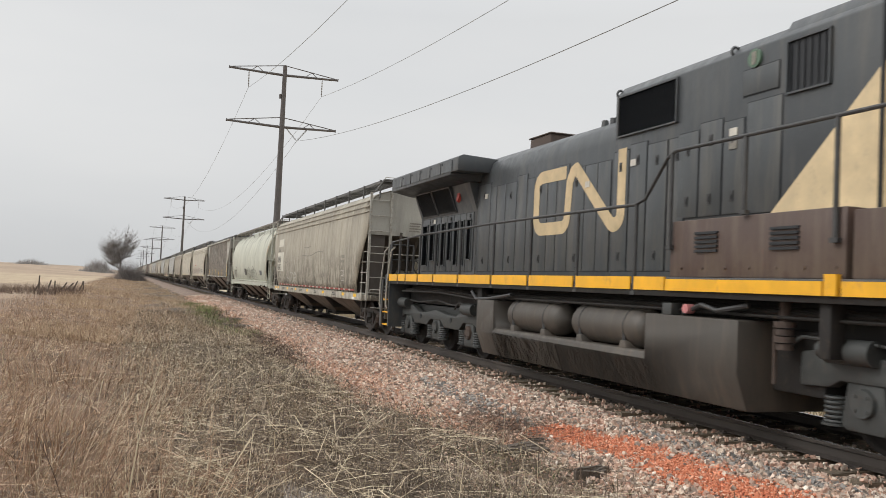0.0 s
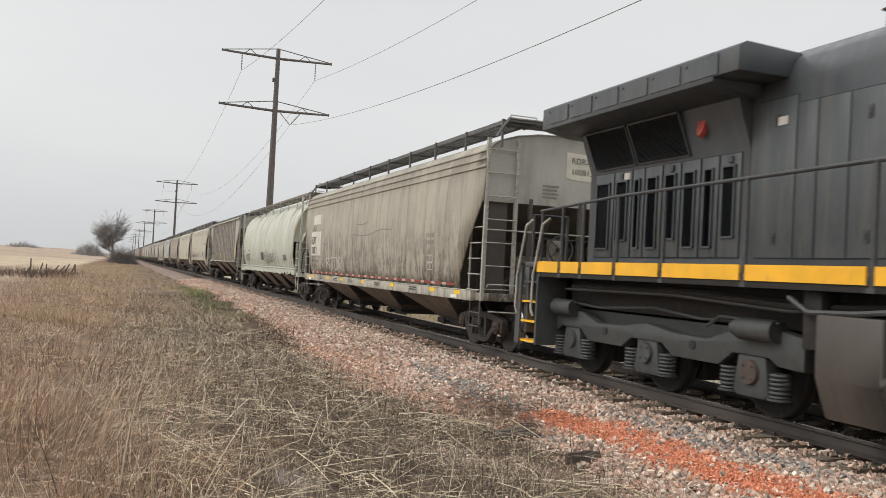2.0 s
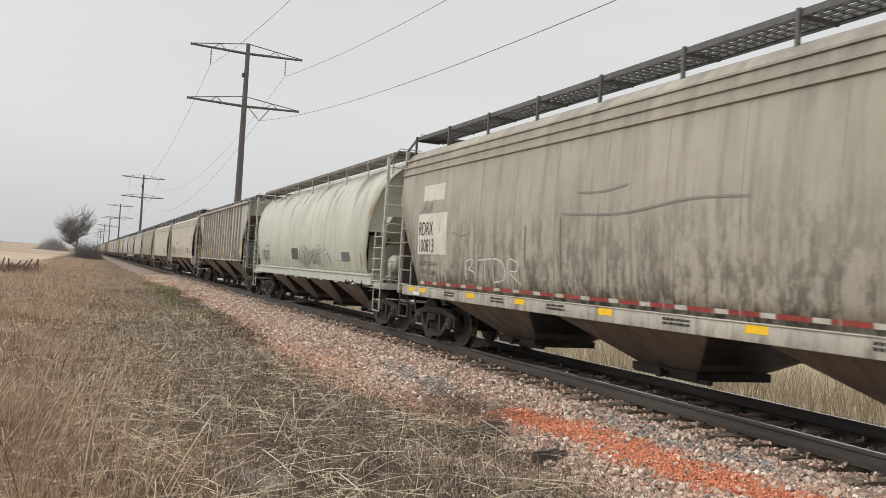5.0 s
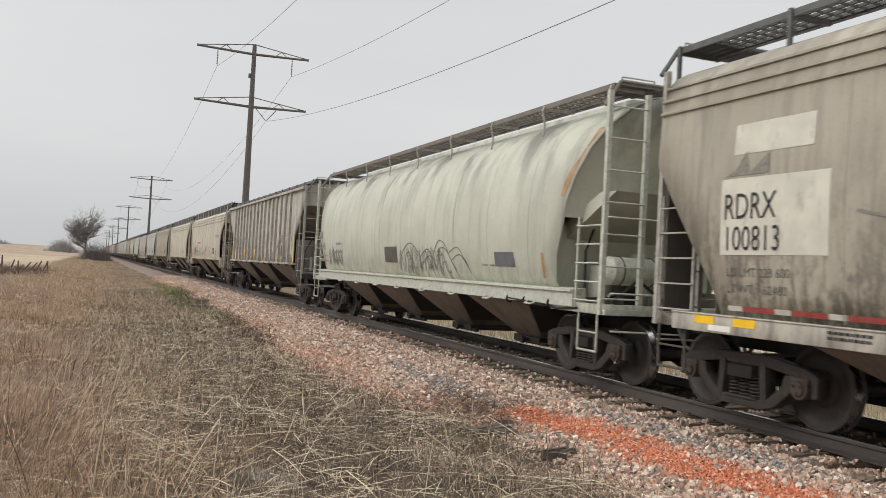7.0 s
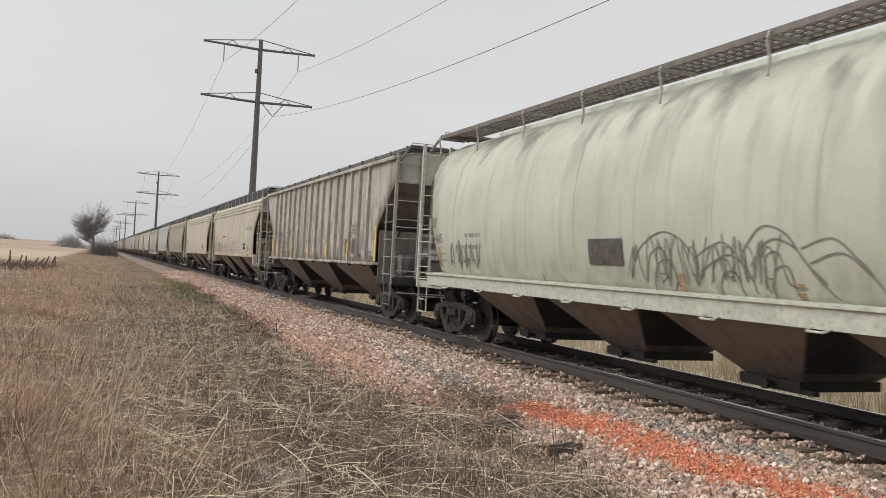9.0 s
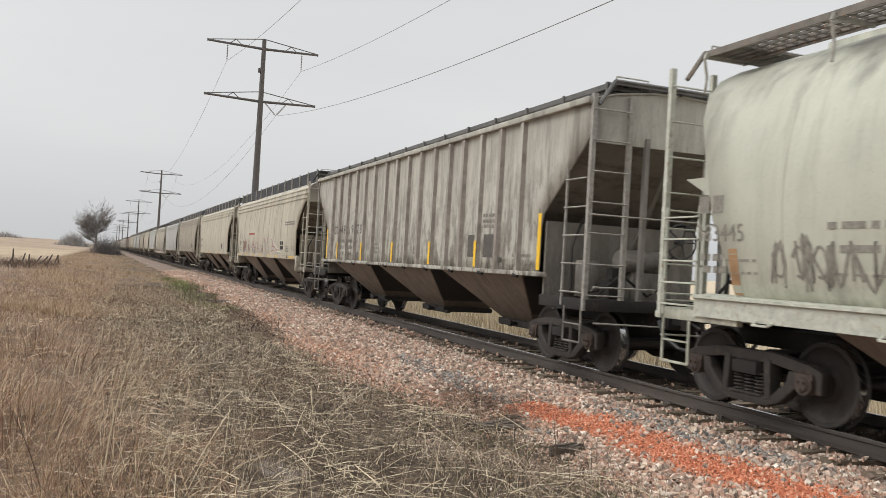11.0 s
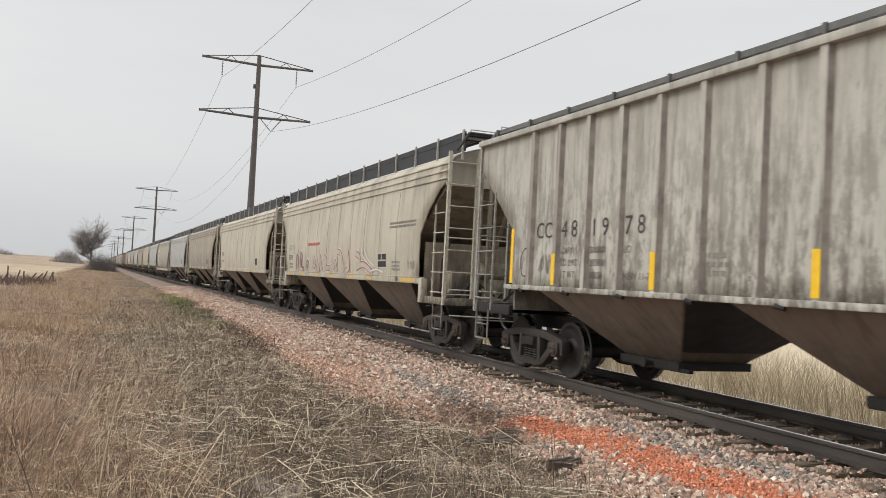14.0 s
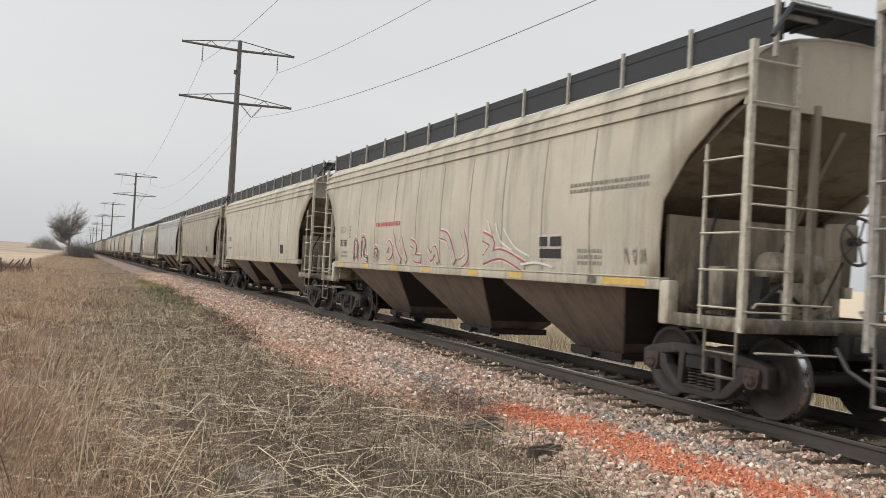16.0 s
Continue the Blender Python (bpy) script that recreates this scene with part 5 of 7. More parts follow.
        part("control_box", Mesh().box(-0.95, -0.7, *q(E - 1.3, E - 1.0), 1.12, 1.7), bulk or slope_mat, parent, bevel=0.01)
    coupler(parent, s, E, E + 0.62)


def running_board(parent, E, z, x0, x1, posts, roof_z, mat_, lift_end=True, fence=0.0, thin=False):
    """Grated walkways along both roof edges and across both ends, on brackets."""
    for side in (-1, 1):
        m = Mesh()
        a, b = sorted((side * x0, side * x1))
        # bearing bars with gaps between
        n = 5
        for i in range(n):
            x = a + (b - a) * i / (n - 1)
            m.box(x - 0.016, x + 0.016, -E, E, z - 0.035, z)
        k = int(2 * E / 0.16)
        for i in range(k + 1):
            y = -E + 2 * E * i / k
            m.box(a, b, y - 0.012, y + 0.012, z - 0.03, z - 0.006)
        m.box(a - 0.02, a, -E, E, z - 0.07, z + 0.01).box(b, b + 0.02, -E, E, z - 0.07, z + 0.01)
        part("running_board", m, mat_, parent, "grated steel roof walkway")
        if fence:
            f = Mesh()
            x = side * x1
            f.box(x - 0.012, x + 0.012, -E, E, z - 0.34, z + fence - 0.2)
            part("walkway_skirt", f, mat_, parent)
        for i in range(posts):
            y = -E + 0.05 + (2 * E - 0.1) * i / (posts - 1)
            p = Mesh()
            x = side * (x1 + 0.035)
            if thin:
                p.tube([(x, y, z - 0.02), (x + side * 0.03, y, z - 0.10), (x - side * 0.02, y, z - 0.32), (x - side * 0.0, y, z - 0.52)], 0.018, 6)
            else:
                p.box(x - 0.02, x + 0.02, y - 0.025, y + 0.025, roof_z - 0.35, z + (fence - 0.16 if fence else 0.02))
            p.box(*sorted((side * x0, x)), y - 0.02, y + 0.02, z - 0.09, z - 0.04)
            part("walkway_bracket", p, M_LIGHT_BAR if fence or thin else mat_, parent)
    for s in (-1, 1):
        m = Mesh()
        a, b = sorted((s * (E - 0.55), s * (E + 0.08)))
        k = 14
        for i in range(k + 1):
            y = a + (b - a) * i / k
            m.box(-1.2, 1.2, y - 0.010, y + 0.010, z - 0.035, z)
        for x in (-1.2, -0.6, 0.0, 0.6, 1.2):
            m.box(x - 0.02, x + 0.02, a, b, z - 0.06, z + 0.005)
        m.tube([(-1.45, s * (E + 0.08), z - 0.35), (-1.2, s * (E + 0.08), z + 0.02), (1.2, s * (E + 0.08), z + 0.02), (1.45, s * (E + 0.08), z - 0.35)], 0.03, 6)
        part("end_platform", m, mat_, parent, "grated steel walkway across the car end")
        if lift_end:
            h = Mesh()
            for side in (-1, 1):
                h.tube([(side * 1.15, s * (E + 0.02), z), (side * 1.15, s * (E + 0.02), z + 0.10), (side * 0.6, s * (E + 0.02), z + 0.10), (side * 0.6, s * (E + 0.02), z)], 0.012, 5)
            part("roof_grab", h, M_LIGHT_BAR, parent)


def roof_hatches(parent, L, z, mat_):
    m = Mesh()
    m.prism([(-0.38, z - 0.12), (0.38, z - 0.12), (0.34, z + 0.05), (0.2, z + 0.09), (-0.2, z + 0.09), (-0.34, z + 0.05)], "y", -L, L)
    part("hatch_cover", m, mat_, parent, "long trough hatch along the roof")


ROUND = [(1.50, 1.14), (1.555, 1.45), (1.59, 1.95), (1.60, 2.45), (1.585, 2.95), (1.56, 3.36), (1.55, 3.52), (1.548, 3.545), (1.578, 3.55), (1.578, 3.58), (1.543, 3.585), (1.535, 3.705), (1.562, 3.71), (1.560, 3.74), (1.525, 3.745), (1.505, 3.865), (1.530, 3.87), (1.525, 3.90), (1.470, 3.91), (1.38, 4.03), (1.22, 4.12), (0.9, 4.22), (0.45, 4.29), (0.0, 4.31)]


def curved_hopper(label, paint_mat, bar_mat, board_mat, E=8.42, sill=(0.96, 1.17), cut="straight", fence=0.0, hop_top=1.02, body_shift=0.0):
    """A curved-side covered hopper with three discharge bays."""
    t = thing("hopper_car", label, "railcar", "hopper cars of the train")
    low = sill[1] - 0.03
    prof = [(x, z if i else low) for i, (x, z) in enumerate(ROUND)]
    if cut == "straight":
        reach = lambda z: float(np.interp(z, [low, 1.5, 2.85, 2.95], [E - 1.25, E - 1.12, E - 0.12, E - 0.05]))
        zc = 2.9
    else:
        reach = lambda z: float(np.interp(z, [low, 2.35, 2.62, 3.06, 3.34, 3.46], [E - 1.42, E - 1.42, E - 1.28, E - 0.85, E - 0.5, E - 0.06]))
        zc = 3.42
    m = shell([p for p in prof], reach)
    body = part("body", m, paint_mat, t)
    so = body.modifiers.new("thickness", "SOLIDIFY")
    so.thickness, so.offset = 0.03, -1
    hw = skin(prof)
    for s in (-1, 1):
        e = Mesh()
        pts = [(x, z) for x, z in prof if z >= zc - 0.01]
        full = [(-x + 0.01, z) for x, z in pts] + [(x - 0.01, z) for x, z in pts[::-1][1:]]
        full = [(-hw(zc), zc)] + full + [(hw(zc), zc)]
        e.prism(full, "y", s * (E - 0.10), s * (E - 0.07))
        part("end_sheet", e, M_PALE_END if cut == "straight" else paint_mat, t)
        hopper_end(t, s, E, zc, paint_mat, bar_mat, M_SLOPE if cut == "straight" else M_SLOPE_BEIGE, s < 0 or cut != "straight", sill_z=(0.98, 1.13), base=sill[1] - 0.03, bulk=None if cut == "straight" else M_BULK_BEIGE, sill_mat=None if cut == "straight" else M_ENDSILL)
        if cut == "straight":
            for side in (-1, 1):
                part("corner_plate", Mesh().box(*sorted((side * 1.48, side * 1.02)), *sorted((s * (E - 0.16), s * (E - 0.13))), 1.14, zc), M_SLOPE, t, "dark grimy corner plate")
    for side in (-1, 1):
        q = Mesh()
        x = side * 1.53
        end = E - 0.45 if cut == "straight" else E - 1.38
        q.box(*sorted((x - side * 0.10, x + side * 0.045)), -end, end, *sill)
        q.box(*sorted((x - side * 0.02, x + side * 0.06)), -end, end, sill[1] - 0.02, sill[1])
        part("side_sill", q, M_LIGHT_SILL if cut == "straight" else paint_mat, t, bevel=0.01)
        for y in np.arange(-end + 1.55, end - 1.3, 1.32):
            # welded seam between two side sheets
            bow = lambda z: 0.0 if cut == "straight" else 0.03 * math.sin((z - low) * 1.6)
            w = Mesh()
            w.sheet([[(side * (hw(z) + 0.004), y - 0.012 + bow(z), z), (side * (hw(z) + 0.008), y + bow(z), z), (side * (hw(z) + 0.004), y + 0.012 + bow(z), z)] for z in np.linspace(low + 0.05, 3.53, 11)])
            part("side_seam", w, paint_mat if cut == "straight" else M_SEAM, t)
    bottoms(t, (-4.35, 0.0, 4.35), 1.85, hop_top, 0.28, 1.44)
    running_board(t, E + 0.08, 4.47, 0.72, 1.24, 10 if not fence else 13, 4.3, board_mat, True, fence)
    roof_hatches(t, E - 1.2, 4.33, board_mat)
    for y in (-7.3, 7.3):
        bogie(t, y)
    return t, hw, sill


M_PALE_END = weathered("pale_grey_end_paint", (0.40, 0.39, 0.345), streak=0.25, grime=0.3, low=2.6, high=3.3, rust=0.4, top=0.4)
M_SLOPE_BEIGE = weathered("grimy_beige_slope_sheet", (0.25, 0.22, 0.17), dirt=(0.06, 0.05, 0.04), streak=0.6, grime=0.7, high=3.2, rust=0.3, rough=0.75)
M_BULK_BEIGE = weathered("grimy_beige_bulkhead", (0.34, 0.295, 0.225), dirt=(0.06, 0.05, 0.04), streak=0.6, grime=1.0, low=1.0, high=2.4, rust=0.4)
M_ENDSILL = weathered("grimy_end_sill_paint", (0.26, 0.225, 0.17), dirt=(0.05, 0.042, 0.034), streak=0.7, grime=1.0, low=0.9, high=1.5, rust=0.4)
M_SEAM = plain("dark_weld_seam", (0.24, 0.21, 0.165), 0.8, 0.0, 0.4, 4, 0.002)
M_BULK = weathered("dusty_grey_bulkhead", (0.24, 0.22, 0.19), streak=0.5, grime=0.5, rust=0.2)
M_LIGHT_SILL = weathered("pale_grimy_sill_paint", (0.46, 0.43, 0.36), streak=0.5, grime=0.5, low=0.9, high=1.3, rust=0.2)


def first_hopper():
    t, hw, sill = curved_hopper("grey curved-side covered hopper with streaked grime and patched lettering", M_GREY_CAR, M_LIGHT_BAR, M_GRATE)
    flat = lambda z: 1.576
    patch(t, "cream_patch", 7.15, 5.62, 1.83, 2.66, hw, M_PATCH, "cream repainted patch behind the lettering")
    patch(t, "cream_patch", 6.98, 5.85, 2.92, 3.25, hw, M_PATCH, "cream repainted patch")
    lettering(t, "RDRX", 7.10, 2.22, 0.40, hw, M_INK, stretch=0.74, proud=0.010)
    lettering(t, "100813", 7.10, 1.88, 0.38, hw, M_INK, stretch=0.76, proud=0.010)
    lettering(t, "LD LMT 223 600", 7.05, 1.60, 0.135, hw, M_WORNINK)
    lettering(t, "LT WT    62480", 7.05, 1.42, 0.135, hw, M_WORNINK)
    m = Mesh().add([(-hw(2.7) - 0.006, 7.1, 2.69), (-hw(2.7) - 0.006, 6.45, 2.69), (-hw(2.7) - 0.006, 6.45, 2.9), (-hw(2.8) - 0.006, 6.72, 2.72), (-hw(2.9) - 0.006, 6.78, 2.95), (-hw(2.8) - 0.006, 6.95, 2.75)], [(0, 1, 2, 3, 4, 5)])
    part("emblem_remnant", m, M_GHOST, t, "dark remnant of an old emblem")
    for i in range(40):
        y = 7.05 - (i // 2) * 0.70 - (i % 2) * 0.23
        patch(t, "red_tape" if i % 2 else "white_tape", y, y - 0.46 if i % 2 else y - 0.22, 1.225, 1.28, hw, M_RED_TAPE if i % 2 else M_WHITE_TAPE, "red reflective tape" if i % 2 else "white reflective tape", steps=1)
    for y in (7.55, 6.9, 4.55, 2.65, 0.2, -2.6, -5.6, -7.1):
        patch(t, "yellow_mark", y, y - 0.34, 1.055, 1.145, flat, M_YELLOW2, "yellow reflective mark on the sill", steps=1)
    for y in (7.3, -6.9):
        patch(t, "white_mark", y, y - 0.36, 0.985, 1.05, flat, M_WHITE_MARK, "white mark on the sill", steps=1)
    for i, y in enumerate((5.6, 3.55, 1.6, -1.2, -4.2)):
        bars(t, y, 1.09, 0.5, 2, 0.03, flat, M_INK, 20 + i)
    for a in (0.0, 0.17):
        for b in (0.0, 0.17):
            y, z = -5.35 - b * 1.2, 1.52 + a
            m = Mesh()
            for p in (((y, z), (y - 0.17, z + 0.02)), ((y, z + 0.15), (y - 0.17, z + 0.17)), ((y, z), (y - 0.02, z + 0.16)), ((y - 0.15, z), (y - 0.17, z + 0.16))):
                (u0, w0), (u1, w1) = p
                m.add([(-hw(w) - 0.008, u, w) for u, w in ((u0, w0), (u1, w0), (u1, w1), (u0, w1))], [(0, 1, 2, 3)])
            part("stencil_box", m, M_WHITE_TAPE, t, "small white painted data box")
    bars(t, -5.3, 2.25, 0.5, 2, 0.09, hw, M_GHOST, 31)
    ribbon(t, "graffiti", [[(a - 0.35, 1.36 + 0.9 * (b - 1.36)) for a, b in st] for st in [[(5.0, 1.38), (5.0, 1.72), (4.75, 1.80), (4.78, 1.66), (4.9, 1.60), (4.62, 1.52), (4.66, 1.36)], [(4.5, 1.78), (3.9, 1.82)], [(4.22, 1.80), (4.2, 1.38)], [(3.85, 1.36), (3.86, 1.8), (3.5, 1.72), (3.45, 1.45), (3.85, 1.37)], [(3.3, 1.36), (3.3, 1.80), (2.98, 1.74), (3.0, 1.6), (3.25, 1.58), (2.85, 1.36)]]], 0.020, hw, M_SPRAY_WHITE, "white sprayed outline scrawl")
    ribbon(t, "scrape", [[(0.9, 2.74), (0.2, 2.72), (-0.35, 2.78)], [(1.25, 2.45), (-0.2, 2.40), (-1.6, 2.52), (-2.6, 2.50)], [(5.3, 2.25), (4.9, 2.18), (4.5, 2.24)], [(1.3, 2.4), (1.28, 1.5)], [(2.4, 2.3), (2.38, 1.6)], [(3.5, 2.25), (3.5, 1.9)]], 0.03, hw, M_GHOST, "dented scrape in the side sheet")
    e = Mesh()
    e.prism([(0.20, 3.50), (0.30, 3.46), (0.74, 3.44), (0.90, 3.56), (0.90, 3.97), (0.20, 4.0)], "y", -8.358, -8.346)
    part("end_patch", e, M_PATCH, t, "cream patch on the end sheet")
    for txt, z, size in (("RDRX", 3.78, 0.17), ("100813", 3.56, 0.17)):
        c = bpy.data.curves.new("lettering", "FONT")
        c.body, c.size, c.resolution_u = txt, size, 3
        tmp = bpy.data.objects.new("tmp", c)
        me = bpy.data.meshes.new_from_object(tmp)
        bpy.data.objects.remove(tmp)
        bpy.data.curves.remove(c)
        me.materials.clear()
        me.materials.append(M_INK)
        part("lettering", me, None, t, f"painted words {txt}", at=pose(0.30, -8.362, z, 90, 0, 0))
    b = Mesh()
    for i in range(4):
        b.box(-0.30, 0.05 - 0.04 * (i % 2), -8.358, -8.348, 3.27 - 0.075 * i, 3.31 - 0.075 * i)
    part("small_lettering", b, M_GHOST, t, "small worn lettering")
    return t


SCRAWL = [[(0.1, 1.45), (-0.15, 1.85), (-0.6, 2.05), (-1.0, 1.95), (-1.25, 1.72)], [(-0.25, 1.42), (-0.35, 1.75), (-0.6, 1.85), (-0.75, 1.6), (-0.55, 1.42)], [(-1.2, 1.72), (-1.7, 1.92), (-2.0, 1.75), (-2.1, 1.5)], [(-1.5, 1.45), (-1.6, 1.7), (-1.8, 1.72), (-1.9, 1.48)], [(-2.05, 1.8), (-2.35, 2.08), (-2.7, 2.0), (-2.95, 1.72), (-3.2, 1.5)], [(-2.35, 1.42), (-2.4, 1.75), (-2.6, 1.8), (-2.7, 1.5), (-2.95, 1.45)], [(-2.9, 1.85), (-3.3, 1.95), (-3.6, 1.75), (-3.75, 1.6)]]


def cylinder_hopper():
    """A pale round-bodied hopper with four bays and rolled ends."""
    t = thing("hopper_car", "pale green-white cylindrical covered hopper with rust streaks and black graffiti", "railcar", "hopper cars of the train")
    E = 8.35
    prof = [(1.36, 1.22), (1.48, 1.42), (1.565, 1.8), (1.60, 2.2), (1.60, 2.6), (1.55, 3.0), (1.44, 3.4), (1.25, 3.72), (0.98, 3.98), (0.65, 4.15), (0.3, 4.23), (0.0, 4.25)]
    reach = lambda z: float(np.interp(z, [1.22, 1.5, 2.35, 2.65, 3.2, 3.7, 4.0, 4.25], [E - 1.30, E - 1.38, E - 1.0, E - 0.98, E - 0.72, E - 0.45, E - 0.3, E - 0.25]))
    body = part("body", shell(prof, reach), M_PALE_CAR, t)
    so = body.modifiers.new("thickness", "SOLIDIFY")
    so.thickness, so.offset = 0.03, -1
    hw = skin(prof)
    for s in (-1, 1):
        m = Mesh()
        rows = []
        for x, z in [(1.60, 2.38)] + prof[4:]:
            rows.append([(u * x, s * (reach(z) - 0.02 + 0.10 * (1 - u * u)), z) for u in np.linspace(-1, 1, 9)])
        m.sheet(rows)
        part("end_sheet", m, M_PALE_CAR, t)
        hopper_end(t, s, E, 2.72, M_PALE_CAR, M_PALE_BAR, M_PALE_CAR, True, slope_in=3.0, hw=1.30, sill_z=(1.0, 1.14), base=1.3)
        for i in range(2):
            b = Mesh()
            b.box(-1.5, 1.5, *sorted((s * (E - 0.1), s * (E + 0.06))), 1.0, 1.08)
        part("bumper_plate", b, M_PALE_BAR, t)
    for side in (-1, 1):
        q = Mesh()
        q.prism([(side * 1.30, 1.07), (side * 1.54, 1.07), (side * 1.545, 1.27), (side * 1.585, 1.285), (side * 1.585, 1.315), (side * 1.33, 1.345)][::side], "y", -E + 0.75, E - 0.75)
        part("side_sill", q, M_PALE_BAR, t)
        for y in np.arange(-6.2, 6.3, 1.55):
            w = Mesh()
            w.sheet([[(side * (hw(z) + 0.003), y - 0.014, z), (side * (hw(z) + 0.009), y, z), (side * (hw(z) + 0.003), y + 0.014, z)] for z in np.linspace(1.3, 4.1, 16)])
            part("side_seam", w, M_PALE_CAR, t)
        for y in np.arange(-6.4, 6.5, 1.6):
            w = Mesh().tube([(side * 1.56, y - 0.12, 1.09), (side * 1.63, y - 0.10, 1.05), (side * 1.63, y + 0.12, 1.05), (side * 1.56, y + 0.12, 1.10)], 0.014, 5)
            part("tie_down", w, M_PALE_BAR, t)
    bottoms(t, (-4.5, -1.5, 1.5, 4.5), 1.3, 1.10, 0.28, 1.36)
    running_board(t, E - 0.35, 4.30, 0.72, 1.24, 9, 4.18, M_BOARD_BROWN, True, thin=True)
    roof_hatches(t, E - 1.4, 4.28, M_PALE_CAR)
    lettering(t, "383445", 7.55, 1.94, 0.28, hw, M_GHOST, stretch=0.95)
    for i in range(2):
        patch(t, "mark_bar", 7.52 - 0.24 * i, 7.34 - 0.24 * i, 2.26, 2.46, hw, M_GHOST, "dark block of an unlettered mark", steps=2)
    bars(t, 7.5, 1.72, 0.9, 2, 0.08, hw, M_GHOST, 4)
    bars(t, -4.4, 1.62, 0.5, 1, 0.14, hw, M_GHOST, 6)
    bars(t, 5.6, 2.05, 0.7, 3, 0.13, hw, M_GHOST, 8)
    patch(t, "placard_panel", 1.10, 0.25, 1.62, 1.98, hw, M_DARKPANEL, "dark rectangular placard", 0.02, 2)
    patch(t, "placard_panel", -4.95, -5.70, 1.62, 1.86, hw, M_SLATE, "slate grey rectangular placard", 0.012, 2)
    ribbon(t, "graffiti", SCRAWL, 0.022, hw, M_SPRAY_BLACK, "faded black sprayed scrawl")
    ribbon(t, "graffiti", [[(a - 0.12, b - 0.14) for a, b in st] for st in SCRAWL[1:]], 0.02, hw, M_SPRAY_BLACK, "faded black sprayed scrawl", 0.010)
    ribbon(t, "graffiti", wild_strokes(31, 0.2, -2.6, 1.45, 1.95, 9), 0.016, hw, M_SPRAY_BLACK, "tangle of thin black sprayed lines", 0.012)
    ribbon(t, "graffiti", wild_strokes(12, 6.4, 5.0, 1.5, 1.95, 5), 0.03, hw, M_GHOST, "faint grey sprayed scrawl")
    for y, w, z0, z1 in ((-6.62, 0.10, 1.35, 1.85), (7.02, 0.14, 1.35, 1.86), (-0.9, 0.09, 1.25, 1.55), (-2.8, 0.10, 1.25, 1.5), (2.6, 0.05, 1.25, 1.45)):
        patch(t, "rust_run", y, y - w, z0, z1, hw, M_RUST_BAND, "orange rust run", steps=4)
    m = Mesh()
    m.sheet([[(-hw(z) - 0.006, -reach(z) + 0.07, z), (-hw(z) - 0.006, -reach(z) + 0.18 + 0.05 * math.sin(z * 7), z)] for z in np.linspace(2.7, 3.7, 10)])
    part("rust_run", m, M_RUST_BAND, t, "orange rust run down the end seam")
    rod = Mesh().cyl((-1.50, -5.45, 1.10), (-1.50, -6.75, 1.06), 0.045, 10).tube([(-1.50, -6.7, 1.06), (-1.52, -7.1, 1.02), (-1.50, -7.7, 1.06)], 0.02, 6)
    part("brake_rod", rod, M_UNDER, t, "black brake rod slung along the sill")
    for y in (-5.5, -6.1, -6.9):
        part("rod_clamp", Mesh().ring((-1.50, y, 1.09), 0.06, 0.018, "y", 12, 5), M_UNDER, t)
    tk = Mesh().cyl((-1.05, -7.75, 1.62), (-0.1, -7.75, 1.62), 0.21, 18).cyl((-1.14, -7.75, 1.62), (-1.05, -7.75, 1.62), 0.13, 16, 0.21)
    part("air_tank", tk, M_PALE_BAR, t, "pale cylindrical air tank on the end platform")
    for x in (-0.9, -0.35):
        part("tank_strap", Mesh().ring((x, -7.75, 1.62), 0.213, 0.012, "x", 24, 5), M_RUSTCAP, t)
    for y in (-7.2, 7.2):
        bogie(t, y)
    return t


M_PALE_BAR = plain("pale_green_bar", (0.46, 0.47, 0.40), 0.6, 0.0, 0.2, 12, 0.003, (0.26, 0.17, 0.09))
M_BOARD_BROWN = plain("rusty_brown_walkway", (0.16, 0.145, 0.125), 0.75, 0.0, 0.3, 6, 0.003, (0.24, 0.13, 0.07))
M_SLATE = plain("slate_grey_placard", (0.12, 0.125, 0.13), 0.6, 0.0, 0.25, 8, 0.002)
M_DARKPANEL = plain("dark_placard", (0.085, 0.075, 0.065), 0.6, 0.0, 0.4, 8, 0.002, (0.2, 0.18, 0.16))


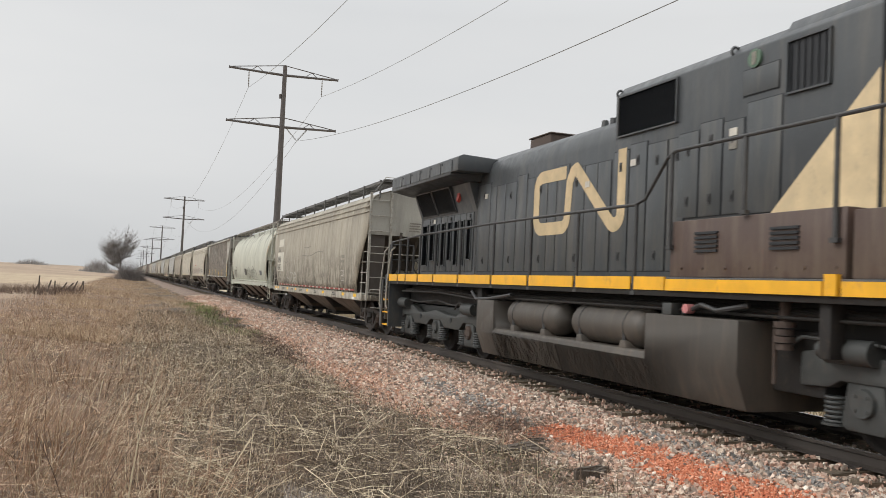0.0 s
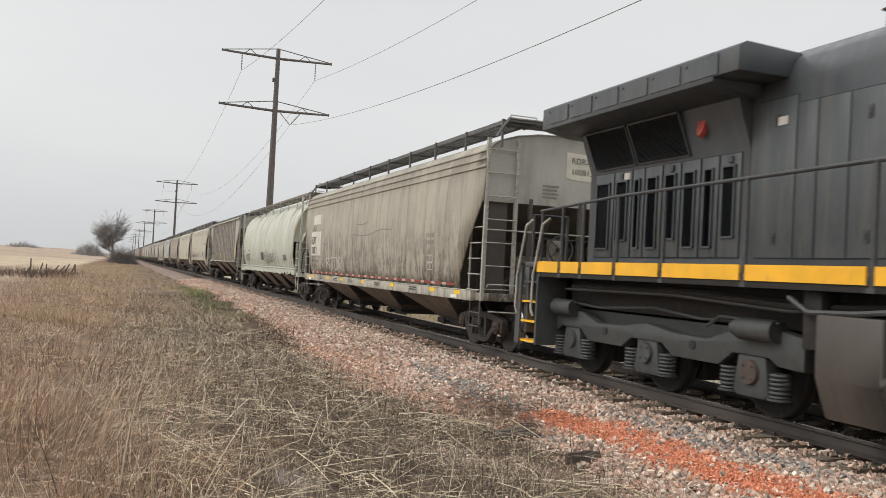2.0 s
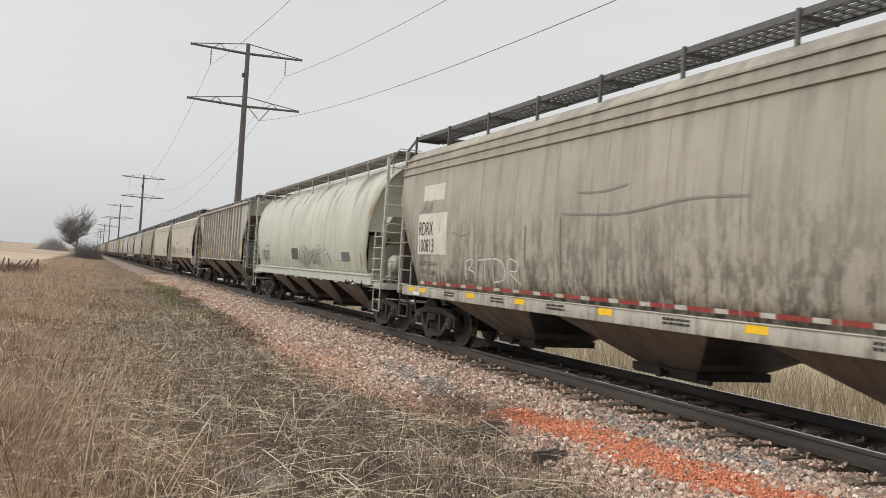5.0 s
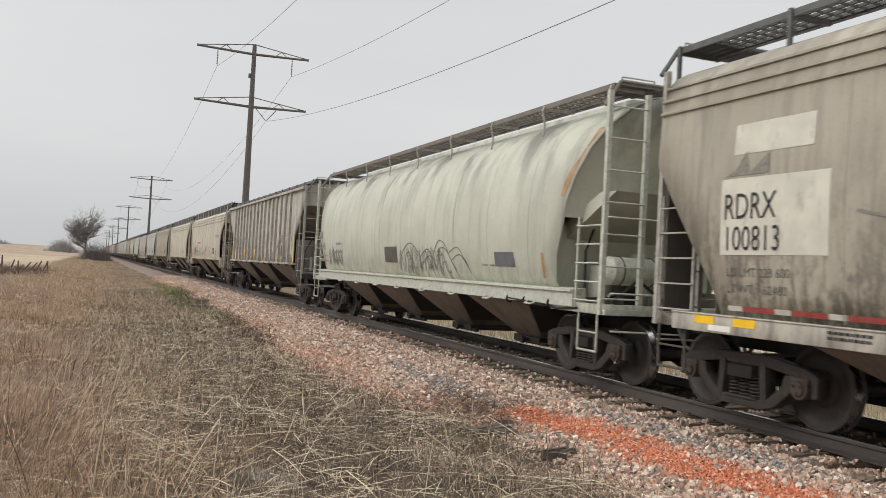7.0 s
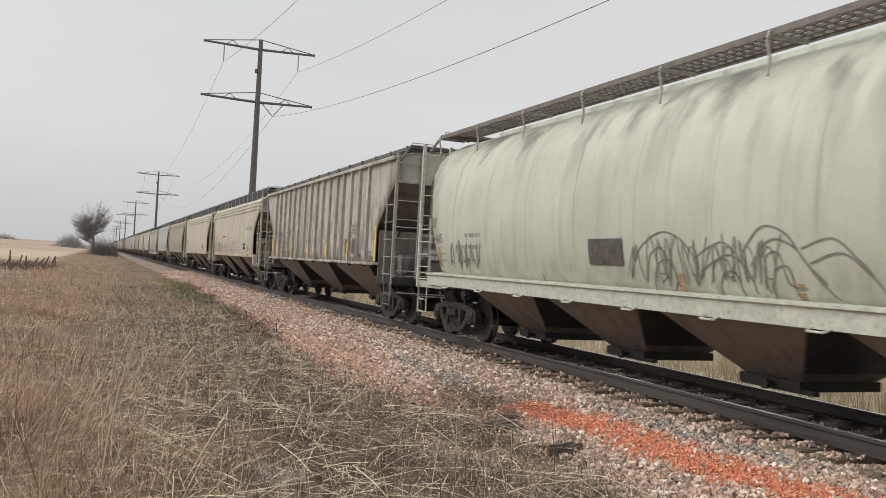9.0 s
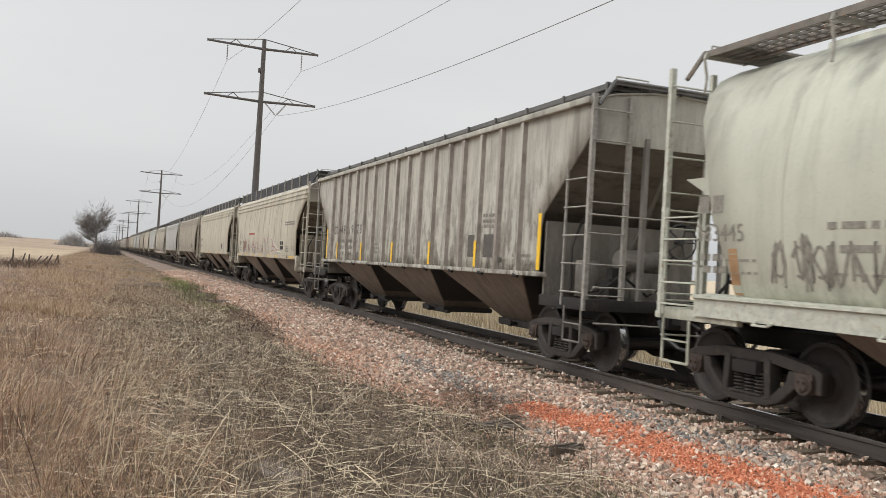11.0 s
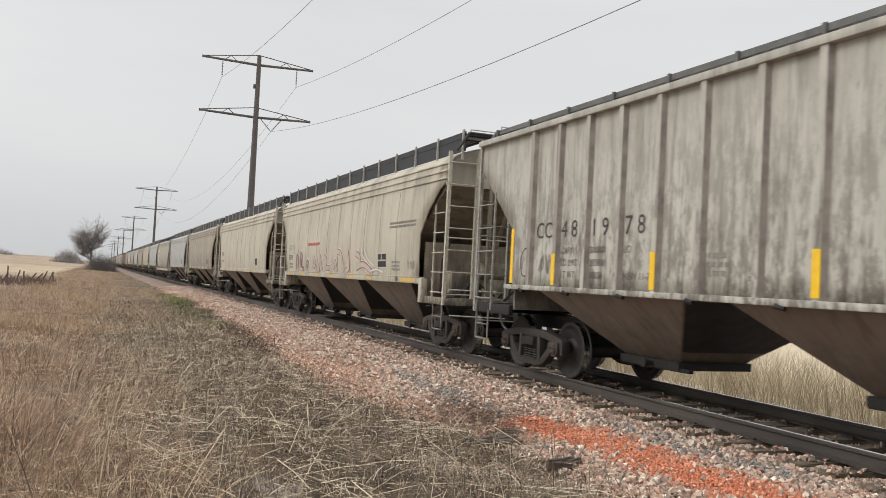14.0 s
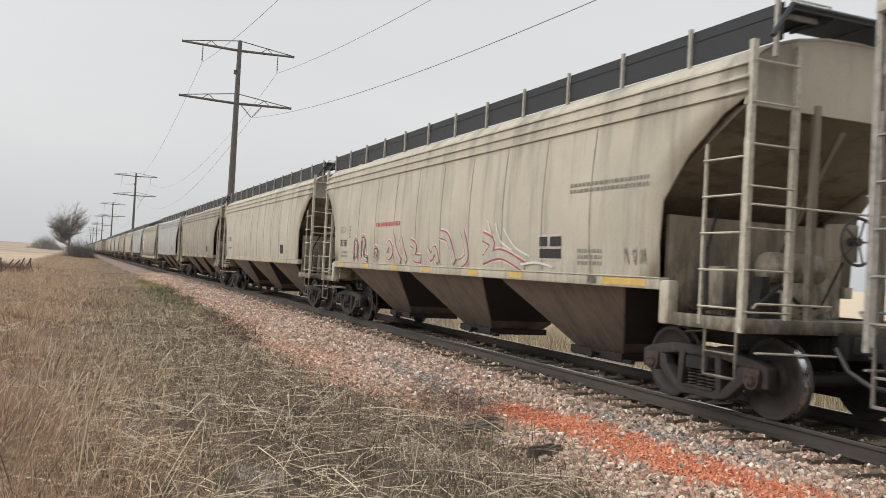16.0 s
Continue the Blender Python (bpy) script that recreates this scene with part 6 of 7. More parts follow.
def ribbed_hopper(label="light grey rib-sided covered hopper with brown stains and yellow marks", paint_mat=None, marks=True):
    """Flat side sheets behind outside posts, with three deep bays."""
    paint_mat = paint_mat or M_RIB_CAR
    t = thing("hopper_car", label, "railcar", "hopper cars of the train")
    E, low, high = 8.60, 1.46, 4.05
    flat = lambda z: 1.50
    reach = lambda z: float(np.interp(z, [low, 2.35, 3.45, 3.55], [E - 1.52, E - 1.52, E - 0.18, E - 0.06]))
    prof = [(1.50, z) for z in np.linspace(low, high, 12)] + [(1.46, 4.08), (1.1, 4.17), (0.5, 4.25), (0.0, 4.27)]
    body = part("body", shell(prof, reach), paint_mat, t)
    so = body.modifiers.new("thickness", "SOLIDIFY")
    so.thickness, so.offset = 0.03, -1
    for s in (-1, 1):
        m = Mesh()
        m.prism([(-1.49, 3.42), (-1.49, 4.05), (-1.1, 4.16), (0, 4.26), (1.1, 4.16), (1.49, 4.05), (1.49, 3.42)], "y", s * (E - 0.11), s * (E - 0.08))
        part("end_sheet", m, paint_mat, t)
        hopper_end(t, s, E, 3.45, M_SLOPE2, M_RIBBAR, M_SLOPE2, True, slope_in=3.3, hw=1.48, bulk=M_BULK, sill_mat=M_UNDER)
    for side in (-1, 1):
        q = Mesh().box(*sorted((side * 1.40, side * 1.60)), -E + 1.4, E - 1.4, 1.40, 1.475)
        part("side_sill", q, paint_mat, t, bevel=0.008)
        q = Mesh().box(*sorted((side * 1.42, side * 1.60)), -E + 0.06, E - 0.06, 3.98, 4.075)
        part("top_chord", q, paint_mat, t, bevel=0.008)
        for i in range(16):
            y = 6.4 - 0.851 * i - (0.11 if 6 <= i <= 11 else 0.0)
            p = Mesh()
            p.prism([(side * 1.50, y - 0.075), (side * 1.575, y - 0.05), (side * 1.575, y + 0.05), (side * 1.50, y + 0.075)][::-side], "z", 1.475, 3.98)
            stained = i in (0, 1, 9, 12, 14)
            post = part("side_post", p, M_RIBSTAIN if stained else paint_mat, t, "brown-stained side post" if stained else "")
            # both flanks take a darker colour that paints in the post's shading
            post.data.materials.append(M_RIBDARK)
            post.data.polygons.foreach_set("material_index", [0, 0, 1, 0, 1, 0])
        for i in range(10):
            y = -6.5 + 13 * i / 9
            w = Mesh().cyl((side * 1.58, y, 1.38), (side * 1.60, y + 0.12, 1.40), 0.03, 8)
            part("tie_down", w, M_UNDER, t)
    bottoms(t, (-4.55, -0.15, 4.35), 1.85, 1.40, 0.42, 1.46)
    running_board(t, E - 0.08, 4.31, 0.70, 1.22, 14, 4.2, M_GRATE, True)
    roof_hatches(t, E - 1.2, 4.28, paint_mat)
    if marks:
        posts = lambda z: 1.578
        for y, z1 in ((7.12, 2.42), (5.549, 1.98), (2.996, 1.98), (0.333, 1.98), (-2.22, 1.98), (-4.663, 1.98), (-7.05, 2.42)):
            patch(t, "yellow_mark", y + 0.055, y - 0.055, 1.50, z1, posts if abs(y) < 7 else flat, M_YELLOW2, "yellow reflective strip", steps=1)
        for txt, y in (("CC", 6.27), ("4 8", 5.46), ("1 9", 4.62), ("7 8", 3.76)):
            lettering(t, txt, y, 2.23, 0.36, flat, M_FADEINK, stretch=1.05)
        for a, b, c_, z in (("CAPY", "200000", "LO", 1.98), ("LD LMT", "202800", "", 1.80), ("LT WT", "60200", "NEW 11-73", 1.62)):
            for txt, y in ((a, 5.44), (b, 4.62), (c_, 3.76)):
                if txt:
                    lettering(t, txt, y, z, 0.14, flat, M_WORNINK)
        for y in (-4.14, -4.88):
            patch(t, "dark_placard", y, y - 0.46, 1.68, 2.10, flat, M_DARKPANEL, "dark square placard", steps=1)
        for i, (y, z, w, n) in enumerate(((-4.80, 2.42, 0.5, 3), (2.2, 1.9, 0.5, 3), (1.35, 1.75, 0.25, 2), (-1.0, 1.8, 0.4, 3), (-6.1, 1.7, 0.7, 2))):
            bars(t, y, z, w, n, 0.06, flat, M_GHOST, 40 + i)
        ribbon(t, "graffiti", wild_strokes(21, 6.1, 5.5, 1.70, 1.95, 4), 0.018, flat, M_GHOST, "thin grey scribble")
        ribbon(t, "graffiti", [[(6.72, 1.65), (6.78, 1.9), (6.62, 2.08), (6.48, 1.95), (6.52, 1.7), (6.62, 1.62), (6.72, 1.65)]], 0.02, flat, M_INK, "small black scribble")
        patch(t, "card_holder", -5.35, -5.7, 1.60, 1.70, flat, M_DARKPANEL, "small routing card holder", 0.03, 1)
    for y in (-7.15, 7.15):
        bogie(t, y)
    return t


M_RIBBAR = plain("grey_ladder_bar", (0.29, 0.275, 0.245), 0.6, 0.0, 0.25, 12, 0.003, (0.14, 0.10, 0.08))
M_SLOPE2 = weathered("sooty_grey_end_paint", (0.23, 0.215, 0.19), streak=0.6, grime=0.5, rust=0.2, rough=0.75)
M_RIBDARK = plain("shaded_post_flank", (0.27, 0.24, 0.21), 0.75, 0.0, 0.3, 5, 0.003)
M_RIBSTAIN = weathered("brown_stained_post", (0.33, 0.295, 0.26), dirt=(0.14, 0.10, 0.08), streak=0.7, grime=0.5, high=4.0, rust=0.3)


def graffiti_hopper():
    t, hw, sill = curved_hopper("beige curved-side covered hopper with red and silver graffiti", M_BEIGE_CAR, M_BEIGE_BAR, M_GRATE_DARK, E=8.5, sill=(1.38, 1.53), cut="curve", fence=0.26, hop_top=1.42)
    flat = lambda z: 1.576
    lettering(t, "CITX", 6.55, 2.28, 0.24, hw, M_GHOST, stretch=0.9)
    lettering(t, "702588", 6.55, 1.93, 0.25, hw, M_INK, stretch=0.78)
    bars(t, 6.5, 1.75, 0.6, 2, 0.06, hw, M_GHOST, 51)
    bars(t, 5.75, 2.4, 0.12, 4, 0.05, hw, M_GHOST, 52)
    bars(t, -5.0, 2.74, 1.85, 2, 0.05, hw, M_GHOST, 53)
    bars(t, -5.25, 1.82, 0.6, 3, 0.05, hw, M_GHOST, 54)
    bars(t, 3.6, 2.38, 1.6, 1, 0.09, hw, M_SPRAY_RED, 55, "faded small red lettering")
    patch(t, "data_panel", -4.15, -4.85, 1.70, 2.08, hw, M_WHITE_TAPE, "black and white data panel", 0.003, 1)
    for a, b, c_, d in ((-4.18, -4.42, 1.91, 2.05), (-4.50, -4.82, 1.91, 2.05), (-4.18, -4.82, 1.73, 1.87)):
        patch(t, "data_square", a, b, c_, d, hw, M_INK, "", 0.008, 1)
    r = random.Random(3)
    fat = [[(5.35, 1.58), (5.25, 2.05), (5.0, 1.95), (5.1, 1.62)], [(4.75, 1.66), (4.62, 2.12), (4.4, 2.0), (4.55, 1.7), (4.2, 1.62)], [(3.75, 1.64), (3.65, 1.85), (3.45, 1.8), (3.6, 1.62)], [(2.85, 1.78), (2.65, 1.98), (2.45, 1.82), (2.65, 1.7), (2.85, 1.78)], [(2.35, 2.15), (2.2, 1.85), (1.9, 1.58)], [(1.9, 2.1), (1.7, 1.8), (1.55, 1.6)], [(1.3, 2.0), (1.0, 1.9), (1.15, 1.7), (0.7, 1.66)], [(0.35, 1.85), (0.15, 1.7), (-0.05, 1.85), (-0.2, 1.6)], [(-0.3, 2.15), (-0.7, 2.05), (-1.0, 1.62)], [(-1.35, 2.2), (-1.55, 1.75), (-1.2, 1.58)], [(-2.2, 2.08), (-2.6, 1.95), (-2.3, 1.72)], [(-2.2, 1.68), (-2.9, 1.78), (-3.7, 1.58)]]
    ribbon(t, "graffiti", fat, 0.24, hw, M_SPRAY_WHITE, "white halo of a sprayed scrawl", 0.005)
    ribbon(t, "graffiti", fat, 0.19, hw, M_SPRAY_RED, "red outline of a sprayed scrawl", 0.010)
    ribbon(t, "graffiti", fat, 0.13, hw, M_SPRAY_GREY, "silver fill of a sprayed scrawl", 0.015)
    ribbon(t, "graffiti", [[(a - 0.04, b + 0.02) for a, b in st] for st in fat[:3]], 0.03, hw, M_INK, "black sprayed outline", 0.020)
    ribbon(t, "graffiti", [[(-2.7, 2.3), (-2.9, 2.0), (-3.3, 1.85)], [(-3.0, 2.2), (-3.4, 1.9), (-3.9, 1.75)], [(-2.4, 2.35), (-2.55, 2.1)], [(-3.6, 1.62), (-4.1, 1.66), (-4.6, 1.6)]], 0.035, hw, M_SPRAY_WHITE, "thin white sprayed wisps", 0.020)
    ribbon(t, "graffiti", wild_strokes(64, -6.35, -6.85, 1.68, 1.88, 3, 0.08), 0.014, hw, M_GHOST, "thin grey scribble")
    for i, y in enumerate((6.6, 4.5, 2.5, 0.6, -1.6, -3.2)):
        patch(t, "yellow_mark", y, y - 0.42, 1.41, 1.50, flat, M_OCHRE, "ochre reflective mark on the sill", steps=1)
    patch(t, "yellow_mark", -5.9, -6.85, 1.41, 1.50, flat, M_OCHRE, "long ochre reflective mark on the sill", steps=1)
    patch(t, "routing_card", -5.55, -5.75, 1.41, 1.50, flat, M_DARKPANEL, "small routing card holder", 0.012, 1)
    for s in (-1, 1):
        m = Mesh().box(-1.58, -1.42, *sorted((s * 7.12, s * 7.30)), 0.98, 1.50)
        part("jacking_pad", m, M_BEIGE_CAR, t, bevel=0.03)
    return t


M_BEIGE_BAR = plain("beige_ladder_bar", (0.46, 0.43, 0.35), 0.6, 0.0, 0.2, 12, 0.003, (0.25, 0.17, 0.10))
M_GRATE_DARK = plain("dark_grating", (0.030, 0.031, 0.034), 0.65, 0.2, 0.3, 5, 0.003)


def plain_hopper(label, paint_mat):
    t, hw, sill = curved_hopper(label, paint_mat, M_BEIGE_BAR, M_GRATE_DARK, E=8.5, sill=(1.38, 1.53), cut="curve", fence=0.26, hop_top=1.42)
    flat = lambda z: 1.576
    lettering_z = 2.2
    bars(t, 6.5, lettering_z, 0.9, 2, 0.2, hw, M_GHOST, 71)
    for i in range(6):
        y = 6.4 - 2.1 * i
        patch(t, "yellow_mark", y, y - 0.42, 1.41, 1.50, flat, M_OCHRE, "ochre reflective mark on the sill", steps=1)
    patch(t, "data_panel", -4.5, -5.0, 1.70, 2.0, hw, M_INK, "dark data panel", 0.003, 1)
    return t


# ---- the locomotive ----
# local y runs from the radiator end (+) to the cab end (-)
LOCO_WHEEL = 0.53


def loco_wheel_data(side):
    me = wheel_data(side, LOCO_WHEEL, M_UNDER)
    me.materials[1] = M_WHEEL
    return me


def loco_bogie(parent, y):
    b = Mesh()
    b.box(-0.95, 0.95, -2.3, 2.3, 0.80, 1.02).box(-1.0, 1.0, -1.35, -0.75, 0.55, 0.85).box(-1.0, 1.0, 0.75, 1.35, 0.55, 0.85)
    t = part("bogie", b, M_LOCO_BOGIE, parent, "grey three-axle cast bogie", bevel=0.02, at=pose(0, y, 0))
    ax = (-2.1, 0.0, 2.1)
    for s in (-1, 1):
        m = Mesh()
        top = [(-2.95, 0.62), (-2.95, 0.98), (-2.55, 1.05), (-1.75, 0.98), (-1.3, 0.84), (-0.6, 0.86), (0, 0.94), (0.6, 0.86), (1.3, 0.84), (1.75, 0.98), (2.55, 1.05), (2.95, 0.98), (2.95, 0.62), (2.55, 0.64), (2.40, 0.72), (1.8, 0.72), (1.55, 0.55), (0.62, 0.55), (0.36, 0.70), (-0.36, 0.70), (-0.62, 0.55), (-1.55, 0.55), (-1.8, 0.72), (-2.4, 0.72), (-2.55, 0.64)]
        m.prism(top, "x", -0.09, 0.09)
        part("side_frame", m, M_LOCO_BOGIE, t, bevel=0.025, at=pose(s * 1.08, 0, 0))
        for a in ax:
            j = Mesh()
            j.prism([(a - 0.30, 0.30), (a - 0.24, 0.24), (a + 0.24, 0.24), (a + 0.30, 0.30), (a + 0.22, 0.74), (a + 0.12, 0.82), (a - 0.12, 0.82), (a - 0.22, 0.74)], "x", s * 1.02 - 0.12, s * 1.02 + 0.12)
            box = part("axle_box", j, M_LOCO_BOGIE, t, bevel=0.02)
            c = Mesh().cyl((s * 1.12, a, 0.53), (s * 1.19, a, 0.53), 0.155, 18, 0.14)
            for k in range(4):
                q = 0.785 + 1.5708 * k
                c.cyl((s * 1.18, a + 0.1 * math.cos(q), 0.53 + 0.1 * math.sin(q)), (s * 1.205, a + 0.1 * math.cos(q), 0.53 + 0.1 * math.sin(q)), 0.018, 6)
            part("bearing_cap", c, M_RUSTCAP if a < -1 else M_LOCO_BOGIE, t)
            for e in (-1, 1):
                if abs(a + e * 0.42) > 2.6:
                    continue
                sp = Mesh()
                for i in range(6):
                    sp.ring((s * 1.08, a + e * 0.42, 0.30 + 0.048 * i), 0.105, 0.02, "z", 12, 5)
                sp.cyl((s * 1.08, a + e * 0.42, 0.26), (s * 1.08, a + e * 0.42, 0.285), 0.14, 12)
                part("coil_spring", sp, M_LOCO_BOGIE, t)
        for a in (-2.55, 1.95):
            d = Mesh()
            d.cyl((s * 1.22, a - 0.05, 1.03), (s * 1.22, a + 0.55, 1.03), 0.13, 14).cyl((s * 1.22, a + 0.55, 1.03), (s * 1.22, a + 0.66, 1.03), 0.09, 12)
            d.tube([(s * 1.24, a - 0.1, 1.12), (s * 1.24, a + 0.9, 1.14), (s * 1.2, a + 1.2, 1.0)], 0.02, 6)
            part("brake_cylinder", d, M_LOCO_BOGIE, t)
        p = Mesh().tube([(s * 1.2, -2.6, 1.13), (s * 1.2, -1.2, 1.08), (s * 1.2, -0.2, 1.16), (s * 1.2, 1.2, 1.08), (s * 1.2, 2.6, 1.15)], 0.018, 6)
        part("brake_pipe", p, M_DARK_BAR, t)
        for a in (-1.05, 1.05):
            h = Mesh().cyl((s * 1.165, a, 0.74), (s * 1.185, a, 0.74), 0.06, 12)
            part("frame_hole", h, M_MESH, t)
    for a in ax:
        part("traction_motor", Mesh().box(-0.6, 0.6, a - 0.55, a + 0.75, 0.22, 0.86), M_UNDER, t, bevel=0.05)
        for s in (-1, 1):
            part("wheel", LOCO_WHEELS[s], None, t, at=pose(0, a, LOCO_WHEEL))
        part("axle", LOCO_AXLE, None, t, at=pose(0, a, LOCO_WHEEL))
    return t


def door(parent, y0, y1, z0, z1, x, mat_=None, latch=True, proud=0.018, label=""):
    """A hood access door on the near side, with its latches and hinges."""
    part("door_gap", Mesh().box(-x - 0.006, -x + 0.01, y0 - 0.014, y1 + 0.014, z0 - 0.014, z1 + 0.014), M_MESH, parent, "dark gap round a hood door")
    d = part("hood_door", Mesh().box(-x - proud, -x + 0.01, y0, y1, z0, z1), mat_ or M_BLACK_PANEL, parent, label, bevel=0.006)
    if latch:
        for z in (z0 + 0.22, z1 - 0.25):
            l = Mesh().box(-x - proud - 0.012, -x - proud, (y0 + y1) / 2 - 0.035, (y0 + y1) / 2 + 0.035, z - 0.07, z + 0.07)
            l.box(-x - proud - 0.026, -x - proud - 0.012, (y0 + y1) / 2 - 0.012, (y0 + y1) / 2 + 0.012, z - 0.04, z + 0.03)
            part("latch", l, M_DARK_BAR, d)
    return d


def grille(parent, y0, y1, z0, z1, x, bars_=9, upright=True, lean=0.0):
    """A dark louvred opening in a frame; lean moves its lower edge inwards."""
    f = Mesh()
    t = 0.024
    xl = lambda z: -x + lean * (z1 - z) / (z1 - z0)
    for a, b, c, d in ((y0, y1, z0, z0 + t), (y0, y1, z1 - t, z1), (y0, y0 + t, z0, z1), (y1 - t, y1, z0, z1)):
        f.add([(xl(c) - 0.03, a, c), (xl(c) - 0.03, b, c), (xl(d) - 0.03, b, d), (xl(d) - 0.03, a, d), (xl(c) + 0.03, a, c), (xl(c) + 0.03, b, c), (xl(d) + 0.03, b, d), (xl(d) + 0.03, a, d)], [(0, 1, 2, 3), (7, 6, 5, 4), (0, 4, 5, 1), (1, 5, 6, 2), (2, 6, 7, 3), (3, 7, 4, 0)])
    g = part("grille", f, M_BLACK, parent, "dark ventilation grille")
    b = Mesh()
    b.add([(xl(z0) - 0.002, y0, z0), (xl(z0) - 0.002, y1, z0), (xl(z1) - 0.002, y1, z1), (xl(z1) - 0.002, y0, z1)], [(0, 1, 2, 3)])
    for i in range(bars_):
        if upright:
            y = y0 + t + (y1 - y0 - 2 * t) * (i + 0.5) / bars_
            b.add([(xl(z0) - 0.018, y, z0), (xl(z1) - 0.018, y, z1), (xl(z1) + 0.01, y + 0.02, z1), (xl(z0) + 0.01, y + 0.02, z0)], [(0, 1, 2, 3)])
        else:
            z = z0 + t + (z1 - z0 - 2 * t) * (i + 0.5) / bars_
            b.add([(xl(z) - 0.022, y0, z - 0.012), (xl(z) - 0.022, y1, z - 0.012), (xl(z) + 0.01, y1, z + 0.02), (xl(z) + 0.01, y0, z + 0.02)], [(0, 1, 2, 3)])
    part("slats", b, M_MESH, g)["kind"] = "stuff"
    return g


def band(points, width, x, proud, name, parent, material, label, steps=0.12):
    """A painted band with rounded joints along a line of (y, z)."""
    m = Mesh()
    x = -x - proud
    for k, ((a, b), (c, d)) in enumerate(zip(points[:-1], points[1:])):
        u = Vector((c - a, d - b)).normalized()
        n = Vector((-u.y, u.x)) * width / 2
        m.add([(x, a - n.x, b - n.y), (x, c - n.x, d - n.y), (x, c + n.x, d + n.y), (x, a + n.x, b + n.y)], [(0, 1, 2, 3)])
    for k, (a, b) in enumerate(points[1:-1]):
        m.add([(x - 0.0006, a + width / 2 * math.cos(q), b + width / 2 * math.sin(q)) for q in [6.28318 * i / 20 for i in range(20)]], [tuple(range(20))])
    return part(name, m, material, parent, label)


def arc(cy, cz, r, a0, a1, n=6):
    return [(cy + r * math.cos(radians(a0 + (a1 - a0) * i / n)), cz + r * math.sin(radians(a0 + (a1 - a0) * i / n))) for i in range(n + 1)]


def locomotive():
    t = thing("locomotive", "dusty black diesel locomotive with yellow sill stripe and cream band shapes", "locomotive")
    HX = 0.90
    # frame, sill stripe, walkway
    u = Mesh()
    u.box(-1.0, 1.0, -10.6, 9.6, 1.05, 1.50).box(-0.4, 0.4, -10.8, 10.0, 0.75, 1.2)
    part("underframe", u, M_UNDER, t, bevel=0.02)
    w = Mesh().box(-1.55, 1.55, -10.6, 9.8, 1.66, 1.745)
    part("walkway", w, M_BLACK, t, bevel=0.01)
    for s in (-1, 1):
        m = Mesh().box(*sorted((s * 1.50, s * 1.56)), -10.6, 9.8, 1.50, 1.66)
        part("side_sill", m, M_UNDER, t, bevel=0.008)
    ys = [9.8, 9.0, 8.35, 7.4, 6.3, 4.75, 3.0, 1.4, -0.25, -1.87]
    for a, b in zip(ys[:-1], ys[1:]):
        part("yellow_stripe", Mesh().box(-1.578, -1.55, b + 0.05, a - 0.05, 1.575, 1.75), M_YELLOW, t, "scuffed safety-yellow sill stripe")
    part("yellow_stripe", Mesh().box(-1.578, -1.55, -2.62, -1.92, 1.575, 1.75), M_YELLOW, t, "scuffed safety-yellow sill stripe")
    part("yellow_stripe", Mesh().box(-1.60, -1.55, -5.32, -2.68, 1.575, 1.72), M_YELLOW, t, "scuffed safety-yellow sill stripe")
    part("yellow_stripe", Mesh().box(-1.61, -1.55, -5.52, -5.36, 1.575, 1.79), M_YELLOW, t, "scuffed safety-yellow sill stripe")
    part("yellow_stripe", Mesh().box(-1.60, -1.55, -9.4, -5.57, 1.575, 1.72), M_YELLOW, t, "scuffed safety-yellow sill stripe")
    # engine hood
    half = [(HX, 1.745), (HX, 3.90), (HX - 0.08, 4.16), (HX - 0.28, 4.32), (0, 4.38)]
    h = Mesh().prism([(-x, z) for x, z in half] + [(x, z) for x, z in half[::-1][1:]], "y", -0.2, 5.5)
    part("engine_hood", h, M_BLACK, t, bevel=0.02)
    edges = [5.35, 4.72, 4.40, 3.95, 3.42, 2.95, 2.62, 2.08, 1.72, 1.28, 0.72, 0.30, -0.12]
    for k, (a, b) in enumerate(zip(edges[:-1], edges[1:])):
        door(t, b + 0.012, a - 0.012, 1.86, 3.62 if k % 4 else 3.72, HX, None, k % 3 == 0)
    s = Mesh().prism([(3.15, 4.25), (4.1, 4.25), (4.06, 4.60), (3.15, 4.60)], "x", -0.36, 0.36)
    st = part("exhaust_chimney", s, M_RUSTCAP, t, "rusty brown exhaust stack", bevel=0.02)
    part("stack_lip", Mesh().box(-0.385, 0.385, 3.12, 4.12, 4.60, 4.63), M_RUSTCAP, st, bevel=0.015)
    for y in (-0.35, -0.62, -0.9):
        part("roof_lifting_eye", Mesh().cyl((-0.55, y + 1.10, 4.22), (-0.55, y + 1.10, 4.43), 0.075, 10, 0.06), M_BLACK, t)
    # radiator cab: flared wings above a slanted intake, louvred doors below
    r = Mesh().prism([(-HX, 1.745), (-HX, 3.20), (-1.05, 3.62), (-1.12, 3.86), (1.12, 3.86), (1.05, 3.62), (HX, 3.20), (HX, 1.745)], "y", 5.5, 9.3)
    part("radiator_body", r, M_BLACK, t)
    q = Mesh().prism([(-1.62, 3.90), (-1.62, 4.24), (-1.50, 4.30), (1.50, 4.30), (1.62, 4.24), (1.62, 3.90), (1.10, 3.80), (-1.10, 3.80)], "y", 5.35, 9.72)
    q.prism([(-1.62, 3.95), (-1.62, 4.24), (-1.50, 4.30), (-0.7, 4.26), (-0.7, 3.95)], "y", 4.9, 5.4)
    part("radiator_wing", q, M_BLACK, t, bevel=0.015)
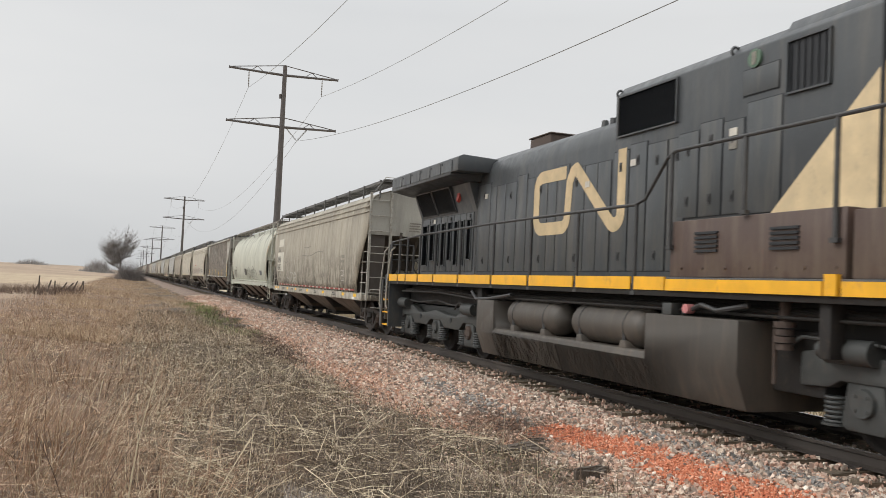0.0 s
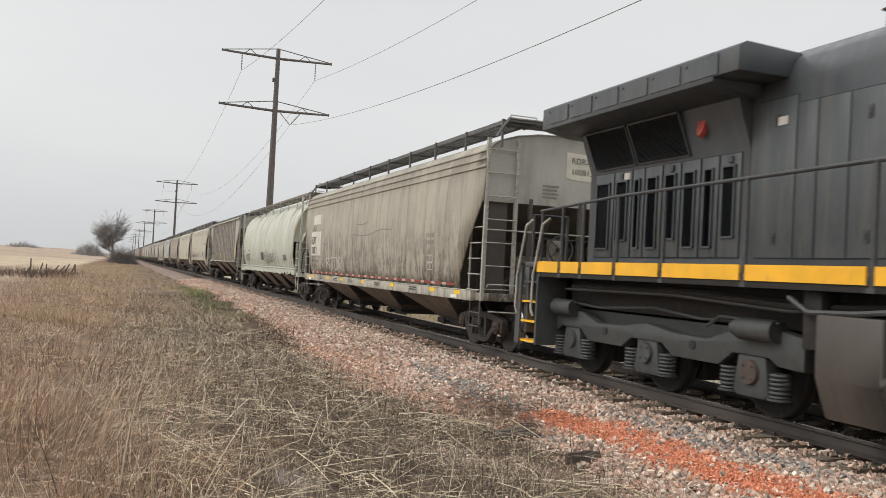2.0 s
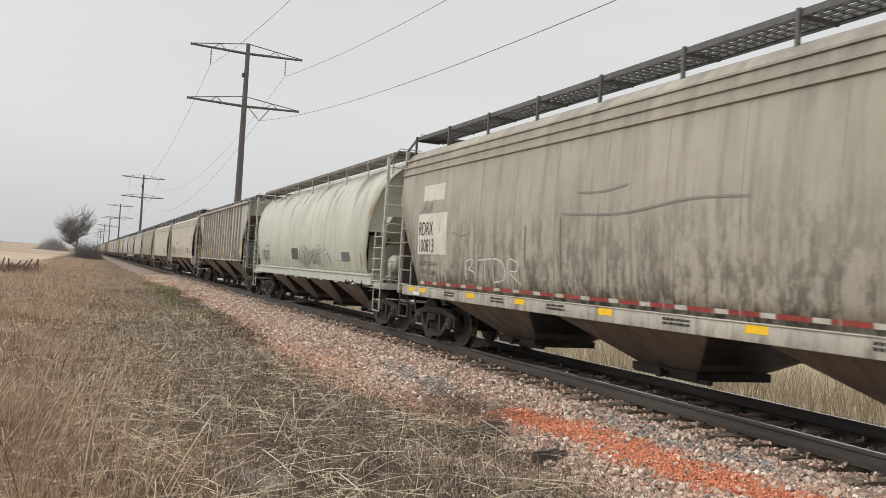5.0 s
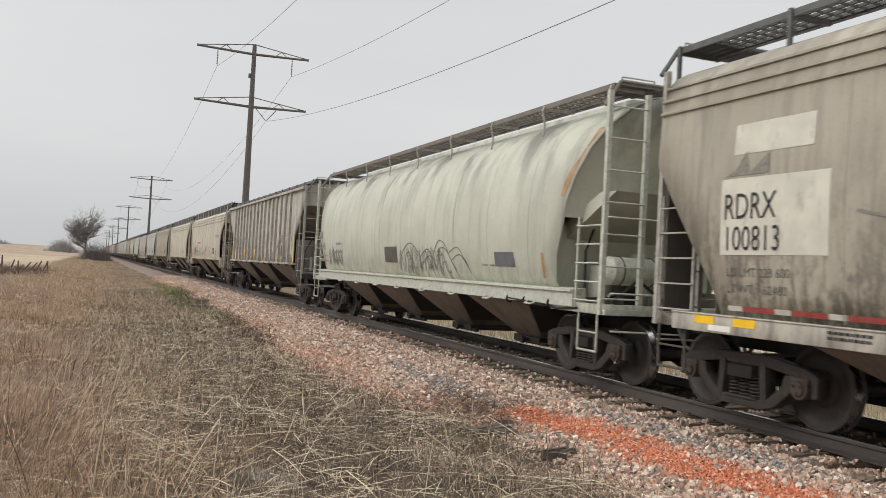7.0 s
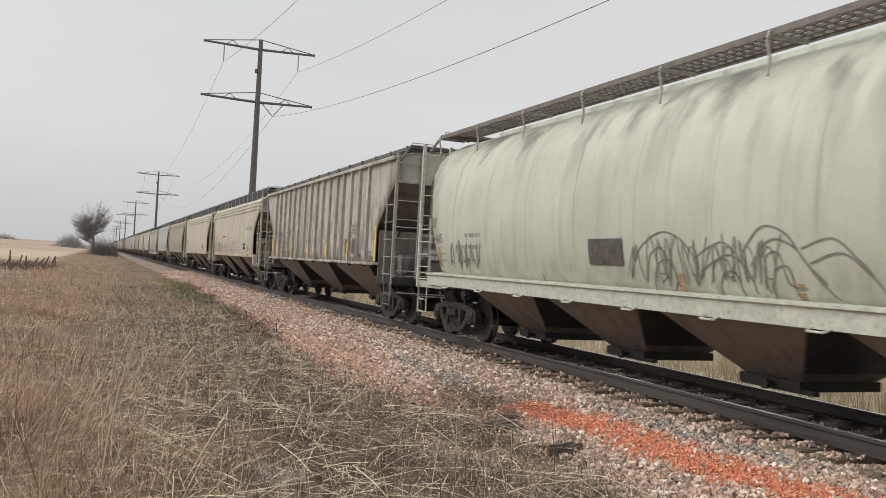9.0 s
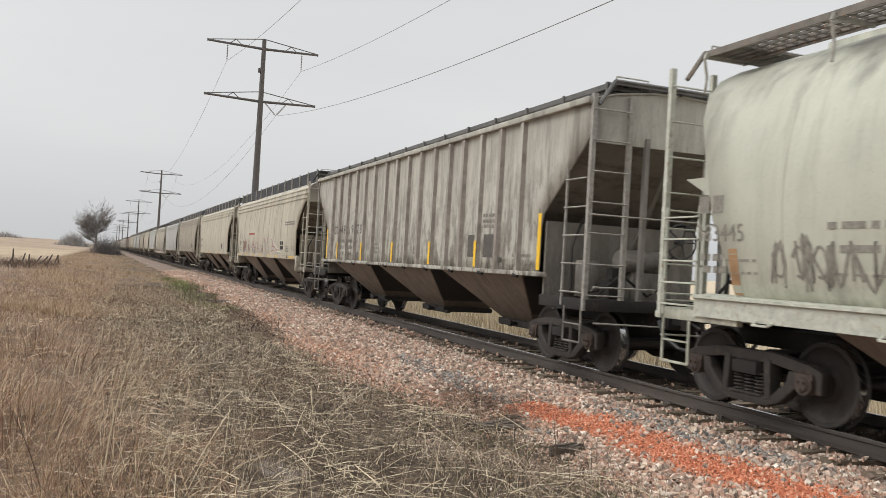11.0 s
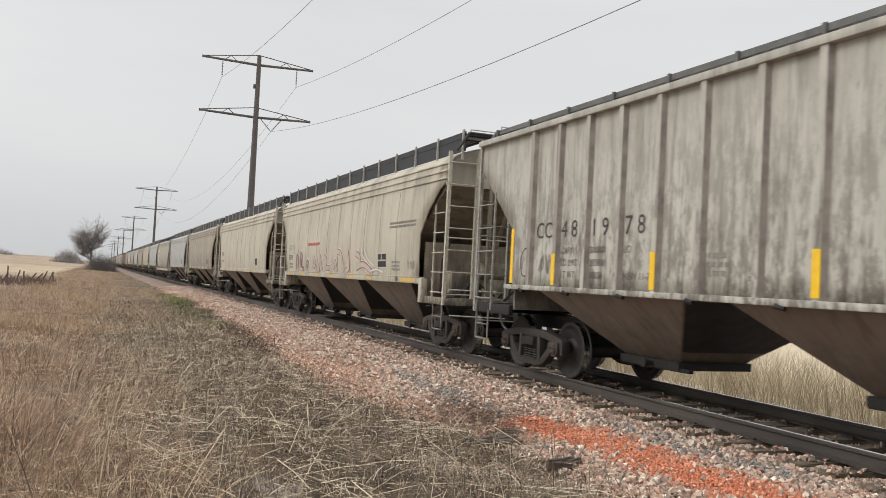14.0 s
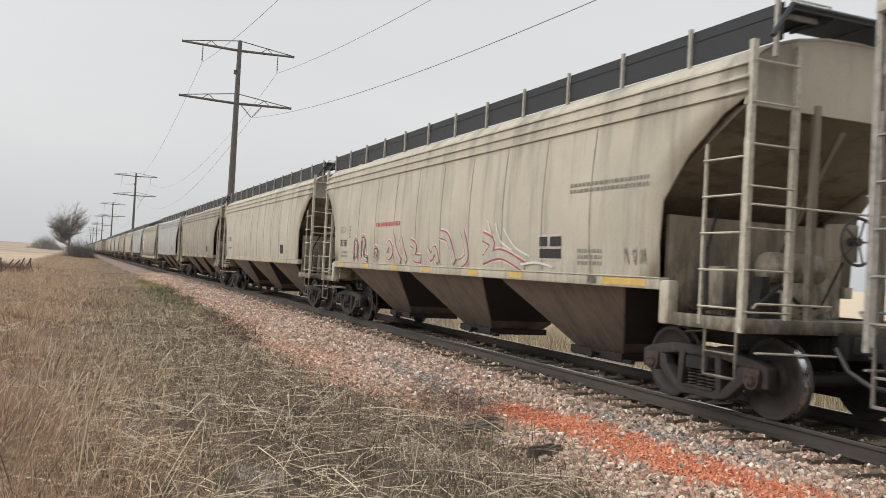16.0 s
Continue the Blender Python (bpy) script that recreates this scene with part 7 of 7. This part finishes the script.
    for k in range(6):
        y = 9.5 - 0.72 * k
        part("wing_panel", Mesh().box(-1.632, -1.615, y - 0.64, y, 3.97, 4.21), M_BLACK_PANEL, t)
        part("bolt", Mesh().cyl((-1.645, y - 0.05, 4.16), (-1.615, y - 0.05, 4.16), 0.02, 6), M_BLACK, t)
    for a, b in ((7.95, 9.1), (6.65, 7.9)):
        grille(t, a, b, 3.22, 3.80, 1.14, 34, False, 0.24)
    lou = [9.12, 8.55, 8.05, 7.72, 7.28, 6.85, 6.42, 6.05, 5.62]
    for k, (a, b) in enumerate(zip(lou[:-1], lou[1:])):
        d = door(t, b + 0.02, a - 0.02, 1.86, 3.16, HX, None, False, 0.02)
        grille(d, b + 0.09, a - 0.09, 1.98 + (0.12 if k % 3 == 1 else 0), 3.02, HX + 0.022, 7, True)
        if k % 3 == 1:
            part("latch", Mesh().box(-HX - 0.05, -HX - 0.02, a - 0.28, a - 0.2, 3.05, 3.13), M_DARK_BAR, d)
    part("end_plate", Mesh().box(-0.84, 0.84, 9.3, 9.42, 1.745, 3.86), M_BLACK, t, bevel=0.02)
    mk = Mesh().cyl((-1.0, 6.28, 3.56), (-1.062, 6.28, 3.58), 0.10, 16)
    part("red_marker", mk, M_LOCO_RED, t, "tall oval red patch", at=pose(0, 0, 0) @ Matrix.Translation((0, 6.28, 3.57)) @ Matrix.Diagonal((1, 0.75, 1.6, 1)) @ Matrix.Translation((0, -6.28, -3.57)))
    # equipment cabinets behind the cab
    B = 0.90
    c = Mesh().prism([(-B, 1.745), (-B, 4.62), (-B + 0.14, 4.77), (B - 0.14, 4.77), (B, 4.62), (B, 1.745)], "y", -5.36, -0.16)
    part("equipment_cabinet", c, M_BLACK, t, bevel=0.02)
    grille(t, -1.84, -0.28, 3.94, 4.59, B + 0.01, 40, True)
    grille(t, -4.66, -3.98, 3.91, 4.55, B + 0.01, 6, True)
    for a, b, z0, z1 in ((-2.34, -1.89, 2.58, 3.75), (-2.83, -2.38, 2.58, 3.83), (-3.25, -2.87, 2.58, 3.77), (-3.91, -3.31, 2.56, 3.94), (-3.84, -3.21, 4.04, 4.36), (-0.62, -0.2, 1.86, 3.72), (-1.1, -0.66, 1.86, 3.78), (-1.62, -1.14, 1.86, 3.72), (-2.05, -1.68, 1.86, 3.72)):
        door(t, a, b, z0, z1, B, None, b - a < 0.6)
    # diagonal cream nose band: wedge on the cabinet side
    m = Mesh().add([(-B - 0.030, -3.71, 2.47), (-B - 0.030, -5.34, 2.47), (-B - 0.030, -5.34, 3.95)], [(0, 1, 2, 3)])
    part("cream_wedge", m, M_CREAM, t, "faded cream diagonal paint band")
    low = Mesh().box(-1.50, 1.50, -5.52, -2.62, 1.745, 2.46)
    part("lower_cabinet", low, M_BROWN_PANEL, t, "dusty brown-black lower cabinet", bevel=0.02)
    for a in (-3.58, -4.90):
        g = Mesh()
        for i in range(5):
            z = 2.05 + 0.055 * i
            g.prism([(a, z), (a + 0.42, z), (a + 0.42, z + 0.03), (a, z + 0.03)], "x", -1.53, -1.50)
        part("louvre", g, M_MESH, t)["kind"] = "stuff"
    for y in np.arange(-5.4, -2.65, 0.42):
        part("bolt", Mesh().cyl((-1.50, y, 1.86), (-1.515, y, 1.86), 0.018, 6), M_BROWN_PANEL, t)
    # cab and nose
    part("equipment_cabinet", Mesh().prism([(-B, 1.745), (-B, 4.70), (-B + 0.14, 4.86), (B - 0.14, 4.86), (B, 4.70), (B, 1.745)], "y", -7.0, -5.36), M_BLACK, t, bevel=0.02)
    part("roof_step", Mesh().prism([(-B + 0.02, 4.60), (-B + 0.15, 4.84), (B - 0.15, 4.84), (B - 0.02, 4.60)], "y", -5.36, -3.85), M_BLACK, t, bevel=0.015)
    grille(t, -6.9, -5.52, 4.32, 4.66, B + 0.01, 30, True)
    part("cream_panel", Mesh().add([(-B - 0.012, -5.385, 2.47), (-B - 0.012, -7.0, 2.47), (-B - 0.012, -7.0, 4.28), (-B - 0.012, -5.72, 4.28), (-B - 0.012, -5.385, 3.99)], [(0, 1, 2, 3, 4)]), M_CREAM, t, "faded cream diagonal paint band")
    part("panel_joint", Mesh().box(-B - 0.034, -B + 0.01, -5.385, -5.355, 2.46, 4.66), M_MESH, t)
    part("red_panel", Mesh().add([(-B - 0.016, -5.55, 2.50), (-B - 0.016, -7.0, 2.50), (-B - 0.016, -7.0, 3.40)], [(0, 1, 2)]), M_LOCO_RED, t, "faded red diagonal panel")
    part("red_mark", Mesh().box(-B - 0.020, -B, -5.90, -5.72, 2.86, 2.98), M_WHITE_TAPE, t, "small pale notice")
    part("notice", Mesh().box(-B - 0.020, -B, -5.72, -5.60, 3.72, 3.98), M_WHITE_TAPE, t, "faded pale notice plate")
    part("notice", Mesh().cyl((-B - 0.02, -5.72, 3.12), (-B, -5.72, 3.12), 0.06, 14), M_OCHRE, t, "round ochre warning mark")
    part("lower_cabinet", Mesh().box(-1.50, 1.50, -8.1, -5.60, 1.745, 2.42), M_BROWN_PANEL, t, "dusty brown-black lower cabinet", bevel=0.02)
    cab = Mesh().prism([(-1.52, 1.745), (-1.52, 3.95), (-1.2, 4.45), (1.2, 4.45), (1.52, 3.95), (1.52, 1.745)], "y", -9.0, -7.02)
    part("cab", cab, M_CREAM, t, "faded cream cab", bevel=0.03)
    part("cab_window", Mesh().box(-1.535, -1.50, -8.5, -7.4, 3.0, 3.75), M_GLASS, t, "dark cab side window")
    nose = Mesh().prism([(-9.0, 1.745), (-9.0, 3.3), (-10.1, 3.05), (-10.4, 2.6), (-10.4, 1.745)], "x", -1.0, 1.0)
    part("nose", nose, M_LOCO_RED, t, bevel=0.04)
    # round green badge
    part("badge", Mesh().cyl((-B - 0.0, -3.42, 4.48), (-B - 0.035, -3.42, 4.48), 0.115, 24), M_GREEN_DISC, t, "dim green round badge")
    part("badge_core", Mesh().box(-B - 0.042, -B - 0.03, -3.455, -3.385, 4.40, 4.56), M_GHOST, t, "pale stripe of a round badge")
    part("lifting_ring", Mesh().ring((-B + 0.05, -2.96, 4.68), 0.06, 0.02, "y", 12, 5), M_BLACK, t)
    part("lifting_ring", Mesh().ring((-B + 0.05, -0.2, 4.66), 0.06, 0.02, "y", 12, 5), M_BLACK, t)
    # cream painted bands on the hood
    X = HX + 0.018
    m_ = lambda pts: [(1.039 * y - 0.242, z) for y, z in pts]
    band(m_([(1.55, 3.58), (2.40, 3.58)] + arc(2.42, 3.36, 0.22, 90, 0) + [(2.64, 2.85)] + arc(2.42, 2.84, 0.22, 0, -90) + [(1.72, 2.62)] + arc(1.66, 2.80, 0.18, -90, -175) + [(1.42, 3.40), (1.32, 3.56), (1.20, 3.60), (1.08, 3.50), (0.16, 2.68)] + arc(-0.02, 2.76, 0.18, 320, 180) + [(-0.20, 3.30), (-0.20, 3.76)]), 0.23, X, 0.006, "cream_band", t, M_CREAM, "faded cream curved band shape")
    # small stickers
    for y, z, k in ((4.95, 3.45, M_WHITE_TAPE), (0.62, 3.30, M_WHITE_TAPE), (-0.75, 3.5, M_WHITE_TAPE), (-3.05, 3.62, M_WHITE_TAPE), (-3.05, 3.45, M_GHOST), (8.2, 3.08, M_WHITE_TAPE)):
        part("sticker", Mesh().box(-(B if y < -0.2 else HX) - 0.032, -(B if y < -0.2 else HX) - 0.019, y - 0.09, y + 0.06, z - 0.05, z + 0.05), k, t, "small pale sticker")
    # handrails
    RX = 1.54
    for side in (-1, 1):
        m = Mesh().tube([(side * RX, 9.75, 2.58), (side * RX, 7.4, 2.68), (side * RX, 3.0, 2.735), (side * RX, -1.85, 2.735), (side * RX, -2.08, 2.80), (side * RX, -2.55, 3.28), (side * RX, -2.72, 3.36), (side * RX, -5.45, 3.36), (side * RX, -9.4, 3.36)], 0.024, 8)
        part("handrail", m, M_DARK_BAR, t)
        for y, z0, z1 in ((9.7, 1.5, 2.58), (9.0, 1.5, 2.62), (8.35, 1.5, 2.64), (7.4, 1.5, 2.68), (6.3, 1.5, 2.69), (4.75, 1.5, 2.71), (3.0, 1.5, 2.735), (1.4, 1.5, 2.735), (-0.25, 1.5, 2.735), (-1.87, 1.5, 2.735), (-2.66, 2.1, 3.34), (-4.07, 2.46, 3.36), (-5.42, 2.1, 3.36)):
            m = Mesh().cyl((side * RX, y, z0), (side * RX, y, z1), 0.028, 8)
            m.box(*sorted((side * (RX + 0.03), side * (RX - 0.03))), y - 0.05, y + 0.05, z0, z0 + 0.05)
            part("rail_post", m, M_DARK_BAR, t)
    # rear platform, steps, end rails
    for side in (-1, 1):
        m = Mesh()
        m.box(*sorted((side * 1.56, side * 1.02)), 9.72, 9.78, 0.38, 1.66)
        m.prism([(9.78, 0.38), (10.45, 0.38), (10.45, 1.15), (10.2, 1.66), (9.78, 1.66)], "x", side * 1.02 - 0.02, side * 1.02 + 0.02)
        m.prism([(10.32, 0.36), (10.48, 0.36), (10.48, 1.45), (10.30, 1.62)], "x", side * 1.56 - 0.02, side * 1.56 + 0.02)
        stairs = part("step_well", m, M_BLACK, t)
        for i in range(4):
            z = 0.40 + 0.33 * i
            part("step", Mesh().box(*sorted((side * 1.55, side * 1.03)), 9.79, 10.44 - 0.05 * i, z, z + 0.03), M_YELLOW if i < 3 else M_BLACK, stairs, "yellow-edged step" if i < 3 else "")
        g = Mesh()
        for y in (9.82, 10.42):
            g.tube([(side * 1.58, y, 0.85), (side * 1.60, y + 0.04, 0.95), (side * 1.60, y + 0.02, 1.5), (side * 1.60, y - 0.25, 2.35), (side * 1.54, y - 0.38, 2.45)], 0.022, 7)
        part("grab_rail", g, M_LIGHT_BAR, t, "pale bent step handrail")
    part("rear_platform", Mesh().box(-1.5, 1.5, 9.4, 10.35, 1.66, 1.745), M_BLACK, t, bevel=0.01)
    for x in (-1.4, -0.75, 0.75, 1.4):
        part("end_post", Mesh().cyl((x, 10.3, 1.745), (x, 10.3, 2.55), 0.026, 8), M_LOCO_RUST if x > 0 else M_DARK_BAR, t)
    part("end_rail", Mesh().tube([(-1.4, 10.3, 2.55), (-0.75, 10.3, 2.55)], 0.022, 7).tube([(0.75, 10.3, 2.55), (1.4, 10.3, 2.55)], 0.022, 7).tube([(-1.4, 10.3, 2.15), (1.4, 10.3, 2.15)], 0.014, 6), M_DARK_BAR, t)
    part("pilot", Mesh().box(-1.5, 1.5, 10.2, 10.35, 0.55, 1.66), M_BLACK, t, bevel=0.02)
    coupler(t, 1, 10.2, 10.95)
    # fuel tank with air reservoirs resting on its step
    z = 0.24
    m = Mesh()
    m.prism([(-1.56, 1.27), (-1.56, 0.66), (-1.40, z), (1.40, z), (1.56, 0.66), (1.56, 1.27)], "y", -4.05, -2.2)
    m.prism([(-1.56, 1.27), (-1.56, 0.66), (-1.40, z), (1.40, z), (1.56, 0.66), (1.56, 1.27)], "y", 2.85, 3.65)
    m.prism([(-1.52, 0.76), (-1.56, 0.66), (-1.40, z), (1.40, z), (1.56, 0.66), (1.52, 0.76)], "y", -2.2, 2.85)
    m.box(-0.75, 0.75, -2.2, 2.85, 0.7, 1.2)
    part("fuel_tank", m, M_TANK, t, "dusty dark steel fuel tank", bevel=0.03)
    for a, b in ((0.45, 2.55), (-2.02, 0.12)):
        m = Mesh()
        n = 8
        rows = [(0.0, 0.0), (0.04, 0.14), (0.12, 0.23), (0.22, 0.275), (0.35, 0.285)]
        L = b - a
        prof = rows + [(L - p, r_) for p, r_ in rows[::-1]]
        pts, k, seg = [], len(prof), 24
        for i in range(seg):
            q = 6.28318 * i / seg
            pts += [(-1.22 + r_ * math.cos(q), a + p, 1.05 + r_ * math.sin(q)) for p, r_ in prof]
        m.add(pts, [(i * k + j, i * k + j + 1, ((i + 1) % seg) * k + j + 1, ((i + 1) % seg) * k + j) for i in range(seg) for j in range(k - 1)])
        tk = part("air_reservoir", m, M_TANK, t, "dark cylindrical air reservoir")
        for y in (a + 0.45, b - 0.45):
            part("strap", Mesh().ring((-1.22, y, 1.05), 0.287, 0.012, "y", 28, 5), M_DARK_BAR, tk)
            part("saddle", Mesh().prism([(y - 0.12, 0.72), (y + 0.12, 0.72), (y + 0.06, 0.86), (y - 0.06, 0.86)], "x", -1.50, -1.0), M_TANK, tk, bevel=0.01)
            part("bolt", Mesh().cyl((-1.47, y, 0.86), (-1.47, y, 0.96), 0.03, 8), M_DARK_BAR, tk)
    for i, (x, zz, r_) in enumerate(((-1.30, 1.38, 0.035), (-1.1, 1.42, 0.025), (-1.42, 1.33, 0.02))):
        m = Mesh().tube([(x, 9.0, zz), (x, 6.2, zz + 0.02), (x, 4.2, zz - 0.06), (x, 2.6, zz), (x, -2.0, zz + 0.01), (x + 0.05, -4.6, zz), (x + 0.1, -9.0, zz)], r_, 7)
        part("pipe", m, M_UNDER, t, "dark pipe under the frame")
    m = Mesh().tube([(-1.50, 4.1, 1.42), (-1.52, 3.8, 1.28), (-1.52, 3.2, 1.30), (-1.50, 2.2, 1.40)], 0.03, 7)
    part("cable", m, M_DARK_BAR, t, "sagging black cable")
    m = Mesh().tube([(-1.46, -2.9, 1.3), (-1.5, -3.3, 1.42), (-1.5, -3.6, 1.36), (-1.45, -4.1, 1.44)], 0.03, 7)
    part("cable", m, M_DARK_BAR, t, "sagging black cable")
    part("filler_cap", Mesh().cyl((-1.55, -3.05, 1.36), (-1.44, -3.05, 1.36), 0.06, 12), M_PINK, t, "faded pink round filler cap")
    part("gauge_box", Mesh().box(-1.54, -1.38, -2.75, -2.55, 1.27, 1.42), M_LOCO_BOGIE, t, bevel=0.01)
    bell = Mesh()
    for i in range(4):
        bell.cyl((-1.3, -4.5, 0.98 + 0.08 * i), (-1.3, -4.5, 1.045 + 0.08 * i), 0.12 if i % 2 else 0.095, 12)
    bell.cyl((-1.3, -4.5, 1.28), (-1.3, -4.5, 1.5), 0.06, 10)
    part("air_filter", bell, M_RUSTCAP, t, "rusty ribbed air filter canister")
    part("drain_pipe", Mesh().tube([(-1.3, -4.35, 1.2), (-1.32, -4.38, 0.6)], 0.025, 7), M_RUSTCAP, t)
    part("hanger", Mesh().box(-1.5, -1.3, -5.35, -5.2, 0.95, 1.5), M_UNDER, t, bevel=0.01)
    part("rear_equipment", Mesh().box(-1.1, 1.1, -4.9, -4.1, 0.5, 1.2), M_UNDER, t, bevel=0.03)
    part("tank_bracket", Mesh().box(-1.45, -1.2, 3.7, 3.95, 0.9, 1.5), M_UNDER, t, bevel=0.02)
    for y in (7.15, -7.55):
        loco_bogie(t, y)
    return t


M_LOCO_RUST = plain("faded_maroon_post", (0.12, 0.035, 0.03), 0.6, 0.0, 0.3, 9, 0.002)
M_PINK = plain("faded_pink_paint", (0.52, 0.20, 0.20), 0.6, 0.0, 0.2, 20, 0.002)
LOCO_WHEELS = {s: loco_wheel_data(s) for s in (-1, 1)}
LOCO_AXLE = AXLE


# ---- put the place together ----
scatter_stones()
plant_grass()
puddle()
brush_and_fence()
broken_timber(4.45, 9.3, 15, 0.75, 0.22, 1)
broken_timber(5.0, 9.75, -8, 0.36, 0.2, 2)
broken_timber(4.6, 7.9, 12, 0.5, 0.07, 3)
broken_timber(4.45, 38.0, 30, 1.6, 0.4, 4)
broken_timber(4.0, 33.0, -20, 1.3, 0.35, 5)
power_line()
bare_tree("bare_tree", -1.4, 190, 13.6, 1.5, 11, "bare leafless tree at the end of the grass verge")
thicket("undergrowth", 0.6, 189, 4.4, 3, 6.4, 3, "bare brown undergrowth beside the tree", M_TWIG, 2600, 0.04)
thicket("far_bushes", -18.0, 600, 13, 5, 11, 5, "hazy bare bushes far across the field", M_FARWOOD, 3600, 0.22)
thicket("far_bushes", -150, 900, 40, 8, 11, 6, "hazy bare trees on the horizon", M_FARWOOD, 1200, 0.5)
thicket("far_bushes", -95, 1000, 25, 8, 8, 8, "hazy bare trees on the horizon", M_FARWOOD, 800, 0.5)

loco = locomotive()
cars = [first_hopper(), cylinder_hopper(), ribbed_hopper(), graffiti_hopper()]
beige = plain_hopper("beige curved-side covered hopper with ochre sill marks", M_BEIGE_CAR)
dusk = plain_hopper("dark tan curved-side covered hopper", M_DUSK_CAR)
silver = plain_hopper("pale grey curved-side covered hopper", M_SILVER_CAR)
tan = plain_hopper("tan curved-side covered hopper", M_TAN_CAR)
brown = ribbed_hopper("oxide red rib-sided covered hopper", M_RED_CAR, False)
kinds = [beige, dusk, silver, cars[0], silver, tan, dusk, silver, silver, tan, dusk, brown, brown, dusk, silver, dusk, tan, silver, brown, brown, tan, brown, dusk, silver, brown, tan, silver, dusk, tan, brown, silver, tan]
used = set()
for kind in kinds:
    if kind in cars or kind in used:
        cars.append(copy_thing(kind, pose(0, 0, 0)))
    else:
        used.add(kind)
        cars.append(kind)
places = CAR_Y + [CAR_Y[-1] + PITCH * (k + 1) for k in range(len(kinds))]


def motions():
    rows = lambda y: [(t, pose(TRACK, y - s, 0)) for t, s in TRAVEL]
    walk(loco, rows(LOCO_Y))
    for car, y in zip(cars, places):
        walk(car, rows(y))
    times = [0.14 * k for k in range(115)] + [16.0]
    for k, thing_ in enumerate([loco] + cars[:4]):
        for ob in thing_.children_recursive:
            if ob.data is not None and ob.data.name.startswith(("wheel", "axle")) and "box" not in ob.data.name:
                at = ob.matrix_basis.translation.copy()
                r = LOCO_WHEEL if k == 0 else WHEEL_R
                walk(ob, [(t, pose(*at, math.degrees(travelled(t) / r), 0, 0)) for t in times])


motions()
